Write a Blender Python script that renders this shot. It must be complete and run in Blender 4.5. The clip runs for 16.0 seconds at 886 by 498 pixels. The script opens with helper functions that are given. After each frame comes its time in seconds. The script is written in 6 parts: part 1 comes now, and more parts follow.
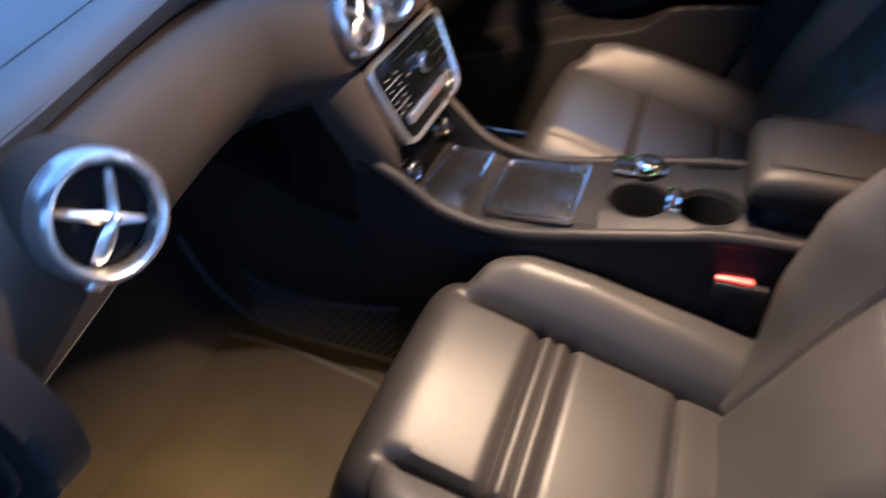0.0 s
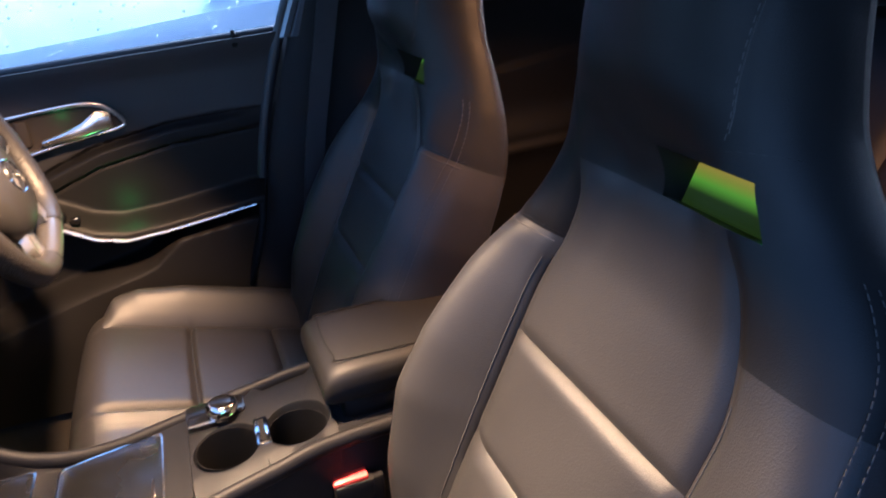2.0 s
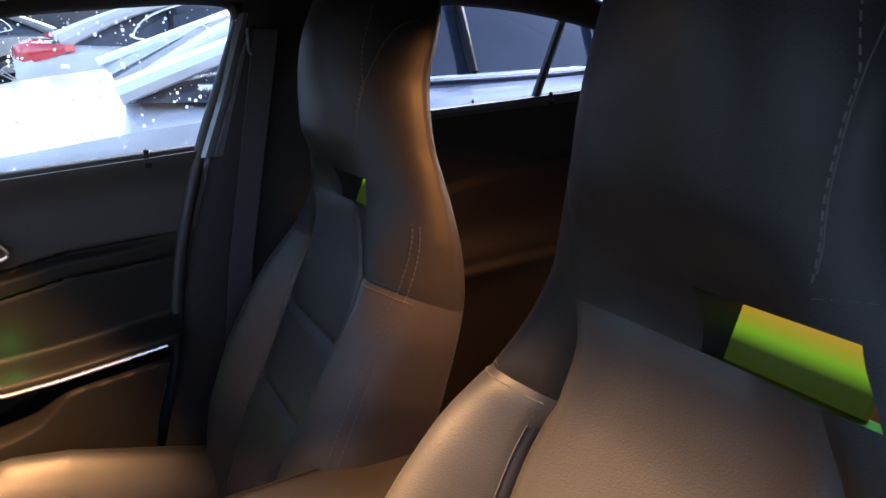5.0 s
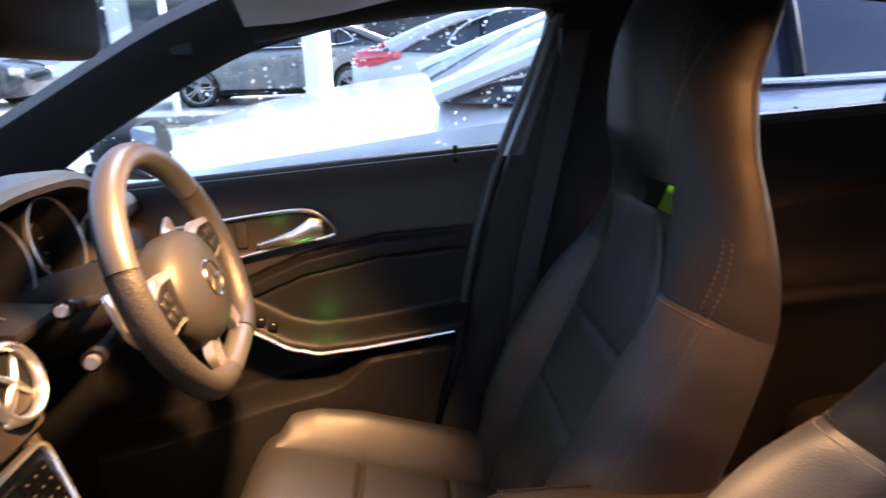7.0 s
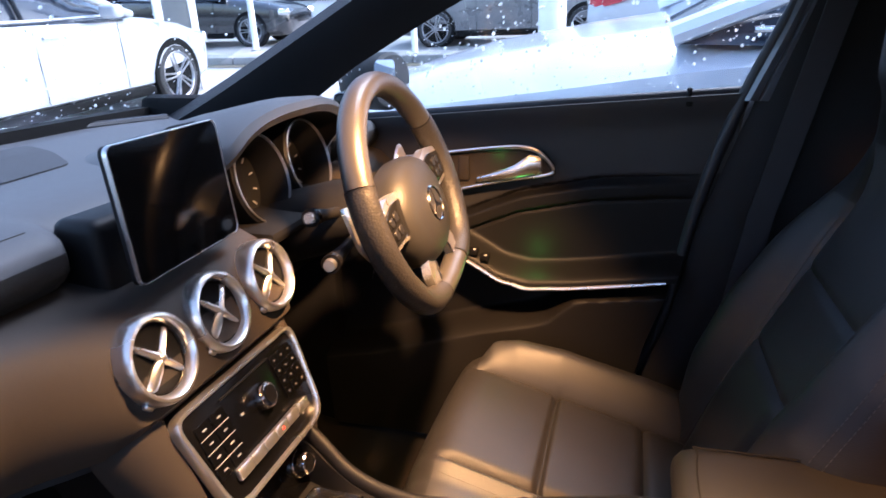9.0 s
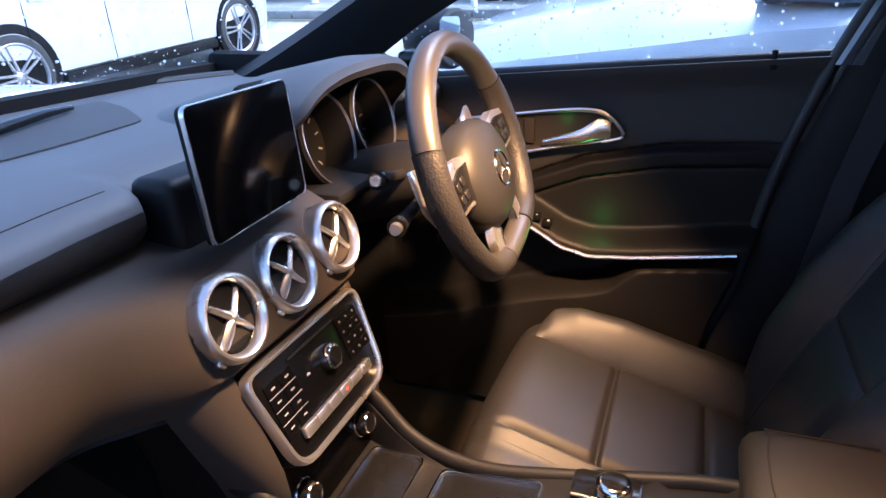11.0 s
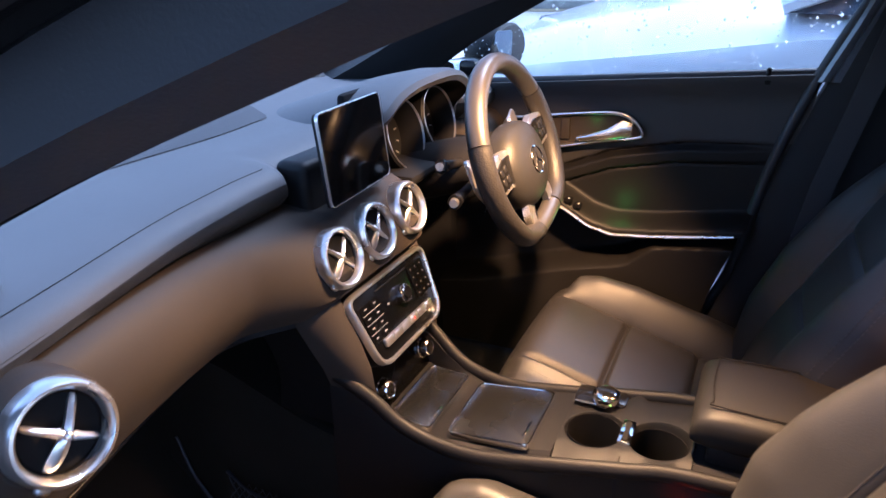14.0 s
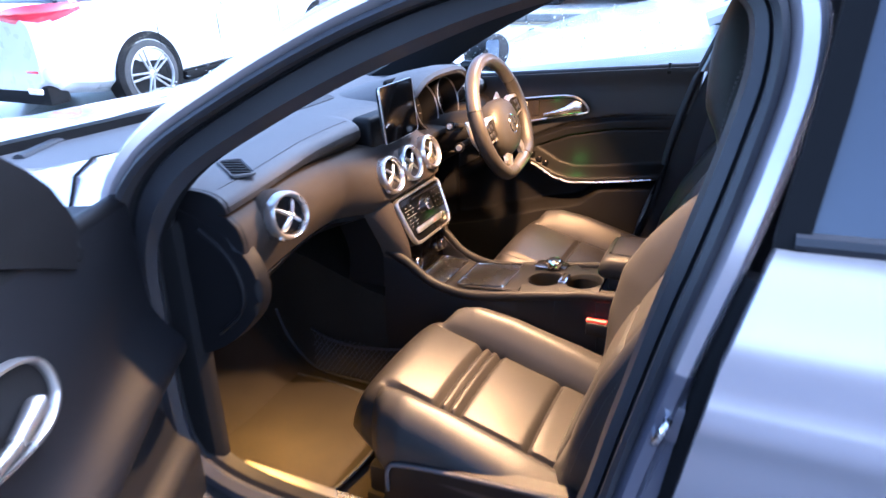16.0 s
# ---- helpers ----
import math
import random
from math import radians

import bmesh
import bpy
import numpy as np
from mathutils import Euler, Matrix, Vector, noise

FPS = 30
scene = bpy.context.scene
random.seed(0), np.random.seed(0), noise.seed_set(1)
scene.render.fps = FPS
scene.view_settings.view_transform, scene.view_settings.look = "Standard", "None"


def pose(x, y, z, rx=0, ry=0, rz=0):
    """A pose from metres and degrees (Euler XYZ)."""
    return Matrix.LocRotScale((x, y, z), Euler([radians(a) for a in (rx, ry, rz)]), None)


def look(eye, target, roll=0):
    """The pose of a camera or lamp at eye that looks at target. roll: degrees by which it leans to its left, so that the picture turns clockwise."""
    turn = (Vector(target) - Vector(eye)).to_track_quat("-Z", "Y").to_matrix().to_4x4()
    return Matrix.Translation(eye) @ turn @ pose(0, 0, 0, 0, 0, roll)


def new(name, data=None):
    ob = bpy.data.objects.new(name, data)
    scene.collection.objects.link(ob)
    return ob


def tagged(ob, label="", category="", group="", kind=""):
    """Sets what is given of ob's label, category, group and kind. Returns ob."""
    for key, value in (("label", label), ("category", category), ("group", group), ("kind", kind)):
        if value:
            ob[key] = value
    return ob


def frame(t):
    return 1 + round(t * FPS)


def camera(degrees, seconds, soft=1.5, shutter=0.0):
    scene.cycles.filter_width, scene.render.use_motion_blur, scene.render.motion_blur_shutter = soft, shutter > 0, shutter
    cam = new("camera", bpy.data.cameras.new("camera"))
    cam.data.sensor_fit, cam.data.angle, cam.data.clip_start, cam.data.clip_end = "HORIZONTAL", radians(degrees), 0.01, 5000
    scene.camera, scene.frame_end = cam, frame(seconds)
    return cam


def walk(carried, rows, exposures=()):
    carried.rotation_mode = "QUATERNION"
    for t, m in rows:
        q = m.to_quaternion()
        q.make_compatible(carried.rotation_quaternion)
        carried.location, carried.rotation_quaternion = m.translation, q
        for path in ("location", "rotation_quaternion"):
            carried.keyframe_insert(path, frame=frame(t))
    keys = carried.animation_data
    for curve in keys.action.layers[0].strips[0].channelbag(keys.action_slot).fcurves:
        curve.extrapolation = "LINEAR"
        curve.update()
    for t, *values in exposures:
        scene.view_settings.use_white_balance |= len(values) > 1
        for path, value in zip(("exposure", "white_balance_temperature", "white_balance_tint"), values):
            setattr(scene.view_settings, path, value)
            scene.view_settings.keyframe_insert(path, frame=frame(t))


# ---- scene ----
cam = camera(67.5, 16.0, shutter=0.5)
PATH = [
    (0, (-0.383, -0.835, 1.142), (-0.95, 0.579, -0.154), -2.1),
    (0.5, (-0.366, -0.855, 1.211), (-0.546, 0.748, 0.028), -1.4),
    (1, (-0.369, -0.818, 1.179), (-0.221, 0.88, 0.132), -2.1),
    (1.5, (-0.37, -0.788, 1.182), (0.07, 0.901, 0.206), -2.4),
    (2, (-0.375, -0.77, 1.181), (0.276, 0.912, 0.318), -2.4),
    (2.5, (-0.374, -0.749, 1.175), (0.406, 0.918, 0.393), -2.3),
    (3, (-0.365, -0.727, 1.177), (0.498, 0.936, 0.477), -1.6),
    (3.5, (-0.35, -0.7, 1.174), (0.552, 0.981, 0.574), -1.4),
    (6, (-0.327, -0.591, 1.142), (0.484, 1.167, 0.638), -1.1),
    (6.4, (-0.34, -0.593, 1.144), (0.198, 1.264, 0.632), -1.3),
    (6.5, (-0.327, -0.57, 1.147), (0.111, 1.307, 0.614), -2.0),
    (7, (-0.343, -0.58, 1.143), (-0.241, 1.354, 0.643), -1.8),
    (7.5, (-0.348, -0.583, 1.143), (-0.448, 1.35, 0.643), -1.4),
    (8, (-0.349, -0.597, 1.127), (-0.633, 1.318, 0.624), -2.1),
    (8.5, (-0.346, -0.596, 1.126), (-0.767, 1.277, 0.564), -1.9),
    (9, (-0.342, -0.596, 1.133), (-0.868, 1.225, 0.495), -1.5),
    (9.5, (-0.346, -0.596, 1.121), (-0.947, 1.19, 0.452), -1.8),
    (12, (-0.371, -0.582, 1.148), (-1.068, 1.119, 0.36), -1.1),
    (12.5, (-0.368, -0.594, 1.145), (-1.105, 1.09, 0.355), -1.0),
    (13, (-0.347, -0.656, 1.155), (-1.128, 1.009, 0.369), -1.1),
    (13.5, (-0.294, -0.784, 1.182), (-1.090, 0.877, 0.402), -1.1),
    (14, (-0.251, -0.851, 1.222), (-1.052, 0.805, 0.437), -1.2),
    (14.5, (-0.16, -0.941, 1.223), (-0.974, 0.715, 0.452), -1.3),
    (15, (-0.079, -1.063, 1.236), (-0.89, 0.597, 0.471), -1.3),
    (15.5, (-0.026, -1.25, 1.251), (-0.842, 0.412, 0.496), -1.2),
    (16, (0.022, -1.482, 1.27), (-0.786, 0.185, 0.518), -1.7),
]
walk(cam, [(t, look(eye, target, roll)) for t, eye, target, roll in PATH], [(0, 2.55, 3950, 11), (1, 2.53, 3900, 13), (2, 2.7, 4200, 14), (3.5, 2.85, 5010, 16), (6, 3.1, 5650, 16), (7, 2.98, 5400, 16), (9, 2.65, 5150, 17), (12, 2.55, 4590, 17), (14.5, 2.85, 4770, 17), (15, 3.3, 4860, 17), (15.5, 3.5, 4770, 17), (16, 3.35, 4720, 17)])

# ---- world and lights ----
world = bpy.data.worlds.new("sky")
scene.world = world
world.use_nodes = True
wn = world.node_tree
sky = wn.nodes.new("ShaderNodeTexSky")
sky.sky_type, sky.sun_disc = "NISHITA", False
sky.sun_elevation, sky.sun_rotation = radians(24), radians(67)
sky.dust_density, sky.ozone_density = 2.4, 1.0
background = wn.nodes["Background"]
background.inputs["Strength"].default_value = 0.125
pale = wn.nodes.new("ShaderNodeHueSaturation")
pale.inputs["Saturation"].default_value = 0.72        # thin overcast
wn.links.new(sky.outputs["Color"], pale.inputs["Color"])
wn.links.new(pale.outputs["Color"], background.inputs["Color"])


def lamp(name, kind, m, energy, colour, **values):
    data = bpy.data.lights.new(name, kind)
    data.energy, data.color = energy, colour
    if "size" in values:
        data.size = values["size"]
    if "size_y" in values:
        data.shape, data.size_y = "RECTANGLE", values["size_y"]
    if "angle" in values:
        data.angle = values["angle"]
    if "radius" in values:
        data.shadow_soft_size = values["radius"]
    if "spread" in values:
        data.spread = values["spread"]
    ob = new(name, data)
    ob.matrix_world = m
    return ob


WARM = (1.0, 0.51, 0.17)
AMBER = (1.0, 0.38, 0.09)
GREEN = (0.16, 1.0, 0.10)
lamp("sun_light", "SUN", look((3, 7, 11), (0, 0, 0)), 1.15, (1.0, 0.95, 0.9), angle=radians(30))
lamp("map_light_passenger", "AREA", look((-0.42, -0.04, 1.296), (-0.41, -0.41, 0.45)), 8.0, WARM, size=0.04, size_y=0.03, spread=radians(89))
lamp("map_light_driver", "AREA", look((-0.42, 0.11, 1.296), (-0.74, 0.44, 0.5)), 2.5, (1.0, 0.47, 0.14), size=0.06, size_y=0.04, spread=radians(66))
lamp("rear_dome_light", "AREA", look((0.30, 0.0, 1.340), (0.30, 0.0, 0.5)), 2.8, AMBER, size=0.14, size_y=0.06, spread=radians(124))
lamp("footwell_light", "AREA", look((-0.92, -0.54, 0.60), (-0.86, -0.53, 0.2)), 0.95, (1.0, 0.44, 0.04), size=0.08, size_y=0.03, spread=radians(106))
lamp("footwell_light_driver", "AREA", look((-0.95, 0.36, 0.60), (-0.88, 0.36, 0.2)), 0.10, (1.0, 0.58, 0.15), size=0.08, size_y=0.03, spread=radians(150))

# ---- materials ----


def mat(name, colour, rough=0.5, metal=0.0, coat=0.0, vary=0.15, grain=0.0, scale=900.0, stain=6.0, spec=0.5, rough_vary=0.08, kind="noise", emit=None, power=0.0, crease=0.0):
    m = bpy.data.materials.new(name)
    m.use_nodes = True
    nt = m.node_tree
    b = nt.nodes["Principled BSDF"]
    b.inputs["Metallic"].default_value = metal
    b.inputs["Coat Weight"].default_value = coat
    b.inputs["Coat Roughness"].default_value = 0.06
    b.inputs["Specular IOR Level"].default_value = spec
    if emit:
        b.inputs["Emission Color"].default_value = (*emit, 1)
        b.inputs["Emission Strength"].default_value = power
    tc = nt.nodes.new("ShaderNodeTexCoord")
    big = nt.nodes.new("ShaderNodeTexNoise")
    big.inputs["Scale"].default_value, big.inputs["Detail"].default_value = stain, 4
    nt.links.new(tc.outputs["Object"], big.inputs["Vector"])
    ramp = nt.nodes.new("ShaderNodeValToRGB")
    lo = [c * (1 - vary) for c in colour]
    hi = [min(1, c * (1 + vary)) for c in colour]
    ramp.color_ramp.elements[0].position, ramp.color_ramp.elements[1].position = 0.3, 0.7
    ramp.color_ramp.elements[0].color, ramp.color_ramp.elements[1].color = (*lo, 1), (*hi, 1)
    nt.links.new(big.outputs["Fac"], ramp.inputs["Fac"])
    nt.links.new(ramp.outputs["Color"], b.inputs["Base Color"])
    rr = nt.nodes.new("ShaderNodeMapRange")
    rr.inputs["To Min"].default_value, rr.inputs["To Max"].default_value = max(0.02, rough - rough_vary), min(1, rough + rough_vary)
    nt.links.new(big.outputs["Fac"], rr.inputs["Value"])
    nt.links.new(rr.outputs["Result"], b.inputs["Roughness"])
    if grain:
        if kind == "voronoi":
            tex = nt.nodes.new("ShaderNodeTexVoronoi")
            out = "Distance"
        elif kind == "checker":
            tex = nt.nodes.new("ShaderNodeTexChecker")
            out = "Fac"
        else:
            tex = nt.nodes.new("ShaderNodeTexNoise")
            tex.inputs["Detail"].default_value = 3
            out = "Fac"
        tex.inputs["Scale"].default_value = scale
        nt.links.new(tc.outputs["Object"], tex.inputs["Vector"])
        bump = nt.nodes.new("ShaderNodeBump")
        bump.inputs["Strength"].default_value, bump.inputs["Distance"].default_value = grain, 0.001
        nt.links.new(tex.outputs[out], bump.inputs["Height"])
        nt.links.new(bump.outputs["Normal"], b.inputs["Normal"])
        if crease:
            fold = nt.nodes.new("ShaderNodeTexNoise")
            fold.inputs["Scale"].default_value, fold.inputs["Detail"].default_value, fold.inputs["Distortion"].default_value = 7, 2, 0.5
            nt.links.new(tc.outputs["Object"], fold.inputs["Vector"])
            wave = nt.nodes.new("ShaderNodeBump")
            wave.inputs["Strength"].default_value, wave.inputs["Distance"].default_value = crease, 0.004
            nt.links.new(fold.outputs["Fac"], wave.inputs["Height"])
            nt.links.new(wave.outputs["Normal"], bump.inputs["Normal"])
    return m


def glass_mat(name, tint, gloss=0.05):
    m = bpy.data.materials.new(name)
    m.use_nodes = True
    nt = m.node_tree
    nt.nodes.remove(nt.nodes["Principled BSDF"])
    clear, shine, mix = (nt.nodes.new("ShaderNode" + n) for n in ("BsdfTransparent", "BsdfGlossy", "MixShader"))
    clear.inputs["Color"].default_value = (*tint, 1)
    shine.inputs["Roughness"].default_value = 0.02
    mix.inputs["Fac"].default_value = gloss
    nt.links.new(clear.outputs["BSDF"], mix.inputs[1])
    nt.links.new(shine.outputs["BSDF"], mix.inputs[2])
    nt.links.new(mix.outputs["Shader"], nt.nodes["Material Output"].inputs["Surface"])
    return m


def drop_mat(name):
    """Clear water: lets the sky's light through and spreads it."""
    m = bpy.data.materials.new(name)
    m.use_nodes = True
    nt = m.node_tree
    nt.nodes.remove(nt.nodes["Principled BSDF"])
    soft, shine, mix = (nt.nodes.new("ShaderNode" + n) for n in ("BsdfTranslucent", "BsdfGlossy", "MixShader"))
    soft.inputs["Color"].default_value = (0.95, 0.97, 1.0, 1)
    shine.inputs["Roughness"].default_value = 0.05
    mix.inputs["Fac"].default_value = 0.25
    nt.links.new(soft.outputs["BSDF"], mix.inputs[1])
    nt.links.new(shine.outputs["BSDF"], mix.inputs[2])
    nt.links.new(mix.outputs["Shader"], nt.nodes["Material Output"].inputs["Surface"])
    return m


DROP = drop_mat("water_drops")
LEATHER = mat("black_leather", (0.0100, 0.0094, 0.0090), 0.47, grain=0.14, scale=900, kind="voronoi", vary=0.18, spec=0.22, crease=0.30)
# Black leather darkened to stand in for shade on heads, shoulders, armrest and airbag.
LEATHER_SHADED = mat("shaded_black_leather", (0.0080, 0.0079, 0.0080), 0.47, grain=0.12, scale=900, kind="voronoi", vary=0.18, spec=0.16, crease=0.28)
LEATHER_PERF = mat("perforated_leather", (0.0165, 0.0162, 0.0164), 0.48, grain=0.16, scale=650, kind="voronoi", vary=0.15, spec=0.28, crease=0.22)
RIM_LEATHER = mat("wheel_leather", (0.022, 0.021, 0.020), 0.36, grain=0.10, scale=900, kind="voronoi", vary=0.15, spec=0.45)
GRIP = mat("perforated_grip", (0.012, 0.0113, 0.011), 0.45, grain=0.5, scale=300, kind="voronoi", vary=0.15, spec=0.3)
SEAM = mat("seam_thread", (0.050, 0.048, 0.047), 0.6, vary=0.2, spec=0.2)
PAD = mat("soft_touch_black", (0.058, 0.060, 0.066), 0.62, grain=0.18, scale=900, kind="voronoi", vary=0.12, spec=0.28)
PILLAR = mat("pillar_cloth", (0.0075, 0.0080, 0.0096), 0.70, grain=0.3, scale=1200, vary=0.12, spec=0.18)
TRIM = mat("patterned_trim", (0.0275, 0.0230, 0.0196), 0.60, grain=0.25, scale=500, kind="checker", vary=0.12, spec=0.12)
PLASTIC = mat("black_plastic", (0.0045, 0.0045, 0.0052), 0.55, grain=0.15, scale=900, vary=0.15, spec=0.16)
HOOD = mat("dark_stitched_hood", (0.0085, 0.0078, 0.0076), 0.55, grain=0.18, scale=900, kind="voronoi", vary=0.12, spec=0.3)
DOORPAD = mat("door_panel_black", (0.0062, 0.0060, 0.0060), 0.50, grain=0.12, scale=900, kind="voronoi", vary=0.15, spec=0.15)
DARK = mat("matt_black", (0.004, 0.004, 0.0044), 0.80, vary=0.2, spec=0.12)
GLOSS = mat("gloss_black", (0.0045, 0.0045, 0.005), 0.18, spec=0.22, vary=0.2, rough_vary=0.04)
FACE = mat("radio_face_black", (0.0018, 0.0018, 0.002), 0.26, spec=0.08, vary=0.2)
SCREEN = mat("screen_glass", (0.0018, 0.0018, 0.002), 0.09, spec=0.14, vary=0.2, rough_vary=0.02)
SATIN = mat("satin_silver", (0.62, 0.61, 0.60), 0.28, metal=0.95, vary=0.05, grain=0.04, scale=1500)
CHROME = mat("chrome", (0.80, 0.80, 0.82), 0.10, metal=1.0, vary=0.04, rough_vary=0.04)
MIRROR = mat("mirror_glass", (0.55, 0.60, 0.66), 0.04, metal=1.0, vary=0.03, rough_vary=0.01)
GREYLID = mat("dark_brushed_lid", (0.0050, 0.0051, 0.0054), 0.27, spec=0.36, metal=0.0, vary=0.15, grain=0.1, scale=1200)
CARPET = mat("black_carpet", (0.0115, 0.0098, 0.0075), 0.95, grain=0.9, scale=1400, vary=0.25, spec=0.1)
RUBBER = mat("black_rubber", (0.0120, 0.0130, 0.0170), 0.55, vary=0.2, grain=0.2, scale=500, spec=0.40)
HEADLINER = mat("headliner_cloth", (0.008, 0.008, 0.009), 0.95, vary=0.1, grain=0.4, scale=1200)
DOOR_TOP = mat("door_top_soft", (0.0190, 0.0186, 0.0195), 0.50, grain=0.15, scale=900, kind="voronoi", vary=0.12, spec=0.32)
# Door panel black again, lowered and blued for shade on the open door.
OPEN_DOOR_SHADED = mat("shaded_open_door", (0.0050, 0.0055, 0.0070), 0.50, grain=0.12, scale=900, kind="voronoi", vary=0.15, spec=0.15)
OPEN_PANEL_SHADED = mat("shaded_door_inner", (0.0042, 0.0043, 0.0048), 0.55, grain=0.12, scale=900, kind="voronoi", vary=0.15, spec=0.12)
PAINT = mat("silver_paint", (0.40, 0.375, 0.405), 0.24, metal=0.6, coat=0.8, vary=0.03, grain=0.03, scale=2500, rough_vary=0.03)
FRAME = mat("window_frame_trim", (0.070, 0.078, 0.095), 0.32, coat=0.6, vary=0.12, grain=0.10, scale=900, spec=0.5)
# Silver body paint darkened in its colour to stand for shade on the jambs.
PAINT_SHADED = mat("shaded_silver_paint", (0.085, 0.085, 0.112), 0.30, metal=0.3, coat=0.6, vary=0.05, rough_vary=0.03)
WHITE_PAINT = mat("white_paint", (0.40, 0.41, 0.44), 0.28, coat=0.8, vary=0.02, rough_vary=0.03)
LILAC_PAINT = mat("pale_silver_paint", (0.72, 0.73, 0.79), 0.30, metal=0.3, coat=0.8, vary=0.03, rough_vary=0.03)
BLACK_PAINT = mat("black_paint", (0.012, 0.013, 0.016), 0.2, coat=0.9, vary=0.1, rough_vary=0.03)
GREY_PAINT = mat("grey_paint", (0.16, 0.165, 0.18), 0.28, metal=0.5, coat=0.8, vary=0.05, rough_vary=0.03)
TYRE = mat("tyre_rubber", (0.022, 0.022, 0.024), 0.8, vary=0.25, grain=0.4, scale=200)
ALLOY = mat("alloy_rim", (0.34, 0.34, 0.36), 0.32, metal=0.9, vary=0.06)
RED_LENS = mat("red_lens", (0.45, 0.015, 0.03), 0.12, coat=0.8, vary=0.08)
RED_PLASTIC = mat("red_plastic", (0.75, 0.06, 0.03), 0.35, vary=0.06)
PLATE = mat("yellow_plate", (0.75, 0.5, 0.06), 0.4, vary=0.05)
WHITE_POST = mat("white_post_paint", (0.8, 0.8, 0.8), 0.5, vary=0.05, grain=0.1, scale=60)
SIGN_GREY = mat("sign_panel_grey", (0.10, 0.11, 0.12), 0.4, vary=0.06)
LABEL_WHITE = mat("label_white", (0.75, 0.75, 0.75), 0.5, vary=0.03)
LABEL_DIM = mat("label_dim", (0.05, 0.05, 0.052), 0.5, vary=0.03)
LABEL_GREY = mat("label_grey", (0.16, 0.16, 0.165), 0.5, vary=0.03)
GREEN_GLOW = mat("green_ambient_strip", (0.1, 0.4, 0.08), 0.4, emit=GREEN, power=0.05)


def slot_glow_mat(name, base_z, height):
    """Slot glow painted as emission, graded from green below to amber above."""
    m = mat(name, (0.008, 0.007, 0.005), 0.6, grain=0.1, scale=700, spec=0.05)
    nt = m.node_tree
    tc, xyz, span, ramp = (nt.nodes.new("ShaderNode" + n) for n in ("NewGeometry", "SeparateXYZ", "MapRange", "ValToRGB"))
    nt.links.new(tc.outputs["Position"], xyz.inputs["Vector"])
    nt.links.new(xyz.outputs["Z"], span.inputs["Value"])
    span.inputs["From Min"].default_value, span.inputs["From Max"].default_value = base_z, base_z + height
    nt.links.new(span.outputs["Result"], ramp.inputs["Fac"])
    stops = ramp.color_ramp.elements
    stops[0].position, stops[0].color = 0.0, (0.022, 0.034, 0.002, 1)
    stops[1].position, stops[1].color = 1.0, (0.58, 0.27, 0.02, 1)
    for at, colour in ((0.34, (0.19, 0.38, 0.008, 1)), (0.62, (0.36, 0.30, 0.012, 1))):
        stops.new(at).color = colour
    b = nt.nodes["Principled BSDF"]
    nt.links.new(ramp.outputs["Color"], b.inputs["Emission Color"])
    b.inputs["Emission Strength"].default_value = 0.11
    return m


SLOT_GLOW = slot_glow_mat("slot_glow", 0.975, 0.026)
LAMP_LENS = mat("lamp_lens", (0.8, 0.7, 0.5), 0.3, emit=WARM, power=6.0)
GLASS = glass_mat("clear_glass", (0.90, 0.93, 0.93))
TINTED = glass_mat("tinted_glass", (0.20, 0.21, 0.235))
SIDE_TINT = glass_mat("lightly_tinted_glass", (0.78, 0.80, 0.86), 0.06)
DARKGLASS = mat("dark_car_glass", (0.022, 0.028, 0.042), 0.08, coat=0.4, vary=0.15, rough_vary=0.02)
CONCRETE = mat("wet_concrete", (0.32, 0.315, 0.30), 0.42, vary=0.22, grain=0.5, scale=60, stain=0.6, rough_vary=0.2)
ASPHALT = mat("asphalt", (0.06, 0.06, 0.06), 0.6, vary=0.25, grain=0.6, scale=90, stain=0.8, rough_vary=0.2)
KERB = mat("kerb_stone", (0.20, 0.20, 0.19), 0.7, vary=0.2, grain=0.4, scale=50)
BLOCKER_BRICK = mat("blocker_brick", (0.06, 0.055, 0.05), 0.8, vary=0.3, grain=0.6, scale=30, stain=2.0)
SPEAKER = mat("speaker_mesh", (0.040, 0.0415, 0.046), 0.75, grain=0.4, scale=1100, kind="voronoi", vary=0.1, spec=0.2)
WALLMAT = mat("pale_cladding", (0.6, 0.6, 0.6), 0.5, vary=0.08, stain=1.0)

# ---- mesh helpers ----


def thing(name, at, label, category, group="", kind="", m=None):
    ob = new(name)
    ob.empty_display_size = 0.1
    ob.matrix_world = m if m is not None else Matrix.Translation(at)
    return tagged(ob, label, category, group, kind)


def mesh_of(name, bm, sharp=40):
    bmesh.ops.remove_doubles(bm, verts=bm.verts, dist=1e-5)
    bmesh.ops.recalc_face_normals(bm, faces=bm.faces)
    data = bpy.data.meshes.new(name)
    bm.to_mesh(data)
    bm.free()
    for p in data.polygons:
        p.use_smooth = True
    data.set_sharp_from_angle(angle=radians(sharp))
    return data


def part(name, bm, material, parent=None, label="", m=None, sharp=40):
    """Links a bmesh as one mesh object under a thing; its coordinates are those of the world unless m is given."""
    data = mesh_of(name, bm, sharp)
    data.materials.append(material)
    ob = new(name, data)
    if parent is not None:
        ob.parent = parent
        bpy.context.view_layer.update()
        ob.matrix_parent_inverse = parent.matrix_world.inverted()
    if m is not None:
        ob.matrix_basis = m
    if label:
        ob["label"] = label
    return ob


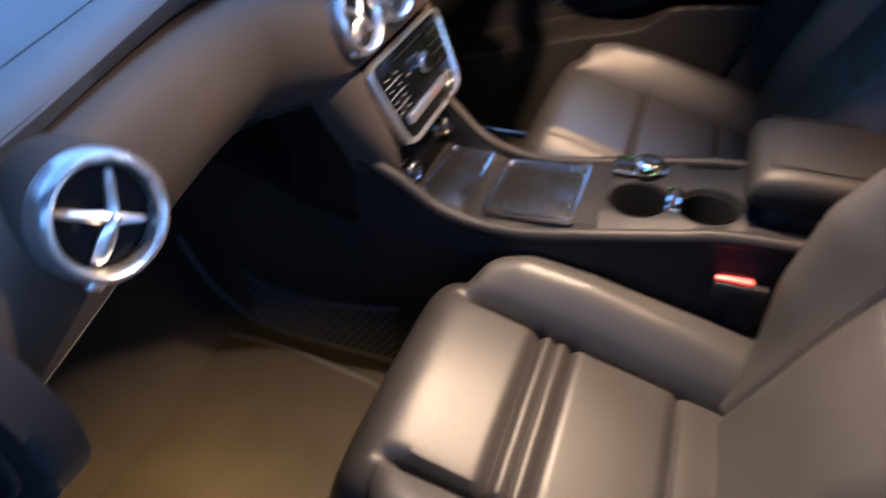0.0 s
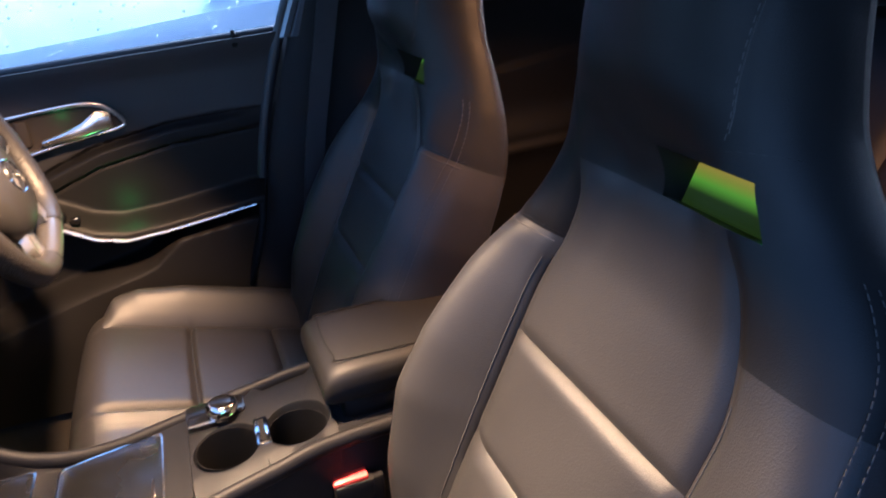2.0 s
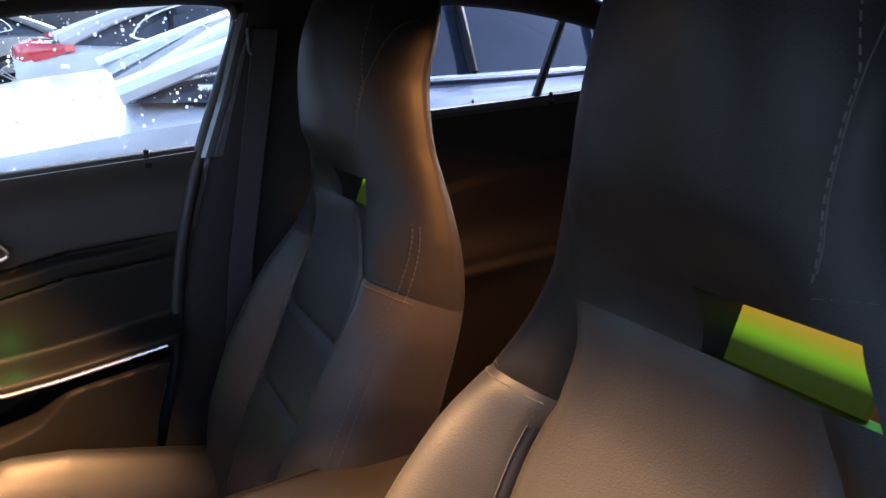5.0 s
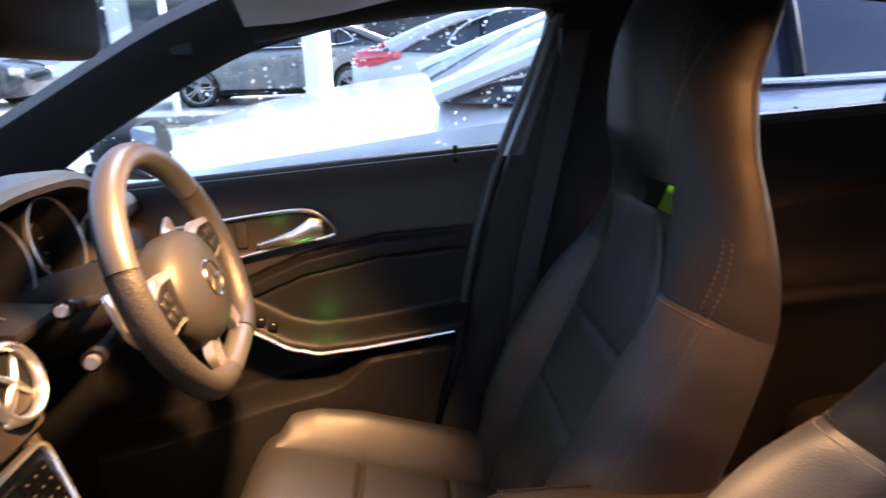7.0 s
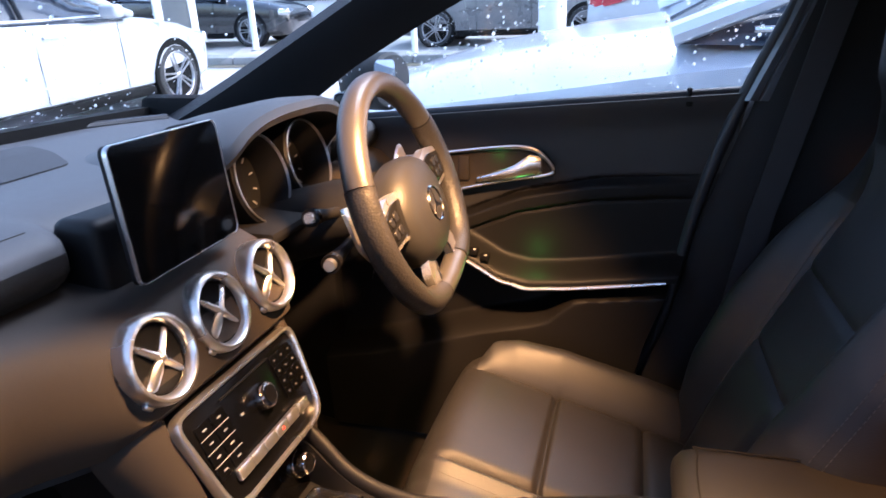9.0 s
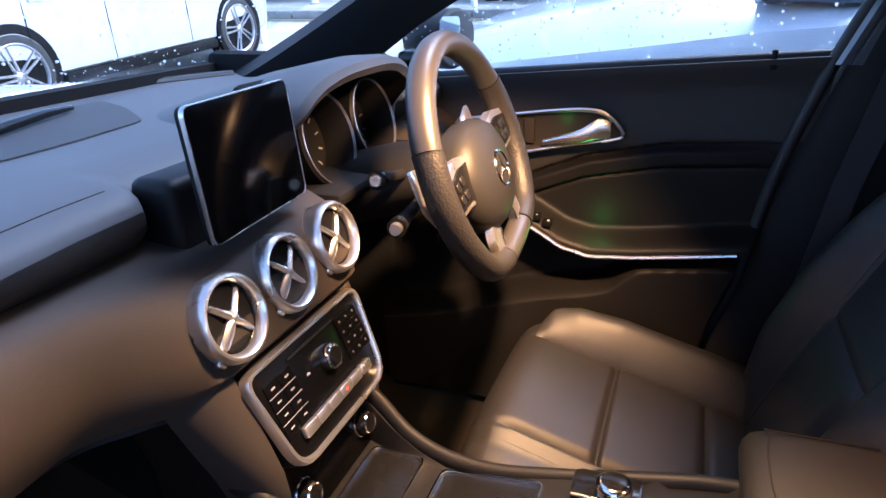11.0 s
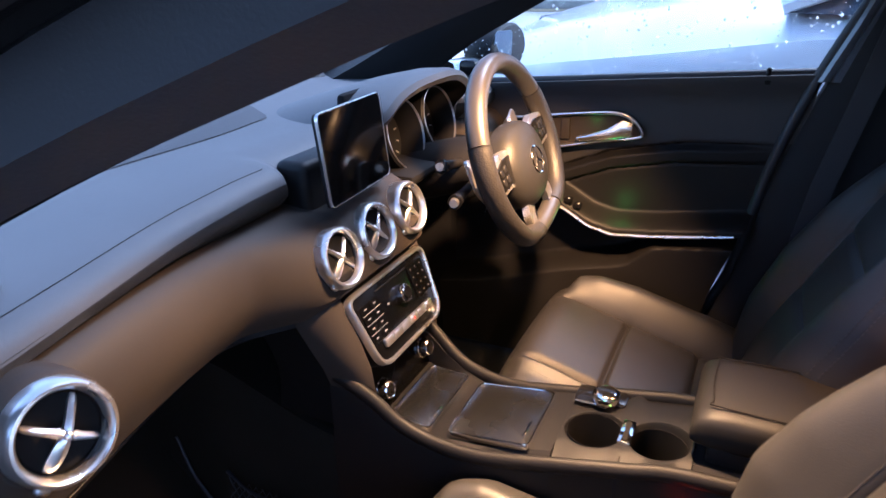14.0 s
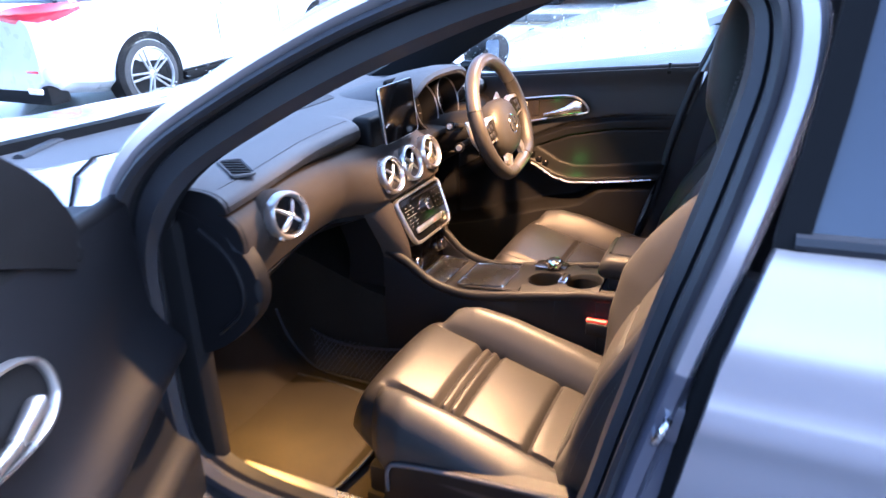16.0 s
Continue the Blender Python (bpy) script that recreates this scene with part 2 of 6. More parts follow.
def slab(cx, cy, cz, sx, sy, sz, bevel=0.0, seg=2, m=None):
    bm = bmesh.new()
    bmesh.ops.create_cube(bm, size=1.0)
    bmesh.ops.scale(bm, vec=(sx, sy, sz), verts=bm.verts)
    if bevel:
        bmesh.ops.bevel(bm, geom=bm.edges[:], offset=bevel, segments=seg, profile=0.5, affect="EDGES")
    bmesh.ops.transform(bm, matrix=(m if m is not None else Matrix()) @ Matrix.Translation((cx, cy, cz)), verts=bm.verts)
    return bm


def lathe(profile, steps=48, m=None, closed=False):
    """Turns (r, h) pairs round the local z axis."""
    bm = bmesh.new()
    rings = [[bm.verts.new((r * math.cos(2 * math.pi * i / steps), r * math.sin(2 * math.pi * i / steps), h)) for i in range(steps)] for r, h in profile]
    pairs = list(zip(rings, rings[1:])) + ([(rings[-1], rings[0])] if closed else [])
    for a, b in pairs:
        for i in range(steps):
            j = (i + 1) % steps
            bm.faces.new((a[i], a[j], b[j], b[i]))
    if not closed:
        for ring, (r, h) in ((rings[0], profile[0]), (rings[-1], profile[-1])):
            if r > 1e-4:
                bm.faces.new(ring)
    if m is not None:
        bmesh.ops.transform(bm, matrix=m, verts=bm.verts)
    return bm


def loft(sections, closed_ring=False, caps=True, loop=False):
    """Skins rows of points; closed_ring joins each row's ends, loop joins the last row to the first."""
    bm = bmesh.new()
    rows = [[bm.verts.new(p) for p in row] for row in sections]
    n = len(rows[0])
    pairs = list(zip(rows, rows[1:])) + ([(rows[-1], rows[0])] if loop else [])
    for a, b in pairs:
        for i in range(n if closed_ring else n - 1):
            j = (i + 1) % n
            bm.faces.new((a[i], a[j], b[j], b[i]))
    if closed_ring and caps and not loop:
        bm.faces.new(rows[0])
        bm.faces.new(rows[-1])
    return bm


def smooth_path(points, per=8, loop=False):
    """Catmull-Rom through the points."""
    pts = [Vector(p) for p in points]
    n = len(pts)
    out = []
    for i in range(n if loop else n - 1):
        p1, p2 = pts[i], pts[(i + 1) % n]
        p0 = pts[(i - 1) % n] if loop or i > 0 else p1 * 2 - p2
        p3 = pts[(i + 2) % n] if loop or i + 2 < n else p2 * 2 - p1
        for k in range(per):
            t = k / per
            out.append(0.5 * (2 * p1 + (p2 - p0) * t + (2 * p0 - 5 * p1 + 4 * p2 - p3) * t * t + (3 * p1 - p0 - 3 * p2 + p3) * t ** 3))
    if not loop:
        out.append(pts[-1])
    return out


def tube(points, radius, sides=10, loop=False, flat=1.0, up=(0, 0, 1)):
    """A round or flattened bar along the points; radius may be a list."""
    pts = [Vector(p) for p in points]
    n = len(pts)
    rows = []
    for i, p in enumerate(pts):
        a = pts[(i - 1) % n] if loop or i else p
        b = pts[(i + 1) % n] if loop or i < n - 1 else p
        d = (b - a).normalized()
        side = d.cross(Vector(up))
        side = side.normalized() if side.length > 1e-4 else Vector((1, 0, 0))
        top = side.cross(d).normalized()
        r = radius[i] if isinstance(radius, list) else radius
        rows.append([p + side * (r * math.cos(2 * math.pi * k / sides)) + top * (r * flat * math.sin(2 * math.pi * k / sides)) for k in range(sides)])
    return loft(rows, closed_ring=True, loop=loop)


def prism(outline, depth, m, bevel=0.0, seg=2):
    """An outline in local x, y, raised from z = 0 to depth."""
    bm = bmesh.new()
    low = [bm.verts.new((x, y, 0)) for x, y in outline]
    high = [bm.verts.new((x, y, depth)) for x, y in outline]
    n = len(outline)
    bm.faces.new(low[::-1])
    top = bm.faces.new(high)
    for i in range(n):
        bm.faces.new((low[i], low[(i + 1) % n], high[(i + 1) % n], high[i]))
    if bevel:
        bmesh.ops.bevel(bm, geom=list(top.edges), offset=bevel, segments=seg, profile=0.5, affect="EDGES")
    bmesh.ops.transform(bm, matrix=m, verts=bm.verts)
    return bm


def rounded(points, r, seg=5):
    """Rounds the corners of a polygon."""
    out = []
    n = len(points)
    for i in range(n):
        p, a, b = Vector(points[i]), Vector(points[i - 1]), Vector(points[(i + 1) % n])
        q = r[i] if isinstance(r, (list, tuple)) else r
        s, e = p + (a - p).normalized() * q, p + (b - p).normalized() * q
        for k in range(seg + 1):
            t = k / seg
            out.append(tuple((1 - t) ** 2 * s + 2 * t * (1 - t) * p + t * t * e))
    return out


def frame_ring(outline, inner, depth, m):
    """A flat frame between two outlines with the same number of points."""
    n = len(outline)
    rows = []
    for o, i in zip(outline, inner):
        rows.append([Vector((*o, 0)), Vector((*o, depth * 0.7)), Vector((o[0] * 0.75 + i[0] * 0.25, o[1] * 0.75 + i[1] * 0.25, depth)), Vector((o[0] * 0.25 + i[0] * 0.75, o[1] * 0.25 + i[1] * 0.75, depth)), Vector((*i, depth * 0.7)), Vector((*i, 0))])
    bm = loft(rows, closed_ring=True, loop=True)
    bmesh.ops.transform(bm, matrix=m, verts=bm.verts)
    return bm


def face_frame(origin, normal, up=(0, 0, 1)):
    """A matrix with local z along the normal and local y towards up."""
    z = Vector(normal).normalized()
    x = Vector(up).cross(z).normalized()
    y = z.cross(x)
    return Matrix((x, y, z)).transposed().to_4x4() if origin is None else Matrix.Translation(origin) @ Matrix((x, y, z)).transposed().to_4x4()


def shell(nu, nv, front, back, keep=None):
    """A closed solid between two sheets over a grid of u, v in 0..1; keep chooses the cells."""
    bm = bmesh.new()
    fa, ba = {}, {}

    def vert(store, f, i, j):
        if (i, j) not in store:
            store[i, j] = bm.verts.new(f(i / nu, j / nv))
        return store[i, j]
    cells = {(i, j) for i in range(nu) for j in range(nv) if keep is None or keep((i + 0.5) / nu, (j + 0.5) / nv)}
    for i, j in cells:
        bm.faces.new([vert(fa, front, *c) for c in ((i, j), (i + 1, j), (i + 1, j + 1), (i, j + 1))])
        bm.faces.new([vert(ba, back, *c) for c in ((i, j + 1), (i + 1, j + 1), (i + 1, j), (i, j))])
        for (di, dj), (a, b) in (((-1, 0), ((i, j + 1), (i, j))), ((1, 0), ((i + 1, j), (i + 1, j + 1))), ((0, -1), ((i, j), (i + 1, j))), ((0, 1), ((i + 1, j + 1), (i, j + 1)))):
            if (i + di, j + dj) not in cells:
                bm.faces.new((fa[b], fa[a], vert(ba, back, *a), vert(ba, back, *b)))
    return bm


def bell(d, w):
    return math.exp(-(d / w) ** 2)


def step(a, b, x):
    t = min(1.0, max(0.0, (x - a) / (b - a)))
    return t * t * (3 - 2 * t)


def curve(table, x):
    """Linear-smooth reading of a table of (x, value)."""
    if x <= table[0][0]:
        return table[0][1]
    for (x0, v0), (x1, v1) in zip(table, table[1:]):
        if x <= x1:
            return v0 + (v1 - v0) * (x - x0) / (x1 - x0)
    return table[-1][1]

# ---- ground and forecourt ----
SLOPE = 0.065          # the forecourt rises gently towards the driver's side


def lot(x, y, h=0.0):
    return Vector((x, y, h + SLOPE * y))


TIP = Matrix.Rotation(math.atan(SLOPE), 4, "X")
bm = loft([[lot(x, y) for y in (-300, -40, -12, 0, 9.0)] for x in (-300, -40, -10, 0, 10, 40, 300)])
ground = tagged(part("ground", bm, CONCRETE), "wet pale concrete forecourt with stains", "ground", kind="structure")
bm = loft([[lot(x, y, 0.004) for y in (10.35, 25, 80, 300)] for x in (-300, -40, -10, 0, 10, 40, 300)])
road = tagged(part("far_pavement", bm, CONCRETE), "far raised forecourt behind the kerb", "pavement", kind="structure")
# Unseen sheet added to darken the door's reflection and bounce into the cabin.
tagged(part("dark_bounce_sheet", loft([[lot(x, y, 0.004) for y in (-60, -12, -5, 0.2)] for x in (-60, -10, 0, 10, 60)]), ASPHALT), "unseen dark asphalt sheet added to darken reflections and bounced light", "pavement", kind="structure")
kerb = thing("kerb", lot(0, 9.4), "dark wet kerb and drainage strip along the forecourt", "kerb", kind="structure")
for k in range(24):
    part("kerb_stone", slab(-16 + k * 1.0, 9.68, 0.05 + SLOPE * 9.7, 0.985, 1.36, 0.12, 0.02), KERB, kerb)

# ---- own car: dashboard ----
BROW = [(-0.72, -0.738), (-0.67, -0.748), (-0.58, -0.768), (-0.50, -0.789), (-0.345, -0.830), (-0.22, -0.850), (-0.16, -0.855), (-0.118, -0.857), (-0.106, -0.866), (-0.098, -0.893), (-0.088, -0.900), (0.0, -0.900), (0.125, -0.900), (0.155, -0.905), (0.185, -0.945), (0.21, -0.955), (0.46, -0.955), (0.49, -0.945), (0.52, -0.885), (0.55, -0.855), (0.72, -0.850)]

BROW_LINE = [(v.x, v.y) for v in smooth_path([(y, x, 0) for y, x in BROW], 8)]


def dash_profile(y):
    b = curve(BROW_LINE, y)
    c = 0.034 * (1 - step(0.13, 0.26, abs(y)))
    e = max(0.0, -0.855 - b) if -0.16 < y < 0.14 else 0.045 * (1 - step(0.14, 0.17, y)) if y > 0 else 0.0
    lift = 0.036 * (1 - step(-0.58, -0.15, y))
    top = [(-1.40, 0.9545), (-1.2, 0.9580), (-1.0, 0.9610), (b - 0.09, 0.962), (b - 0.045, 0.9605), (b - 0.025, 0.957), (b - 0.010, 0.951), (b - 0.002, 0.944), (b + 0.001, 0.936)]
    band = [(b + 0.001, 0.936), (b + 0.003, 0.928), (b + 0.002, 0.918 + lift * 0.25), (b - 0.005, 0.909 + lift * 0.5), (b - 0.019, 0.897 + lift * 0.75)]
    trim = [(b - 0.019, 0.897 + lift * 0.75), (b + e * 0.9 + 0.004 + c * 0.3, 0.890 + lift * 0.85), (b + e + 0.022 + c * 0.7, 0.872 + lift * 0.95), (b + e + 0.030 + c, 0.845 + lift), (b + e + 0.027 + c * 1.6, 0.810 + lift), (b + e + 0.010 + c * 2.2, 0.775 + lift), (b + e - 0.020 + c * 2.2, 0.742 + lift * 0.6)]
    under = [(b + e - 0.04 + c * 2.2, 0.726 + lift * 0.4), (b - 0.075 + c, 0.70), (b - 0.15, 0.66), (b - 0.215, 0.605)]
    return top, band, trim, under


YS = [-0.715 + 1.43 * k / 110 for k in range(111)]


def strip_solid(which, ys, thick):
    rows = []
    for y in ys:
        pts = [Vector((x, 0, z)) for x, z in dash_profile(y)[which]]
        ring = [Vector((p.x, y, p.z)) for p in pts]
        inner = []
        for i, p in enumerate(pts):
            d = (pts[min(i + 1, len(pts) - 1)] - pts[max(i - 1, 0)]).normalized()
            n = Vector((d.z, 0, -d.x))
            inner.append(Vector((p.x, y, p.z)) + n * thick)
        rows.append(ring + inner[::-1])
    return loft(rows, closed_ring=True)


dash = thing("dashboard", (-0.9, 0, 0.6), "black car dashboard with soft top and patterned trim", "dashboard")
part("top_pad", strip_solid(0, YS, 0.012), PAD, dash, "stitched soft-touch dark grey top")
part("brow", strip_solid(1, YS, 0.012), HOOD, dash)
part("trim_panel", strip_solid(2, YS, 0.012), TRIM, dash, "dark trim with fine checked texture")
part("glovebox_cover", strip_solid(3, [y for y in YS if y < 0.1], 0.012), PLASTIC, dash)
part("knee_panel", strip_solid(3, [y for y in YS if y > 0.1], 0.012), PLASTIC, dash)
for y, name in ((-0.712, "end_panel"), (0.712, "end_panel")):
    t, b, r, u = dash_profile(y)
    outline = t[2:] + b + r + u + [(-1.05, 0.60)]
    part(name, prism([(x, z) for x, z in outline], 0.012, Matrix.Translation((0, y + 0.006, 0)) @ Matrix.Rotation(radians(90), 4, "X")), PLASTIC, dash)
# rounded cover at the passenger end of the dash, with its step
cover_o = [(v.x, v.y) for v in smooth_path([(-0.88, 0.935, 0), (-0.80, 0.912, 0), (-0.725, 0.875, 0), (-0.690, 0.82, 0), (-0.695, 0.765, 0), (-0.74, 0.71, 0), (-0.80, 0.665, 0), (-0.88, 0.63, 0)], 4)] + [(-1.0, 0.62), (-1.02, 0.80), (-0.98, 0.92)]
part("side_cover", prism([(x, z) for x, z in cover_o], 0.030, Matrix.Translation((0, -0.690, 0)) @ Matrix.Rotation(radians(90), 4, "X"), 0.012, 4), PLASTIC, dash, "rounded black cover at the dashboard's end")
part("cover_step", tube(smooth_path([(-0.80, -0.722, 0.895), (-0.745, -0.722, 0.855), (-0.722, -0.722, 0.80), (-0.735, -0.722, 0.75), (-0.79, -0.722, 0.70)], 5), 0.004, 8, up=(0, 1, 0)), PLASTIC, dash)
# top loudspeaker cover and the bar on it
outline = rounded([(-0.13, 0.295), (-0.13, -0.36), (0.105, -0.34), (0.115, 0.0), (0.094, 0.155), (-0.020, 0.240)], (0.01, 0.01, 0.02, 0.06, 0.02, 0.03), 6)
part("speaker_cover", prism(outline[::-1], 0.003, Matrix.Translation((-1.20, 0, 0.9572)) @ Matrix.Rotation(-0.0160, 4, "Y"), 0.0012), SPEAKER, dash, "flat dark grey speaker cover")
part("sensor_bar", tube([(-1.205, -0.025, 0.9640), (-1.222, 0.03, 0.9695), (-1.255, 0.12, 0.9700), (-1.285, 0.195, 0.9650)], [0.004, 0.0075, 0.007, 0.004], 12), GLOSS, dash, "raised gloss black bar")
part("stitching", tube([(curve(BROW_LINE, y) - 0.030, y, 0.9582) for y in YS if -0.70 < y < -0.12], 0.0007, 6), HOOD, dash)

# demister outlet near the passenger's end
outline = [(-0.058, -0.019), (0.058, -0.017), (0.056, 0.018), (-0.052, 0.020)]
dm = face_frame((-0.828, -0.583, 0.9612), (0.02, 0, 1), (0.72, 1.0, 0))
vent = part("demister_outlet", frame_ring(rounded([(x * 1.10, y * 1.26) for x, y in outline], 0.012), rounded(outline, 0.008), 0.005, dm), PAD, dash)
part("outlet_back", prism(rounded(outline, 0.008), 0.002, dm), DARK, vent)
for k in range(5):
    part("slat", slab(0, 0, 0, 0.004, 0.038, 0.003, 0.001, 1, dm @ Matrix.Translation((-0.040 + k * 0.020, 0, 0.003)) @ Matrix.Rotation(radians(-28), 4, "Z")), PLASTIC, vent)


def cross_vent(at, normal, turn, radius=0.048, peak=1.0):
    m = face_frame(at, normal) @ Matrix.Rotation(radians(turn), 4, "Z")
    r = radius
    ring = part("air_vent", lathe([(r * 0.77, -0.022), (r * 0.77, -0.003), (r * 0.785, 0.001), (r * 0.82, 0.006), (r * 0.87, 0.0085), (r * 0.93, 0.0080), (r * 0.975, 0.005), (r, -0.001), (r * 1.0, -0.02)], 56, m, True), SATIN, dash, "satin silver round air vent with cross vanes")
    part("vent_back", lathe([(0.0005, -0.022), (r * 0.76, -0.022), (r * 0.76, -0.005), (0.0005, -0.005)], 40, m), DARK, ring)
    part("vent_sleeve", lathe([(r * 0.70, -0.024), (r * 0.70, -0.006), (r * 0.73, -0.003), (r * 0.765, -0.003), (r * 0.765, -0.024)], 48, m, True), GLOSS, ring)
    for k, w in ((0, 0.150), (1, 0.075), (2, 0.085), (3, 0.075)):
        q = m @ Matrix.Rotation(radians(90 * k - 90), 4, "Z")
        bmv = loft([[Vector((x * r, e * wv * r, top * (peak if top > 0 else 1) + drop)) for e, drop in ((-1, -0.0035), (-0.55, -0.0012), (0, 0.0), (0.55, -0.0012), (1, -0.0035), (0.7, -0.009), (-0.7, -0.009))] for x, wv, top in ((0.0, 0.055, 0.0050), (0.08, 0.085, 0.0048), (0.16, 0.090 if k else 0.12, 0.0044), (0.32, w * 0.95, 0.0034), (0.52, w * 0.95, 0.0020), (0.66, w * 0.85, 0.0006), (0.71, w * 0.60, -0.0012))], closed_ring=True)
        bmesh.ops.transform(bmv, matrix=q, verts=bmv.verts)
        part("vane", bmv, SATIN, ring)
    part("hub", lathe([(0.0005, 0.0064 * peak), (0.0022, 0.0061 * peak), (0.0040, 0.0050 * peak), (0.0048, 0.0), (0.0005, 0.0)], 20, m), SATIN, ring)
    part("vent_tab", slab(0, -r * 1.03, -0.004, 0.012, 0.006, 0.008, 0.002, 1, m), SATIN, ring)
    return ring


VN = (0.93, 0.0, 0.30)
cross_vent((-0.776, -0.109, 0.829), VN, -45, 0.0475)
cross_vent((-0.780, 0.000, 0.832), VN, -45, 0.0475)
cross_vent((-0.779, 0.109, 0.836), VN, -45, 0.0475)
cross_vent((-0.704, -0.602, 0.893), (0.93, -0.15, 0.18), -36, 0.0435, 2.3)
part("vent_collar", lathe([(0.0430, -0.012), (0.0465, -0.016), (0.0480, -0.03), (0.0480, -0.07), (0.0430, -0.07)], 48, face_frame((-0.705, -0.602, 0.893), (0.93, -0.15, 0.18)), True), TRIM, dash)

# ---- radio and climate panels ----
rx = face_frame((-0.752, 0.0, 0.7045), (math.cos(radians(23)), 0, math.sin(radians(23))))
panel = thing("car_radio", (-0.73, 0, 0.66), "black radio control panel in a satin silver surround", "radio", m=Matrix.Translation((-0.73, 0, 0.66)))
outer = rounded([(-0.106, -0.069), (0.106, -0.069), (0.125, 0.061), (-0.125, 0.061)], (0.032, 0.032, 0.022, 0.022))
inner = rounded([(-0.098, -0.062), (0.098, -0.062), (0.116, 0.054), (-0.116, 0.054)], (0.026, 0.026, 0.016, 0.016))
part("surround", frame_ring(outer, inner, 0.012, rx), SATIN, panel)
part("backing", prism(outer, 0.03, rx @ Matrix.Translation((0, 0, -0.03))), PLASTIC, panel)
part("face", prism(inner, 0.007, rx, 0.002), FACE, panel)
knob_m = rx @ Matrix.Translation((0.014, 0.011, 0.007))
knob = part("volume_knob", lathe([(0.0005, 0.014), (0.012, 0.014), (0.0155, 0.012), (0.0165, 0.008), (0.0165, 0.0), (0.0005, 0.0)], 40, knob_m), CHROME, panel)
part("knob_cap", lathe([(0.0005, 0.0155), (0.0105, 0.0155), (0.011, 0.0143), (0.0005, 0.0143)], 32, knob_m), GLOSS, knob)
for k in range(6):
    part("rocker_switch", slab(-0.066 + k * 0.0265, -0.035, 0.011, 0.0255, 0.014, 0.008, 0.002, 2, rx), SATIN, panel)
tri = [(-0.0028, -0.002), (0.0028, -0.002), (0, 0.0028)]
part("hazard_mark", prism(tri, 0.0006, rx @ Matrix.Translation((0.0135, -0.035, 0.0151))), RED_PLASTIC, panel)
for i in range(2):
    for j in range(4):
        key = part("button", slab(-0.088 + i * 0.026, 0.030 - j * 0.0165, 0.0078, 0.0245, 0.0155, 0.0026, 0.0004, 1, rx), FACE, panel)
        part("mark", slab(-0.088 + i * 0.026, 0.030 - j * 0.0165, 0.0092, 0.007, 0.0020, 0.0006, 0, 1, rx), LABEL_GREY, key)
for i in range(3):
    for j in range(4):
        key = part("button", slab(0.062 + i * 0.017, 0.034 - j * 0.0145, 0.0078, 0.0164, 0.0138, 0.0026, 0.0004, 1, rx), FACE, panel)
        part("mark", slab(0.062 + i * 0.017, 0.034 - j * 0.0145, 0.0092, 0.0034, 0.0024, 0.0006, 0, 1, rx), LABEL_DIM, key)
for j in range(3):
    part("divider_line", slab(-0.075, 0.0218 - j * 0.0165, 0.0092, 0.050, 0.0009, 0.0006, 0, 1, rx), LABEL_GREY, panel)
part("disc_slot", slab(0.0, 0.043, 0.0085, 0.10, 0.003, 0.003, 0.0008, 1, rx), DARK, panel)
for dx in (-0.028, 0.034):
    part("mark", slab(dx, 0.012, 0.0075, 0.006, 0.003, 0.0008, 0, 1, rx), LABEL_GREY, panel)
cx = face_frame((-0.752, 0.0, 0.586), (math.cos(radians(14)), 0, math.sin(radians(14))))
climate = thing("climate_panel", (-0.69, 0, 0.58), "gloss black climate panel with two ridged knobs", "climate control")
part("face", prism(rounded([(-0.100, -0.052), (0.100, -0.052), (0.106, 0.056), (-0.106, 0.056)], 0.012), 0.03, cx @ Matrix.Translation((0, 0, -0.024)), 0.003), FACE, climate)
for dx in (-0.072, 0.072):
    q = cx @ Matrix.Translation((dx, -0.006, 0.006))
    kn = part("dial", lathe([(0.0005, 0.017), (0.012, 0.017), (0.0145, 0.014), (0.017, 0.004), (0.0175, 0.0), (0.0005, 0.0)], 36, q), GLOSS, climate)
    part("dial_ring", lathe([(0.0118, 0.0172), (0.0132, 0.0180), (0.0148, 0.0160), (0.0140, 0.0140)], 36, q, True), CHROME, kn)
    part("base_ring", lathe([(0.0172, 0.0005), (0.0182, 0.0040), (0.0196, 0.0025), (0.0196, -0.002)], 36, q, True), CHROME, kn)
for k in range(5):
    part("switch", slab(-0.036 + k * 0.018, -0.006, 0.0058, 0.0166, 0.022, 0.0010, 0.0003, 1, cx), FACE, climate)

# cheeks of the dash that run down beside the panels to the console
for s in (-1, 1):
    rows, behind = [], []
    for z, xf, wide in ((0.80, -0.800, 0.9), (0.765, -0.776, 1.0), (0.73, -0.762, 1.0), (0.69, -0.747, 0.88), (0.65, -0.735, 0.70), (0.61, -0.732, 0.50), (0.57, -0.738, 0.34), (0.52, -0.750, 0.26)):
        rim_y = 0.118 - 0.06 * (0.765 - z)
        ring = lambda pts: [Vector((xf + dx, s * (rim_y + dy * wide), z)) for dx, dy in pts][::s]  # noqa: E731
        rows.append(ring(((-0.012, -0.008), (0.0, 0.004), (-0.006, 0.018), (-0.020, 0.034), (-0.042, 0.046), (-0.066, 0.052), (-0.066, -0.008))))
        behind.append(ring(((-0.060, -0.008), (-0.060, 0.048), (-0.10, 0.046), (-0.18, 0.030), (-0.18, -0.008))))
    part("stack_cheek", loft(rows, closed_ring=True), TRIM, dash)
    part("lower_panel", loft(behind, closed_ring=True), DARK, dash)

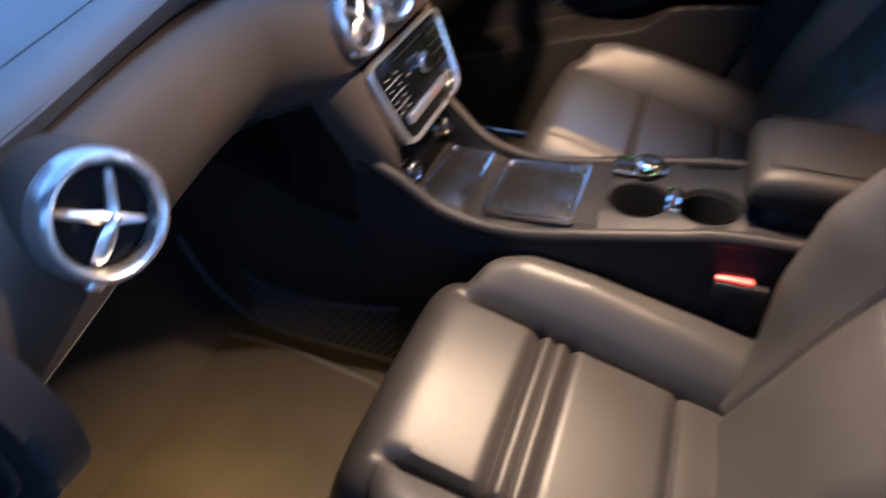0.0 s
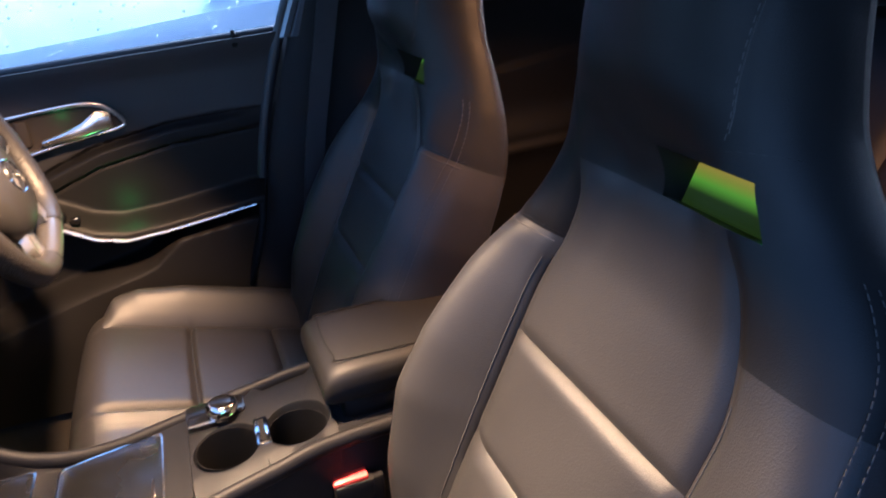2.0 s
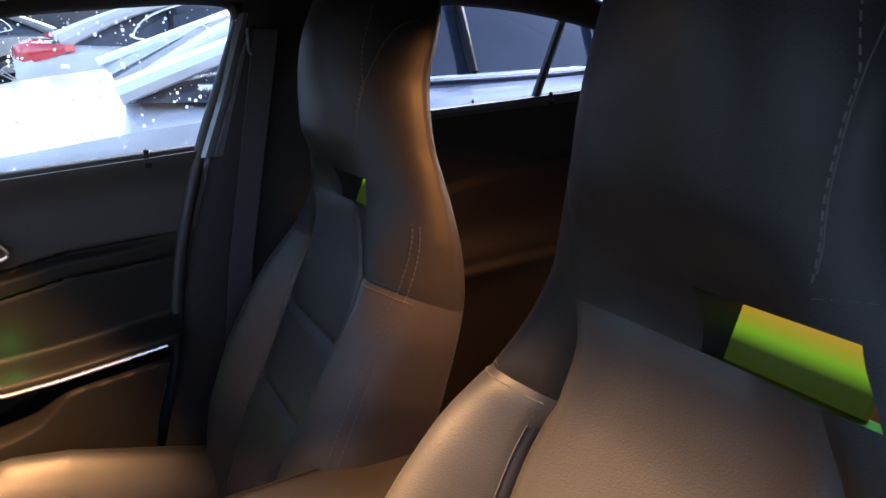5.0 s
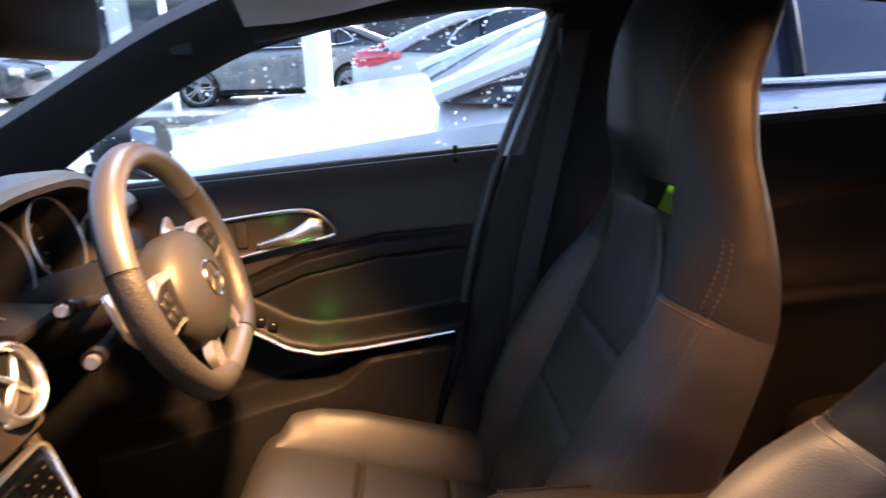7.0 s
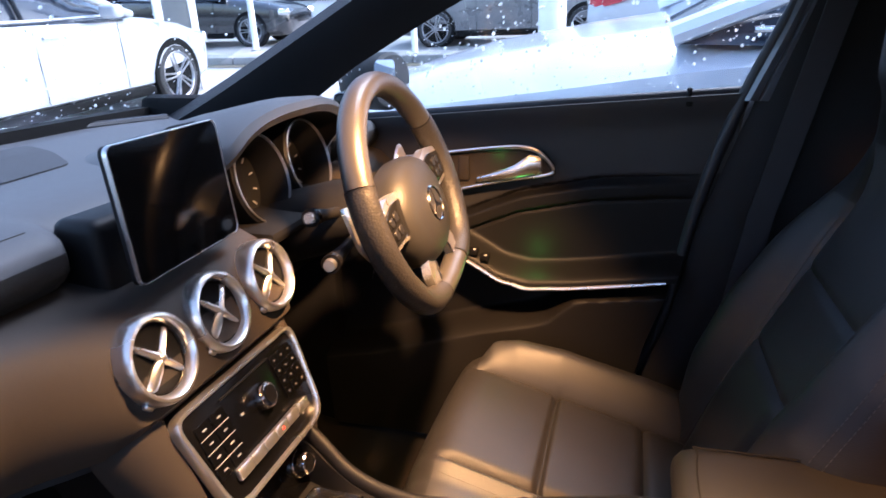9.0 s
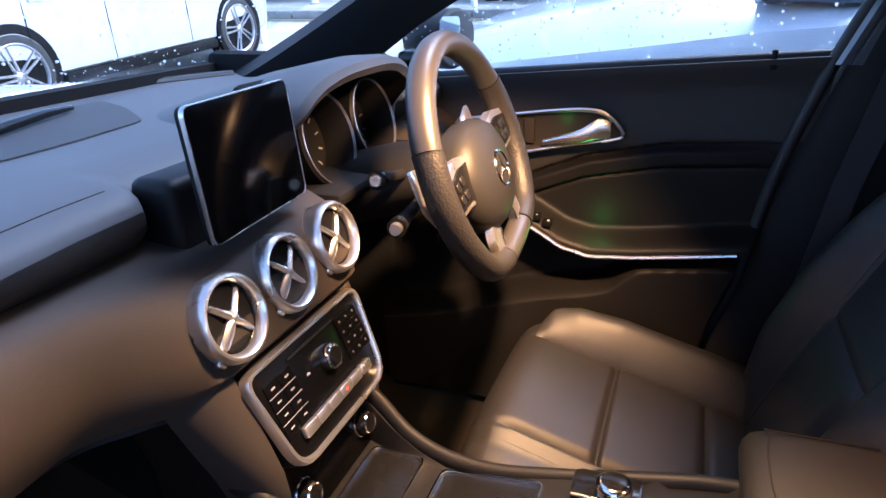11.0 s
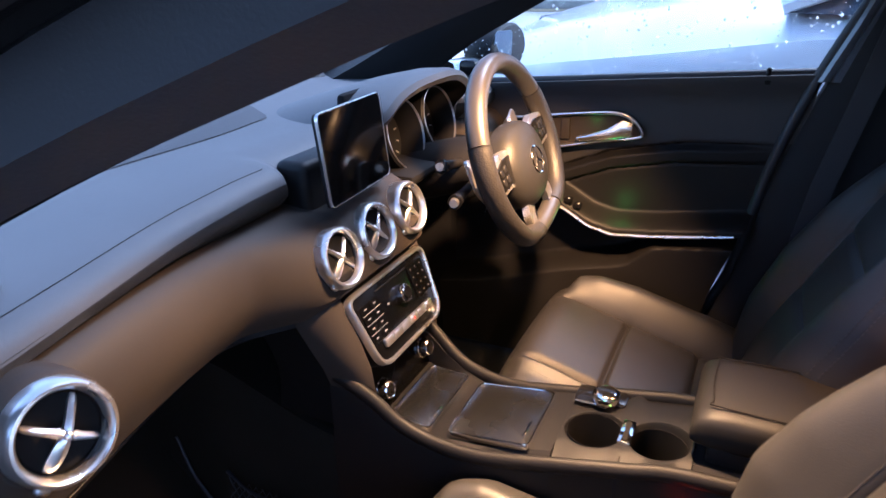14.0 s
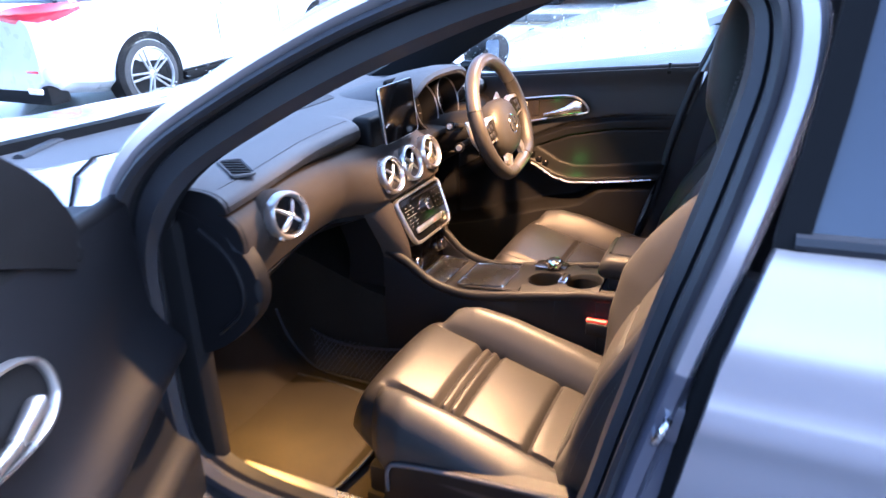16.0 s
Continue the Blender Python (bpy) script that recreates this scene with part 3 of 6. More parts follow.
# ---- tablet screen ----
sx = face_frame((-0.8066, -0.001, 0.9666), (0.992, 0.072, 0.102))
tablet = thing("tablet_screen", (-0.8, 0, 0.9), "free-standing black tablet screen with thin silver edge, switched off", "screen")
o = rounded([(-0.0975, -0.0695), (0.0975, -0.0695), (0.0975, 0.0695), (-0.0975, 0.0695)], 0.011, 8)
i_ = rounded([(-0.0958, -0.0678), (0.0958, -0.0678), (0.0958, 0.0678), (-0.0958, 0.0678)], 0.0098, 8)
back_o = rounded([(-0.090, -0.060), (0.090, -0.060), (0.090, 0.060), (-0.090, 0.060)], 0.012, 8)
part("bezel", frame_ring(o, i_, 0.005, sx @ Matrix.Translation((0, 0, -0.0042))), SATIN, tablet, "thin silver edge")
part("housing", loft([[sx @ Vector((x, y, -0.0042)) for x, y in o], [sx @ Vector((x, y, -0.0085)) for x, y in o], [sx @ Vector((x, y, -0.0135)) for x, y in back_o]], closed_ring=True), PLASTIC, tablet)
part("glass", prism(i_, 0.0043, sx @ Matrix.Translation((0, 0, -0.0042)), 0.0006, 1), SCREEN, tablet)
part("foot", slab(-0.868, 0.004, 0.915, 0.060, 0.198, 0.090, 0.014, 3), PLASTIC, tablet, "black plastic foot behind the screen")

# ---- instrument cowl ----
cowl = thing("instrument_cluster", (-0.8, 0.34, 0.85), "instrument binnacle with two round tubes under a hood", "instrument cluster")
rows = []
for x, grow, fall in ((-1.20, 0.90, -0.070), (-1.08, 0.95, -0.038), (-0.98, 0.98, -0.014), (-0.90, 1.0, 0.0), (-0.85, 1.0, 0.003), (-0.832, 0.99, 0.001), (-0.825, 0.965, -0.006), (-0.832, 0.935, -0.013), (-0.88, 0.915, -0.018), (-0.96, 0.90, -0.03)):
    ring = []
    for k in range(25):
        a = math.pi * k / 24
        cy, cz = -math.cos(a), math.sin(a)
        wide, bow = (0.182, 0.62) if cy > 0 else (0.225, 0.80)
        ring.append(Vector((x - 0.05 * (1 - step(0.0, 0.6, cz)), 0.335 + wide * grow * math.copysign(abs(cy) ** bow, cy), 0.900 + fall + 0.130 * grow * cz ** 0.55)))
    rows.append(ring)
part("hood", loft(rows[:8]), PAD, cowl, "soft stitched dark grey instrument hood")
part("hood_lining", loft(rows[7:]), PLASTIC, cowl)
part("cluster_back", slab(-0.935, 0.330, 0.930, 0.02, 0.36, 0.17, 0.01), DARK, cowl)
for dy in (-0.084, 0.066):
    q = face_frame((-0.880, 0.335 + dy, 0.922), (0.95, 0, 0.25)) @ Matrix.Diagonal((0.98, 0.98, 1, 1))
    tubev = part("dial_tube", lathe([(0.066, -0.04), (0.066, 0.02), (0.069, 0.024), (0.073, 0.02), (0.074, -0.04)], 48, q, True), PLASTIC, cowl)
    part("chrome_ring", lathe([(0.0668, 0.022), (0.0680, 0.0255), (0.0695, 0.0250), (0.0690, 0.020)], 48, q, True), ALLOY, tubev)
    part("dial_face", lathe([(0.0005, -0.03), (0.066, -0.03), (0.066, -0.036), (0.0005, -0.036)], 40, q), DARK, tubev)
    for k in range(11):
        a = radians(225 - k * 27)
        part("tick", slab(0.052, 0, -0.0292, 0.010, 0.0025, 0.001, 0, 1, q @ Matrix.Rotation(a, 4, "Z")), LABEL_GREY, tubev)
part("cluster_floor", slab(-0.86, 0.335, 0.862, 0.12, 0.34, 0.02, 0.008), DARK, cowl)
part("column_shroud", loft([[Vector((x, 0.335 + w * math.cos(2 * math.pi * k / 20), z + h * math.sin(2 * math.pi * k / 20))) for k in range(20)] for x, z, w, h in ((-0.88, 0.825, 0.075, 0.06), (-0.80, 0.848, 0.072, 0.058), (-0.74, 0.862, 0.062, 0.05), (-0.70, 0.874, 0.05, 0.042))], closed_ring=True), PLASTIC, cowl)

# ---- steering wheel ----
WM = face_frame((-0.668, 0.335, 0.888), (math.cos(radians(19)), 0, math.sin(radians(19)))) @ Matrix.Rotation(radians(9), 4, "Z")
wheel = thing("steering_wheel", (-0.668, 0.335, 0.888), "black leather sports steering wheel with satin silver spokes", "steering wheel")
rim = []
for k in range(72):
    a = 2 * math.pi * k / 72
    x, y = 0.172 * math.cos(a), 0.172 * math.sin(a)
    y = y if y > -0.115 else -0.115 - 0.045 * (1 - math.exp((y + 0.115) / 0.045))
    rim.append((x, y, 0.012))


def rim_part(name, k0, k1, r, material):
    pts = [rim[k % 72] for k in range(k0, k1 + 1)]
    bmr = tube(pts, r, 14, flat=1.15, up=(0, 0, 1))
    bmesh.ops.transform(bmr, matrix=WM, verts=bmr.verts)
    return part(name, bmr, material, wheel)


rim_part("rim_top", 5, 31, 0.0180, RIM_LEATHER)
rim_part("grip", -14, 5, 0.0188, GRIP)
rim_part("grip", 31, 50, 0.0188, GRIP)
rim_part("rim_bottom", 50, 58, 0.0174, RIM_LEATHER)
for k in (5, 31, 50, 58):
    pts = [Vector(rim[k % 72]).lerp(Vector(rim[(k + 1) % 72]), f) for f in (0.0, 0.12)]
    bmr = tube(pts, 0.0192, 14, flat=1.15, up=(0, 0, 1))
    bmesh.ops.transform(bmr, matrix=WM, verts=bmr.verts)
    part("rim_joint", bmr, PLASTIC, wheel)
hub = [(0.094 * math.copysign(abs(math.cos(a)) ** 0.8, math.cos(a)), 0.082 * math.copysign(abs(math.sin(a)) ** 0.9, math.sin(a)) - 0.026) for a in [2 * math.pi * k / 40 for k in range(40)]]
rows = [[Vector((x * s, (y + 0.026) * s - 0.026, z)) for x, y in hub] for s, z in ((0.8, -0.03), (0.98, -0.02), (1.0, 0.002), (0.97, 0.014), (0.88, 0.026), (0.72, 0.034), (0.50, 0.039), (0.25, 0.041), (0.02, 0.0415))]
bm = loft(rows, closed_ring=True)
bmesh.ops.transform(bm, matrix=WM, verts=bm.verts)
part("airbag_cover", bm, LEATHER_SHADED, wheel)
part("badge_ring", lathe([(0.023, 0.039), (0.026, 0.043), (0.029, 0.039)], 40, WM @ Matrix.Translation((0, -0.024, 0)), True), CHROME, wheel)
part("badge", lathe([(0.0005, 0.0405), (0.0225, 0.0400), (0.0225, 0.036), (0.0005, 0.036)], 32, WM @ Matrix.Translation((0, -0.024, 0))), GLOSS, wheel)
WS = WM @ Matrix.Translation((0, -0.010, 0))
for s in (-1, 1):
    o = [(s * 0.060, 0.040), (s * 0.105, 0.048), (s * 0.158, 0.034), (s * 0.158, -0.020), (s * 0.105, -0.022), (s * 0.066, -0.032)]
    o = o if s > 0 else o[::-1]
    sp = part("spoke", prism(rounded(o, 0.010), 0.014, WS @ Matrix.Translation((0, 0, 0.004)), 0.004), SATIN, wheel, "satin silver spoke with buttons")
    part("switch_pack", prism(rounded([(x * 0.93 + s * 0.006, y * 0.72 + 0.002) for x, y in o], 0.008), 0.005, WS @ Matrix.Translation((0, 0, 0.016)), 0.001), GLOSS, sp)
    for dx, dy in ((0.112, 0.020), (0.130, 0.018), (0.112, 0.000), (0.130, 0.000)):
        part("key", slab(s * dx, dy, 0.022, 0.013, 0.013, 0.003, 0.0012, 1, WS), PLASTIC, sp)
    o = [(s * 0.020, -0.060), (s * 0.052, -0.052), (s * 0.075, -0.100), (s * 0.064, -0.150), (s * 0.040, -0.150), (s * 0.046, -0.105)]
    o = o if s > 0 else o[::-1]
    part("lower_spoke", prism(rounded(o, 0.008), 0.014, WS @ Matrix.Translation((0, 0, 0.004)), 0.005), SATIN, wheel)
    o = [(s * 0.10, 0.05), (s * 0.142, 0.062), (s * 0.146, 0.0), (s * 0.125, -0.035), (s * 0.11, -0.03)]
    o = o if s > 0 else o[::-1]
    part("shift_paddle", prism(rounded(o, 0.008), 0.005, WS @ Matrix.Translation((0, 0, -0.035)), 0.002), SATIN, wheel)
for k in range(3):
    q = WM @ Matrix.Translation((0, -0.024, 0.0405)) @ Matrix.Rotation(radians(90 + 120 * k), 4, "Z")
    part("badge_arm", prism([(0.0, -0.0035), (0.024, -0.0006), (0.024, 0.0006), (0.0, 0.0035)], 0.0016, q), CHROME, wheel)
part("boss", lathe([(0.05, -0.035), (0.055, -0.06), (0.045, -0.09), (0.0005, -0.09)], 32, WM), PLASTIC, wheel)
for at, tip in (((-0.757, 0.290, 0.872), (-0.752, 0.192, 0.890)), ((-0.728, 0.270, 0.838), (-0.705, 0.145, 0.846))):
    stalk = thing("column_stalk", at, "black column stalk with silver-tipped end", "stalk", "column stalks")
    a, b = Vector(at), Vector(tip)
    part("arm", tube([a, a.lerp(b, 0.5), a.lerp(b, 0.8), b], [0.008, 0.008, 0.010, 0.0125], 14), PLASTIC, stalk)
    part("end_ring", tube([b, b + (b - a) * 0.10], 0.0130, 18), GLOSS, stalk)
    part("end_button", tube([b + (b - a) * 0.10, b + (b - a) * 0.17], [0.0085, 0.0075], 16), SATIN, stalk)

# ---- centre console ----
console = thing("centre_console", (-0.45, 0, 0.3), "black centre console with cup holders and lidded trays", "console")
RAIL_Z = [(-0.80, 0.640), (-0.735, 0.606), (-0.68, 0.566), (-0.62, 0.546), (-0.55, 0.542), (-0.45, 0.553), (-0.35, 0.564), (-0.25, 0.571), (0.05, 0.572)]
CZ = [(-0.80, 0.556), (-0.74, 0.546), (-0.70, 0.542), (-0.66, 0.541), (-0.61, 0.543), (-0.54, 0.550), (-0.47, 0.562), (-0.40, 0.570), (-0.25, 0.582), (0.10, 0.580)]
CR = [(-0.80, 0.112), (-0.74, 0.108), (-0.68, 0.094), (-0.62, 0.087), (-0.54, 0.087), (-0.452, 0.096), (-0.36, 0.110), (-0.262, 0.118), (0.13, 0.118)]
CL = [(-0.80, -0.138), (-0.74, -0.134), (-0.55, -0.122), (-0.452, -0.108), (-0.262, -0.076), (-0.15, -0.068), (0.13, -0.066)]
CUP0, CUP1 = -0.452, -0.262
rows = []
for x in [-0.80, -0.77, -0.735, -0.70, -0.66, -0.62, -0.58, -0.54, -0.50, -0.47, CUP0 - 0.001, CUP0, CUP1, CUP1 + 0.001, -0.20, -0.10, 0.0, 0.125]:
    z = curve(CZ, x)
    l, r = curve(CL, x), curve(CR, x)
    t = z - (0.085 if CUP0 <= x <= CUP1 else 0.0)
    h = max(z, curve(RAIL_Z, x))
    side = lambda y, d: [Vector((x, y - d * 0.01, 0.20)), Vector((x, y + d * 0.006, 0.40)), Vector((x, y, h - 0.095)), Vector((x, y - d * 0.001, h - 0.024)), Vector((x, y - d * 0.006, h - 0.006)), Vector((x, y - d * 0.018, min(t + 0.06, h - 0.006))), Vector((x, y - d * 0.024, t))]  # noqa: E731
    rows.append(side(l, -1) + side(r, 1)[::-1])
part("body", loft(rows, closed_ring=True), PLASTIC, console)


def holed_plate(cells, y0, y1, z, thick, bore, yc):
    """A plate along x with one round hole in each cell."""
    bmp = bmesh.new()
    for x0, x1 in cells:
        xc = (x0 + x1) / 2
        rings = []
        n = 48
        for k in range(n):
            a = 2 * math.pi * k / n
            ca, sa = math.cos(a), math.sin(a)
            t = min(((x1 - xc) if ca > 0 else (xc - x0)) / max(abs(ca), 1e-6), ((y1 - yc) if sa > 0 else (yc - y0)) / max(abs(sa), 1e-6))
            ox, oy = xc + ca * t, yc + sa * t
            if sa < 0 and oy < y0 + 1e-6:
                oy = curve(CL, ox)
            if sa > 0 and oy > y1 - 1e-6:
                oy = curve(CR, ox)
            drop = 0.016 * step(0.020, 0.0, min(curve(CR, ox) - oy, oy - curve(CL, ox)))
            rings.append([Vector((ox, oy, z - drop - 0.10 * (drop > 0.01))), Vector((ox, oy, z - drop)), Vector((xc + ca * min(t - 0.0005, bore + 0.008), yc + sa * min(t - 0.0005, bore + 0.008), z + 0.0005)), Vector((xc + ca * bore * 1.06, yc + sa * bore * 1.06, z)), Vector((xc + ca * bore, yc + sa * bore, z - 0.004)), Vector((xc + ca * bore * 0.97, yc + sa * bore * 0.97, z - thick))])
        for a, b in zip(rings, rings[1:] + rings[:1]):
            va, vb = [bmp.verts.new(p) for p in a], [bmp.verts.new(p) for p in b]
            for i in range(len(a) - 1):
                bmp.faces.new((va[i], va[i + 1], vb[i + 1], vb[i]))
    for v in bmp.verts:
        v.co.z += 0.10 * (v.co.x + 0.357)
    return bmp


part("cup_holder_plate", holed_plate(((CUP0, -0.357), (-0.357, CUP1)), -0.076, 0.118, 0.576, 0.08, 0.0425, -0.018), PLASTIC, console, "console top with two round cup holders")
for xc in ((CUP0 - 0.357) / 2, (CUP1 - 0.357) / 2):
    part("cup_liner", lathe([(0.0005, -0.079), (0.0395, -0.079), (0.0405, -0.007), (0.0412, -0.007), (0.0412, -0.0805), (0.0005, -0.0805)], 40, Matrix.Translation((xc, -0.018, 0.576))), DARK, console)
# raised flanks that sweep up to the dashboard
for s in (-1, 1):
    pts = [(x, (curve(CL, x) + 0.006) if s < 0 else curve(CR, x) - 0.006, z) for x, z in RAIL_Z[::-1]]
    part("flank_rail", tube(smooth_path(pts, 5), 0.010, 12, flat=1.3), PLASTIC, console)


def lid(name, x0, x1, y0, y1, mat_, rim_mat, thick=0.010):
    z0, z1 = curve(CZ, x0), curve(CZ, x1)
    n = Vector((-(z1 - z0), 0, x1 - x0)).normalized()
    m = face_frame(((x0 + x1) / 2, (y0 + y1) / 2, (z0 + z1) / 2 + 0.0015), n, (0, 1, 0))
    hx, hy = (x1 - x0) / 2, (y1 - y0) / 2
    o = rounded([(-hx, -hy), (hx, -hy), (hx, hy), (-hx, hy)], 0.012)
    i = rounded([(-hx + 0.004, -hy + 0.004), (hx - 0.004, -hy + 0.004), (hx - 0.004, hy - 0.004), (-hx + 0.004, hy - 0.004)], 0.010)
    ob = part(name, prism(i, thick * 0.75, m, 0.002), mat_, console, "dark lid with a silver edge")
    part("lid_edge", frame_ring(o, i, thick, m), rim_mat, ob)
    part("lid_grip", slab(hx * 0.78, -hy * 0.45, thick * 0.85, 0.004, hy * 0.5, 0.004, 0.001, 1, m), rim_mat, ob)
    return ob


lid("ashtray_lid", -0.722, -0.645, -0.098, 0.066, GREYLID, CHROME)
lid("storage_lid", -0.618, -0.482, -0.096, 0.052, GREYLID, CHROME)
part("cup_divider", slab(-0.357, -0.018, 0.5785, 0.020, 0.056, 0.010, 0.003, 2), CHROME, console)
part("divider_slot", slab(-0.357, -0.018, 0.5830, 0.008, 0.046, 0.003, 0.001, 1), DARK, console)
ctrl = thing("rotary_controller", (-0.405, 0.060, 0.571), "chrome rotary controller on a small black plate", "controller")
part("plate", prism(rounded([(-0.047, -0.017), (0.033, -0.010), (0.033, 0.030), (-0.047, 0.028)], 0.008), 0.006, Matrix.Translation((-0.405, 0.055, 0.571)), 0.002), GLOSS, ctrl)
part("plate_edge", tube([(-0.450, 0.0355, 0.577), (-0.412, 0.0355, 0.577)], 0.0022, 8), CHROME, ctrl)
q = Matrix.Translation((-0.403, 0.047, 0.577)) @ Matrix.Diagonal((1, 1, 0.75, 1))
kn = part("dial", lathe([(0.0005, 0.030), (0.014, 0.030), (0.0195, 0.027), (0.0215, 0.022), (0.0215, 0.010), (0.019, 0.006), (0.018, 0.0), (0.0005, 0.0)], 40, q), CHROME, ctrl)
part("dial_cap", lathe([(0.0005, 0.0312), (0.0135, 0.0308), (0.0150, 0.0300), (0.0005, 0.0300)], 36, q), GLOSS, kn)
part("indicator", slab(0.010, -0.0175, 0.012, 0.004, 0.004, 0.004, 0.001, 1, q), GREEN_GLOW, kn)
armrest = thing("armrest", (-0.12, 0.035, 0.58), "padded black leather armrest with stitched lid", "armrest")
rows = []
for x, drop, thin in ((-0.272, 0.026, 0.30), (-0.270, 0.018, 0.55), (-0.262, 0.009, 0.82), (-0.246, 0.003, 0.94), (-0.22, 0.0, 1.0), (-0.10, -0.001, 1.0), (0.03, -0.001, 1.0), (0.08, 0.002, 0.97), (0.095, 0.010, 0.85)):
    ring = []
    for k in range(28):
        a = 2 * math.pi * k / 28
        ca, sa = math.cos(a), math.sin(a)
        ring.append(Vector((x, 0.038 + 0.088 * (0.90 + 0.10 * thin) * math.copysign(abs(ca) ** 0.36, ca), (0.634 - drop * 0.3) + (0.033 * thin) * math.copysign(abs(sa) ** 0.5, sa) - (0.0 if sa < 0 else 0.002 * abs(ca) ** 3))))
    rows.append(ring)
part("lid", loft(rows, closed_ring=True), LEATHER_SHADED, armrest)
part("base", slab(-0.075, 0.038, 0.592, 0.345, 0.155, 0.042, 0.008, 2), PLASTIC, armrest)
part("stitching", tube(smooth_path([(0.08, -0.028, 0.6675), (-0.22, -0.028, 0.6675), (-0.248, -0.010, 0.6675), (-0.248, 0.09, 0.6675), (-0.22, 0.104, 0.6675), (0.08, 0.104, 0.6675)], 5), 0.0010, 6), DARK, armrest)

# ---- front seats ----
RECLINE = radians(24)
BACK_W = [(0.0, 0.205), (0.06, 0.238), (0.15, 0.262), (0.30, 0.272), (0.40, 0.266), (0.48, 0.252), (0.55, 0.232), (0.61, 0.212), (0.66, 0.190), (0.72, 0.164), (0.80, 0.136), (0.86, 0.124), (0.90, 0.108), (0.93, 0.084), (0.95, 0.045)]
S_ROWS = [0.0, 0.285, 0.415, 0.530, 0.618, 0.640, 0.655, 0.95]
S_STEPS = [26, 16, 14, 14, 5, 4, 32]


def sampled(stops, counts):
    out = [stops[0]]
    for a, b, n in zip(stops, stops[1:], counts):
        out += [a + (b - a) * k / n for k in range(1, n + 1)]
    return out


S_ALL = sampled(S_ROWS, S_STEPS)
CUT_ROW = [sum(S_STEPS[:k]) for k in range(8)]
V_STEPS = (22, 36, 22)


def front_seat(side):
    """A sports seat with an integrated head restraint; side is -1 for the passenger's."""
    yc = -0.345 if side < 0 else 0.345
    up = 0.0 if side < 0 else 0.035
    base = Vector((-0.245, yc, 0.40)) if side < 0 else Vector((-0.238, yc, 0.388))
    along = Vector((math.sin(RECLINE), 0, math.cos(RECLINE)))
    ahead = Vector((-math.cos(RECLINE), 0, math.sin(RECLINE)))
    seat = thing("front_seat", (-0.35, yc, 0.2), "black leather sports seat with integrated head restraint, " + ("passenger side" if side < 0 else "driver side"), "car seat", "front seats")

    def cut(s):
        return 0.120 + 0.016 * step(0.08, 0.42, s) - 0.036 * step(0.46, 0.63, s) + 0.016 * step(0.64, 0.70, s)

    def rise(s, u):
        """Height of the front face over the seat back's plane."""
        c = cut(s)
        bol = curve([(0.0, 0.0), (0.08, 0.018), (0.18, 0.062), (0.28, 0.086), (0.36, 0.080), (0.46, 0.058), (0.55, 0.032), (0.64, 0.012), (1, 0.0)], s)
        if side < 0:
            b = bol * step(c - 0.004, c + 0.085, abs(u)) ** 0.8 if u > 0 else bol * 0.55 * step(c - 0.01, c + 0.13, abs(u))
        else:
            full = curve([(0.0, 0.01), (0.08, 0.040), (0.18, 0.062), (0.30, 0.066), (0.42, 0.055), (0.52, 0.038), (0.62, 0.014), (0.70, 0.0)], s)
            b = full * (step(c - 0.004, c + 0.085, u) ** 0.8 if u > 0 else 0.80 * step(c - 0.004, c + 0.060, -u) ** 0.8)
        lumbar = 0.020 * bell(s - 0.21, 0.14) * (1 - step(0.08, 0.15, abs(u)))
        side_on = step(c - 0.06, c + 0.01, abs(u))
        head = 0.045 * (step(0.63, 0.70, s) * (1 - side_on) + step(0.48, 0.74, s) * side_on) * (1 - 0.30 * (u / 0.16) ** 2)
        roll = 0.005 * step(0.590, 0.625, s) ** 2 * (1 - step(0.655, 0.665, s)) * (1 - side_on)
        return b + lumbar + head - roll

    def bend(s):
        return 0.105 * step(0.52, 0.84, s)

    def seams(s, u):
        c = cut(s)
        g = 0.008 * bell(abs(u) - c, 0.006) * (1 - step(0.58, 0.62, s))
        if abs(u) < c:
            g += (0.008 * bell(s - 0.415, 0.006) + 0.007 * bell(s - 0.285, 0.006)) * (1 - 0.4 * (u / c) ** 4)
        elif u * side <= 0:
            g += 0.0035 * bell(s - 0.530, 0.008)
        g += 0.0035 * bell(abs(u) - c, 0.006) * step(0.64, 0.74, s)
        return g

    def uv(b, s):
        n = sum(V_STEPS)
        k = b * n
        w, c = curve(BACK_W, s), cut(s)
        c = min(c, w * 0.82)
        if k < V_STEPS[0]:
            return -w + (w - c) * (1 - (1 - k / V_STEPS[0]) ** 1.0)
        if k <= V_STEPS[0] + V_STEPS[1]:
            return -c + 2 * c * (k - V_STEPS[0]) / V_STEPS[1]
        return c + (w - c) * (k - V_STEPS[0] - V_STEPS[1]) / V_STEPS[2]

    def place(s, u, n):
        if u * side > 0:
            u *= 1 - (0.30 if side < 0 else 0.15) * step(0.56, 0.72, s)
        return base + along * s + ahead * (n + bend(s)) + Vector((0, u, 0))

    n_s = len(S_ALL) - 1

    def surface(s, u):
        v = abs(u) / curve(BACK_W, s)
        k = step(0.44, 0.64, s)
        edge = max(0.0, 1 - v ** (7 - 4.6 * k)) ** (0.42 + 0.16 * k)
        cap = max(0.0, 1 - max(0.0, (s - 0.86) / 0.09) ** 2.5) ** 0.5
        mid = -0.085
        return place(s, u, mid + (rise(s, u) - seams(s, u) - mid) * edge * cap)

    def front(a, b):
        s = S_ALL[round(a * n_s)]
        return surface(s, uv(b, s))

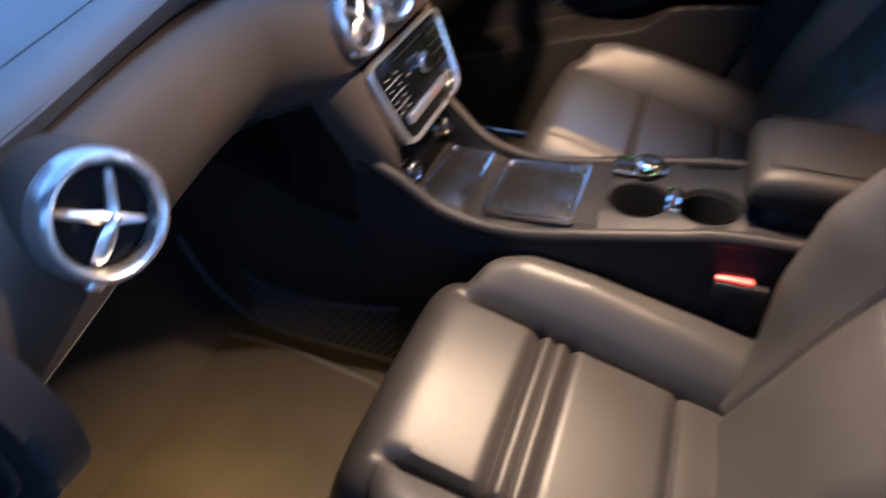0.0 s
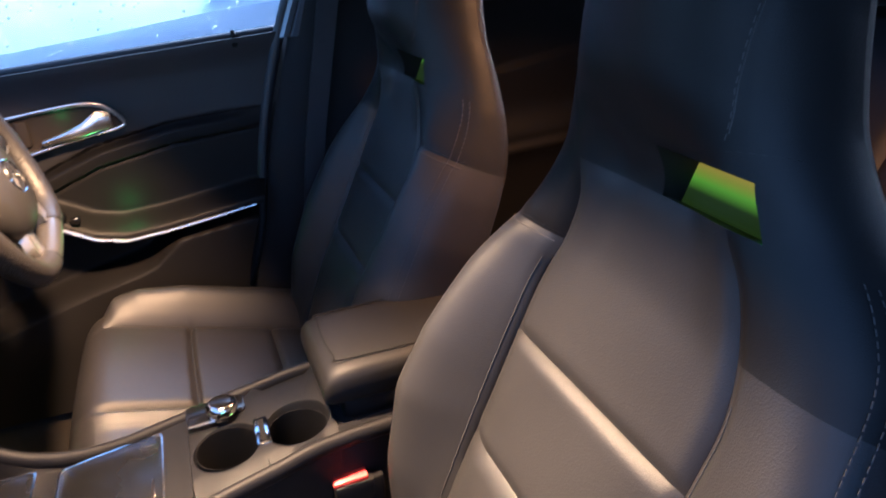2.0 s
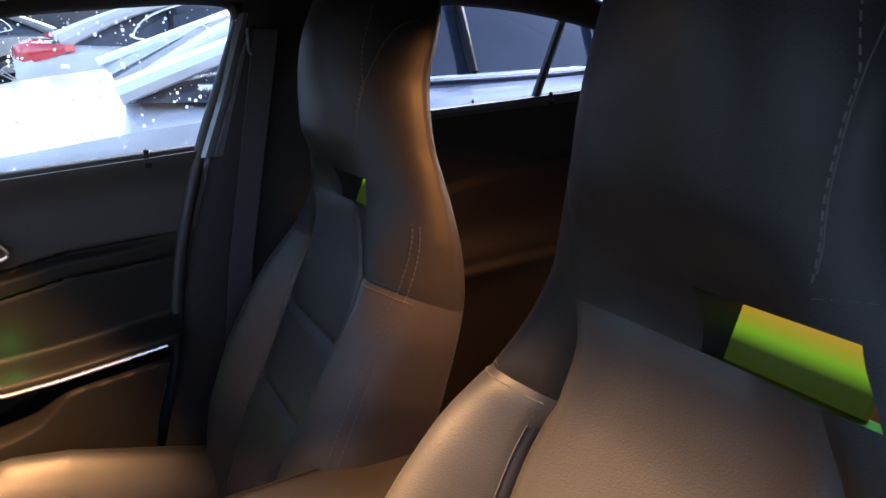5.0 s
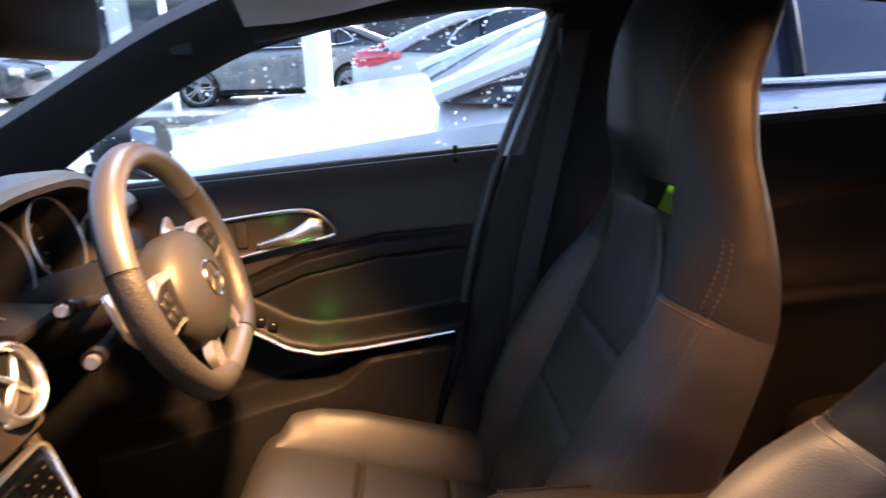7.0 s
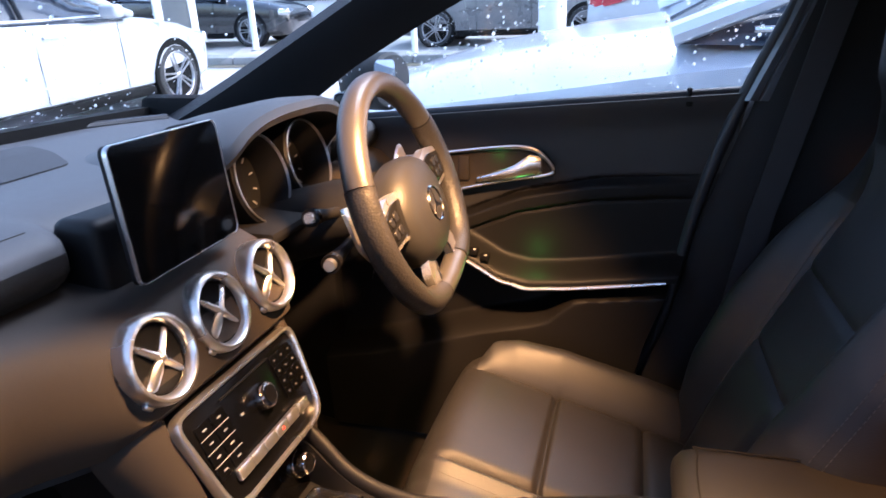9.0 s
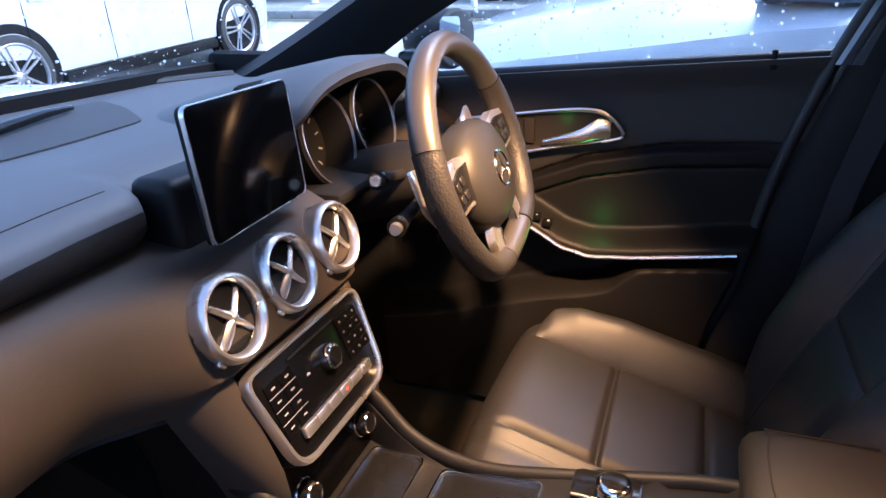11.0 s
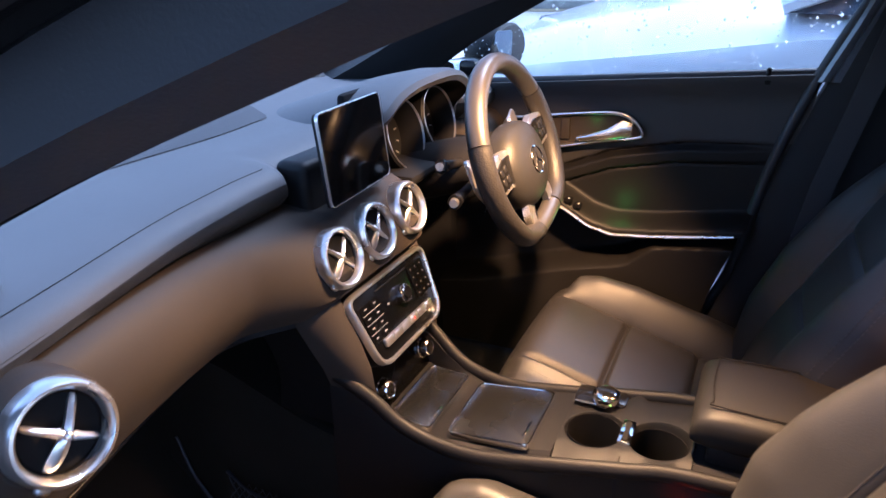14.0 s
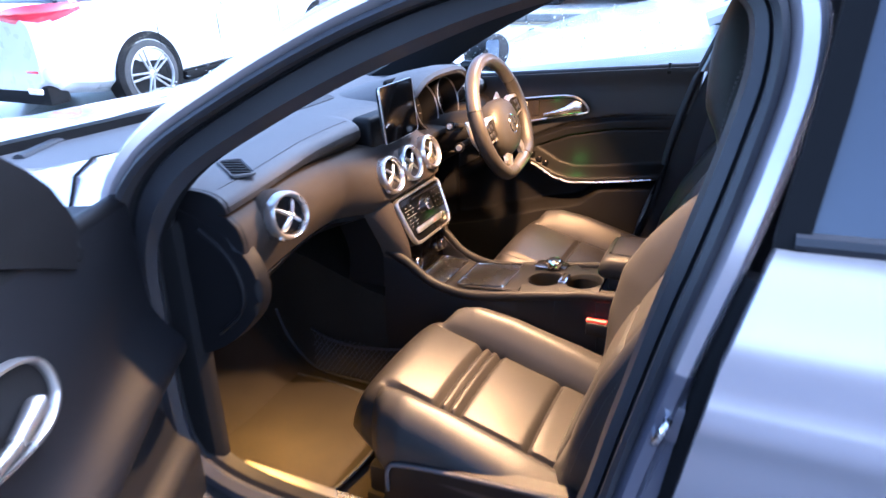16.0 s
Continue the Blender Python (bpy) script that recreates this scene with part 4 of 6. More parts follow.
    def back(a, b):
        s = S_ALL[round(a * n_s)]
        u = uv(b, s)
        v = abs(u) / curve(BACK_W, s)
        thin = 0.055 * bell(s - 0.637, 0.07) * (1 - step(0.10, 0.17, abs(u)))
        return place(s, u, -0.085 + thin - 0.060 * (1 - step(0.5, 0.9, s) * 0.5) * max(0.0, 1 - v ** 4) ** 0.5 * (1 - 0.8 * bell(s - 0.637, 0.07) * (1 - step(0.10, 0.17, abs(u)))))

    NV = sum(V_STEPS)

    def region(r0, r1, c0, c1):
        return lambda a, b: CUT_ROW[r0] <= a * n_s < CUT_ROW[r1] and c0 <= b * NV < c1
    l0, l1 = V_STEPS[0], V_STEPS[0] + V_STEPS[1]
    part("back_panel_upper", shell(n_s, NV, front, back, region(2, 4, l0, l1)), LEATHER_PERF, seat)
    part("back_panel_middle", shell(n_s, NV, front, back, region(1, 2, l0, l1)), LEATHER_PERF, seat)
    part("back_panel_lower", shell(n_s, NV, front, back, region(0, 1, l0, l1)), LEATHER_PERF, seat)
    for c0, c1 in ((0, l0), (l1, NV)):
        part("bolster", shell(n_s, NV, front, back, region(0, 3, c0, c1)), LEATHER_PERF, seat)
        part("shoulder", shell(n_s, NV, front, back, lambda a, b: CUT_ROW[3] <= a * n_s < CUT_ROW[5] and c0 <= b * NV < c1 and not (a * n_s >= CUT_ROW[4] and l0 - 6 <= b * NV < l0)), LEATHER_SHADED, seat)
    part("head_restraint", shell(n_s, NV, front, back, lambda a, b: (a * n_s >= CUT_ROW[6]) or (CUT_ROW[5] <= a * n_s and not l0 - 6 <= b * NV < l1) or (CUT_ROW[4] <= a * n_s and l1 - 19 <= b * NV < l1)), LEATHER_SHADED, seat)
    for e in (-1, 1):
        part("seam", tube([surface(s, e * (cut(s) + 0.007)) + ahead * 0.0002 for s in [0.05 + 0.45 * k / 40 for k in range(41)]], 0.0006, 6), SEAM, seat)
    part("seam", tube([surface(0.523, -side * (cut(0.523) + 0.006 + (curve(BACK_W, 0.523) * 0.93 - cut(0.523)) * k / 16)) + ahead * 0.0002 for k in range(17)], 0.0008, 6), SEAM, seat)
    for e in (-1, 1):
        part("seam", tube([surface(s, e * (cut(s) * 0.98)) + ahead * 0.0003 for s in [0.68 + 0.20 * k / 16 for k in range(17)]], 0.0005, 6), SEAM, seat)

    def stitches(name, points, size=0.0007, run=0.0048, gap=0.0030):
        """A row of short threads along the points."""
        bms = bmesh.new()
        left, on = run, True
        for p, q in zip(points, points[1:]):
            d, at = (q - p).length, 0.0
            while d - at > 1e-6:
                go = min(left, d - at)
                if on:
                    a, b = p.lerp(q, at / d), p.lerp(q, (at + go) / d)
                    ring = [[bms.verts.new(c + o * size) for o in (Vector((0, 1, 0)), ahead, Vector((0, -1, 0)), -ahead)] for c in (a, b)]
                    for m in range(4):
                        bms.faces.new((ring[0][m], ring[0][(m + 1) % 4], ring[1][(m + 1) % 4], ring[1][m]))
                at += go
                left -= go
                if left < 1e-6:
                    on = not on
                    left = run if on else gap
        return part(name, bms, SEAM, seat)

    inner = -side
    line = [surface(0.534, inner * (cut(0.534) + 0.004 + (curve(BACK_W, 0.534) * 0.95 - cut(0.534)) * k / 24)) + ahead * 0.0006 for k in range(25)]
    stitches("stitching", line)
    for e in (-1, 1):
        for v in (0.905, 0.935):
            stitches("stitching", [surface(s, e * curve(BACK_W, s) * v) + ahead * 0.0008 + Vector((0, e * 0.0006, 0)) for s in [0.10 + 0.52 * k / 60 for k in range(61)]])
        stitches("stitching", [surface(s, e * min(cut(s), curve(BACK_W, s) * 0.8) * 0.97) + ahead * 0.0008 for s in [0.675 + 0.20 * k / 24 for k in range(25)]])
    stitches("stitching", [surface(0.668 + 0.012 * (k / 12), inner * -(cut(0.67) * 0.98 + 0.05 * k / 12)) + ahead * 0.0008 for k in range(13)])

    # Added panel; its emission stands in for lit surfaces inside the slot.
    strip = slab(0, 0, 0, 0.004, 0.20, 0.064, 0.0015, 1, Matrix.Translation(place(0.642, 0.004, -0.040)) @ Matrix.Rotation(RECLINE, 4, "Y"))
    part("slot_glow_panel", strip, SLOT_GLOW, seat, "added glowing panel, amber above and green below, for the lit slot under the head restraint")

    def shell_back(a, b):
        s, v = 0.02 + a * 0.50, 2 * b - 1
        return place(s, v * curve(BACK_W, s) * 0.93, -0.088 - 0.064 * max(0, 1 - abs(v) ** 4) ** 0.5)
    part("back_shell", shell(30, 24, shell_back, lambda a, b: shell_back(a, b) + ahead * 0.006), PLASTIC, seat)

    # cushion
    C = 0.135
    X_ROWS = [-0.672, -0.605, -0.492, -0.468, -0.446, -0.300, -0.165] if side < 0 else [-0.645, -0.592, -0.454, -0.442, -0.430, -0.290, -0.165]
    X_STEPS = [14, 20, 8, 8, 24, 16]
    x_all = sampled(X_ROWS, X_STEPS)
    row = [sum(X_STEPS[:k]) for k in range(7)]
    folds = ((X_ROWS[2], 0.014, 0.007), (X_ROWS[3], 0.007, 0.005), (X_ROWS[4], 0.012, 0.006), (-0.300, 0.009, 0.006)) if side < 0 else ((-0.442, 0.009, 0.006), (-0.290, 0.008, 0.006))
    bstart = X_ROWS[1]

    def top_z(x, u):
        z = 0.500 + up - 0.285 * (x + 0.60)
        bol = curve([(bstart - 0.004, 0.0), (bstart + 0.02, 0.034), (bstart + 0.07, 0.056), (-0.44, 0.066), (-0.28, 0.060), (-0.165, 0.045)], x) * ((0.70 if u < 0 else 1.0) if side < 0 else (0.0 if u < 0 else 1.0))
        z += bol * step(C - 0.002, C + 0.055, abs(u)) ** 0.7
        z -= (0.024 if side < 0 else 0.010) * bell(abs(u) - C, 0.008 if side < 0 else 0.006) * step(bstart - 0.02, bstart + 0.03, x)
        if side > 0 and u < 0:
            z -= 0.016 * step(C + 0.004, C + 0.040, -u)
        if abs(u) < C + 0.003:
            for xs, d, w in folds:
                z -= d * bell(x - xs, w)
            z += 0.008 * (1 - (u / C) ** 2)
        return z

    def half(x):
        if side < 0:
            return curve([(-0.672, 0.172), (-0.64, 0.190), (-0.610, 0.196), (-0.598, 0.214), (-0.57, 0.243), (-0.52, 0.258), (-0.165, 0.262)], x)
        return curve([(-0.645, 0.205), (-0.615, 0.232), (-0.56, 0.255), (-0.165, 0.262)], x)

    n_x = len(x_all) - 1

    def cu(b, x):
        k, w = b * NV, half(x)
        if k < l0:
            return -w + (w - C) * k / l0
        if k <= l1:
            return -C + 2 * C * (k - l0) / V_STEPS[1]
        return C + (w - C) * (k - l1) / V_STEPS[2]

    def c_top(a, b):
        x = x_all[round(a * n_x)]
        u = cu(b, x)
        v = abs(u) / half(x)
        edge = max(0.0, 1 - v ** 8) ** 0.45
        nose = max(0.0, 1 - max(0.0, ((-0.58 if side < 0 else -0.553) - x) / 0.092) ** 2.4) ** 0.5
        z0 = 0.395 + up
        return Vector((x, yc + u, z0 + (top_z(x, u) - z0) * edge * (0.05 + 0.95 * nose)))

    def c_bottom(a, b):
        x = x_all[round(a * n_x)]
        return Vector((x + 0.03 * (1 - a), yc + cu(b, x) * 0.98, 0.355 + up * 0.5))

    def creg(r0, r1, c0, c1):
        return lambda a, b: row[r0] <= a * n_x < row[r1] and c0 <= b * NV < c1
    part("thigh_support", shell(n_x, NV, c_top, c_bottom, lambda a, b: a * n_x < row[1] or (a * n_x < row[3] and l0 <= b * NV < l1)), LEATHER, seat)
    part("pleat", shell(n_x, NV, c_top, c_bottom, creg(3, 4, l0, l1)), LEATHER, seat)
    part("cushion_panel", shell(n_x, NV, c_top, c_bottom, creg(4, 5, l0, l1)), LEATHER, seat)
    part("cushion_rear_panel", shell(n_x, NV, c_top, c_bottom, creg(5, 6, l0, l1)), LEATHER, seat)
    part("cushion_bolster", shell(n_x, NV, c_top, c_bottom, creg(1, 6, 0, l0)), LEATHER_PERF, seat)
    part("cushion_bolster", shell(n_x, NV, c_top, c_bottom, creg(1, 6, l1, NV)), LEATHER_PERF, seat)
    if side > 0:
        for dv in (0.012, 0.030):
            pts = [Vector((x, yc - C - dv, top_z(x, -C - dv) + 0.0008)) for x in [-0.585 + 0.30 * k / 40 for k in range(41)]]
            stitches("cushion_stitching", pts)
    # plastic side covers and rails
    for s in (-1, 1):
        out = side < 0 and s < 0
        o = rounded([(-0.555, 0.27), (-0.20, 0.24), (-0.12, 0.34), (-0.135, 0.452), (-0.40, 0.434), (-0.540, 0.414)] if out else [(-0.60, 0.27), (-0.20, 0.24), (-0.12, 0.34), (-0.14, 0.43), (-0.40, 0.40), (-0.61, 0.395)], 0.03)
        cover = part("side_cover", prism([(x, z + up) for x, z in o], 0.03, Matrix.Translation((0, yc + s * (0.244 if out else 0.245) + 0.015, 0)) @ Matrix.Rotation(radians(90), 4, "X"), 0.008), PLASTIC, seat)
        if out:
            part("piping", tube(smooth_path([(-0.540, yc - 0.259, 0.34), (-0.536, yc - 0.260, 0.394), (-0.505, yc - 0.260, 0.413), (-0.40, yc - 0.261, 0.428), (-0.26, yc - 0.260, 0.438), (-0.15, yc - 0.259, 0.445)], 5), 0.0042, 8), PAD, cover, "pale piping along the seat's side cover")
        part("rail", slab(-0.38, yc + s * 0.19, 0.235, 0.50, 0.03, 0.05, 0.006), DARK, seat)
    part("under_frame", slab(-0.40, yc, 0.315, 0.42, 0.44, 0.07, 0.01), DARK, seat)
    part("side_switch", lathe([(0.0005, 0.012), (0.012, 0.012), (0.014, 0.0), (0.0005, 0.0)], 24, face_frame((-0.36, yc + side * 0.262, 0.33 + up), (0, side, 0))), PLASTIC, seat)
    return seat


front_seat(-1)
front_seat(1)
# belt buckles
buckle = thing("belt_buckle", (-0.25, -0.085, 0.42), "seat belt buckle with red release button", "belt buckle", "belt buckles")
part("stalk", slab(-0.235, -0.083, 0.455, 0.045, 0.016, 0.11, 0.005), DARK, buckle)
part("housing", slab(-0.255, -0.083, 0.495, 0.055, 0.024, 0.035, 0.005), PLASTIC, buckle)
part("release_button", slab(-0.259, -0.083, 0.514, 0.048, 0.018, 0.010, 0.003), RED_PLASTIC, buckle, "red button")
tongue = thing("belt_anchor", (-0.19, 0.575, 0.44), "pale metal belt anchor beside the driver seat", "belt anchor")
part("plate", slab(-0.186, 0.580, 0.452, 0.03, 0.012, 0.035, 0.003), LABEL_WHITE, tongue)
tongue2 = thing("belt_anchor", (-0.17, -0.09, 0.42), "pale metal belt anchor beside the passenger seat", "belt anchor")
part("plate", slab(-0.185, -0.088, 0.424, 0.025, 0.014, 0.02, 0.003), LABEL_WHITE, tongue2)

# ---- driver's door, closed ----
SILL = [(-1.0, 0.946), (-0.762, 0.963), (-0.487, 0.984), (-0.155, 1.008), (0.9, 1.075)]
STRIP = [(-0.98, 0.80), (-0.80, 0.745), (-0.70, 0.705), (-0.641, 0.676), (-0.582, 0.642), (-0.526, 0.629), (-0.442, 0.636), (-0.260, 0.661), (-0.15, 0.668)]
POCKET = [(-0.98, 0.43), (-0.868, 0.453), (-0.637, 0.523), (-0.53, 0.548), (-0.49, 0.562), (-0.455, 0.595), (-0.431, 0.613), (-0.228, 0.640), (-0.15, 0.645)]
GROOVE = [(-0.98, 0.60), (-0.80, 0.70), (-0.657, 0.765), (-0.55, 0.808), (-0.40, 0.838), (-0.227, 0.849), (-0.1, 0.852)]


def door_inner(x, z):
    """How far the driver's door panel stands towards the cabin."""
    zs, zp, zg, zt = curve(STRIP, x), curve(POCKET, x), curve(GROOVE, x), curve(SILL, x)
    d = 0.012 * bell(z - zt, 0.035)
    flat = step(zs - 0.012, zs - 0.002, z)
    d += 0.056 * step(zs + 0.046, zs + 0.010, z) * flat * (0.55 + 0.45 * step(-0.16, -0.26, x))
    lip = 0.050 * step(zp + 0.010, zp - 0.012, z) * (1 - 0.35 * step(zp, 0.25, z))
    d += lip
    hollow = step(zp, zp + 0.02, z) * step(zs - 0.012, zs - 0.035, z)
    d -= 0.035 * hollow
    fade = step(-0.17, -0.36, x)
    d += fade * (0.012 * step(zg + 0.004, zg - 0.008, z) * flat - 0.006 * bell(z - zg - 0.006, 0.0045))
    d -= fade * (0.007 * step(zg - 0.030, zg - 0.036, z) * flat + 0.004 * bell(z - zg + 0.036, 0.0025))
    return d


door = thing("driver_door", (-0.55, 0.72, 0.3), "closed black door panel with silver pull handle and armrest", "car door")


def door_point(a, b, off=0.0):
    z0 = 0.24
    x = -0.985 + a * 0.835
    zt = curve(SILL, x)
    z = z0 + b * (zt - z0)
    x -= 0.16 * (1 - step(0.40, 1.0, z)) * a
    lean = 0.018 * (z - 0.6)
    return Vector((x, 0.695 + lean - (door_inner(x, z) if not off else 0) + off, z))


def above_ridge(a, b):
    p = door_point(a, b)
    return p.z > curve(GROOVE, p.x) + 0.012


part("door_panel", shell(90, 190, lambda a, b: door_point(a, b), lambda a, b: door_point(a, b, 0.06), lambda a, b: not above_ridge(a, b)), DOORPAD, door)
part("door_top", shell(90, 190, lambda a, b: door_point(a, b), lambda a, b: door_point(a, b, 0.06), above_ridge), DOOR_TOP, door, "soft dark grey door top")
part("window_ledge", tube([(x, 0.712, curve(SILL, x) + 0.001) for x in [-0.985 + 0.83 * k / 20 for k in range(21)]], 0.010, 10), RUBBER, door)
part("armrest_strip", tube(smooth_path([(x, 0.700 - door_inner(x, curve(STRIP, x)) - 0.004, curve(STRIP, x)) for x in (-0.66, -0.641, -0.612, -0.582, -0.555, -0.526, -0.48, -0.442, -0.35, -0.262)], 4), 0.0042, 8), SATIN, door, "satin silver strip along the armrest")
bz = [(-0.81, 0.872), (-0.76, 0.884), (-0.60, 0.905), (-0.536, 0.907), (-0.505, 0.893), (-0.483, 0.864), (-0.50, 0.853), (-0.56, 0.843), (-0.676, 0.818), (-0.76, 0.795), (-0.82, 0.79)]
cxm, czm = -0.63, 0.852
bm_ = Matrix.Translation((0, 0.690, 0)) @ Matrix.Rotation(radians(90), 4, "X")
sm = [(v.x, v.y) for v in smooth_path([(x, z, 0) for x, z in bz], 4, True)]
bez = part("handle_bezel", frame_ring(sm, [(cxm + (x - cxm) * 0.975, czm + (z - czm) * 0.88) for x, z in sm], 0.014, bm_), SATIN, door, "silver-edged handle surround")
part("bezel_edge", tube([(x, 0.675, z) for x, z in sm], 0.0034, 8, loop=True), SATIN, bez)
part("bezel_plate", prism([(cxm + (x - cxm) * 0.98, czm + (z - czm) * 0.90) for x, z in sm], 0.006, bm_), TRIM, bez)
rec = rounded([(-0.635, 0.838), (-0.505, 0.862), (-0.52, 0.888), (-0.55, 0.895), (-0.632, 0.890)], 0.008)
part("handle_recess", prism(rec, 0.002, bm_ @ Matrix.Translation((0, 0, 0.0058))), TRIM, bez)
part("pull_lever", loft([[Vector((x, 0.676 - dy + t * 0.007 * math.cos(2 * math.pi * k / 10), z + h * math.sin(2 * math.pi * k / 10))) for k in range(10)] for x, z, h, dy, t in ((-0.632, 0.842, 0.006, 0.006, 1.0), (-0.60, 0.850, 0.009, 0.012, 1.2), (-0.56, 0.860, 0.013, 0.014, 1.3), (-0.528, 0.874, 0.021, 0.008, 1.3), (-0.506, 0.872, 0.018, 0.002, 1.2))], closed_ring=True), SATIN, bez)
for k, (x, z) in enumerate(((-0.700, 0.872), (-0.706, 0.848))):
    part("lock_switch", slab(x, 0.681, z, 0.014, 0.008, 0.017, 0.002), LABEL_WHITE, bez)
part("seat_switch", slab(-0.662, 0.681, 0.862, 0.022, 0.010, 0.05, 0.003), TRIM, bez)
for x, z in ((-0.66, 0.720), (-0.635, 0.705), (-0.612, 0.694)):
    sw = part("window_switch", slab(x, 0.642, z - 0.006, 0.018, 0.020, 0.012, 0.002), GLOSS, door)
    part("mark", slab(x + 0.003, 0.636, z + 0.0002, 0.004, 0.003, 0.0010, 0, 1), LABEL_WHITE, sw)
part("lock_pin", lathe([(0.009, -0.008), (0.011, 0.0), (0.006, 0.004), (0.0045, 0.016), (0.005, 0.024), (0.0005, 0.026)], 20, Matrix.Translation((-0.246, 0.700, 0.992))), PLASTIC, door)
rows = []
for x, z, w in ((-0.158, 0.995, 0.045), (-0.115, 1.10, 0.042), (-0.078, 1.20, 0.040), (-0.06, 1.25, 0.040)):
    rows.append([Vector((x, 0.690, z)), Vector((x + 0.010, 0.683, z)), Vector((x + w * 0.5, 0.686, z)), Vector((x + w * 0.55, 0.690, z)), Vector((x + w * 0.62, 0.684, z)), Vector((x + w, 0.686, z)), Vector((x + w, 0.72, z)), Vector((x, 0.72, z))])
part("window_frame", loft(rows, closed_ring=True), FRAME, door, "dark grey inner window frame")
# footwell end of the door and kick panel
lamp("door_green_light", "POINT", Matrix.Translation((-0.515, 0.652, 0.690)), 0.016, GREEN, radius=0.02)
lamp("handle_green_light", "POINT", Matrix.Translation((-0.590, 0.671, 0.888)), 0.0022, GREEN, radius=0.004)

# ---- car body ----
car = thing("own_car", (0, 0, 0), "pale silver hatchback body with open passenger door frame", "car")


def bodypart(name, bm, material, label=""):
    return part(name, bm, material, car, label)


# floor, tunnel, bulkhead
floor_s = shell(40, 30, lambda a, b: Vector((-1.45 + a * 2.6, -0.70 + b * 1.40, 0.215 + 0.30 * (1 - step(0.0, 0.17, a)) + 0.012 * math.sin(a * 31) * math.sin(b * 23) * 0.3)), lambda a, b: Vector((-1.45 + a * 2.6, -0.70 + b * 1.40, 0.12)))
bodypart("carpet", floor_s, CARPET, "worn black carpet")
bodypart("kick_panel", slab(-1.20, 0.72, 0.60, 0.46, 0.05, 0.80, 0.02), DARK)
bodypart("bulkhead", slab(-1.42, 0, 0.60, 0.04, 1.40, 0.75), DARK)
bodypart("tunnel", loft([[Vector((x, -0.15, 0.2)), Vector((x, -0.135, 0.40)), Vector((x, -0.11, z)), Vector((x, 0.10, z)), Vector((x, 0.125, 0.40)), Vector((x, 0.15, 0.2))] for x, z in ((-1.40, 0.64), (-1.05, 0.56), (-0.88, 0.50), (-0.78, 0.48), (-0.60, 0.45))], closed_ring=True), CARPET)
mat_o = rounded([(-1.22, -0.60), (-0.72, -0.60), (-0.70, -0.42), (-0.72, -0.22), (-0.95, -0.19), (-1.20, -0.20)], 0.07)
floor_mat = thing("floor_mat", (-0.95, -0.4, 0.22), "black carpet floor mat with bound edge in the passenger footwell", "floor mat")
part("mat", prism(mat_o, 0.010, Matrix.Translation((0, 0, 0.222)), 0.004), CARPET, floor_mat)
part("bound_edge", tube([(x, y, 0.230) for x, y in mat_o], 0.005, 8, loop=True), RUBBER, floor_mat)
# luggage net on the side of the tunnel
NET_L, NET_R, NET_LOW, NET_HIGH = -1.045, -0.74, 0.245, 0.365
net = thing("storage_net", (-0.9, -0.155, 0.24), "black elastic storage net stretched along the tunnel carpet", "storage net")
net_y = lambda z: -0.162 + (z - 0.24) * 0.09  # noqa: E731
part("elastic_band", tube(smooth_path([(NET_L, net_y(NET_HIGH), NET_HIGH), (-0.97, -0.166, 0.352), (-0.87, -0.168, 0.350), (NET_R, net_y(NET_HIGH), 0.362)], 6), 0.0035, 8), RUBBER, net)
part("piping", tube(smooth_path([(-0.74, -0.160, 0.236), (-0.86, -0.160, 0.234), (-0.99, -0.160, 0.236), (-1.06, -0.156, 0.252), (-1.13, -0.152, 0.318), (-1.17, -0.146, 0.40)], 6), 0.0035, 8), RUBBER, net)
for lean in (-1, 1):
    for k in range(27):
        x0 = NET_L - 0.10 + k * 0.0155
        run = []
        for j in range(9):
            z = NET_LOW + (NET_HIGH - 0.012 - NET_LOW) * j / 8
            x = x0 + 0.05 + lean * (z - 0.3) * 0.75
            if NET_L + 0.003 <= x <= NET_R:
                run.append((x, net_y(z) - 0.004 * math.sin(math.pi * j / 8), z))
        if len(run) > 1:
            part("cord", tube(run, 0.0010, 4), RUBBER, net)
# roof and headliner
roof = shell(24, 20, lambda a, b: Vector((-0.60 + a * 1.9, -0.60 + b * 1.2, 1.445 - 0.10 * (2 * b - 1) ** 4 - 0.09 * (1 - step(0, 0.3, a)) - 0.05 * step(0.6, 1, a))), lambda a, b: Vector((-0.60 + a * 1.9, -0.60 + b * 1.2, 1.425 - 0.10 * (2 * b - 1) ** 4 - 0.09 * (1 - step(0, 0.3, a)) - 0.05 * step(0.6, 1, a))))
bodypart("roof", roof, PAINT)
lin = lambda a, b: Vector((-0.62 + a * 1.9, -0.66 + b * 1.32, 1.365 - 0.06 * (2 * b - 1) ** 4 - 0.055 * (1 - step(0, 0.3, a)) - 0.05 * step(0.6, 1, a)))  # noqa: E731
bodypart("headliner", shell(20, 16, lin, lambda a, b: lin(a, b) + Vector((0, 0, 0.02))), HEADLINER)
bodypart("overhead_console", slab(-0.44, 0, 1.317, 0.20, 0.16, 0.03, 0.01), PLASTIC)
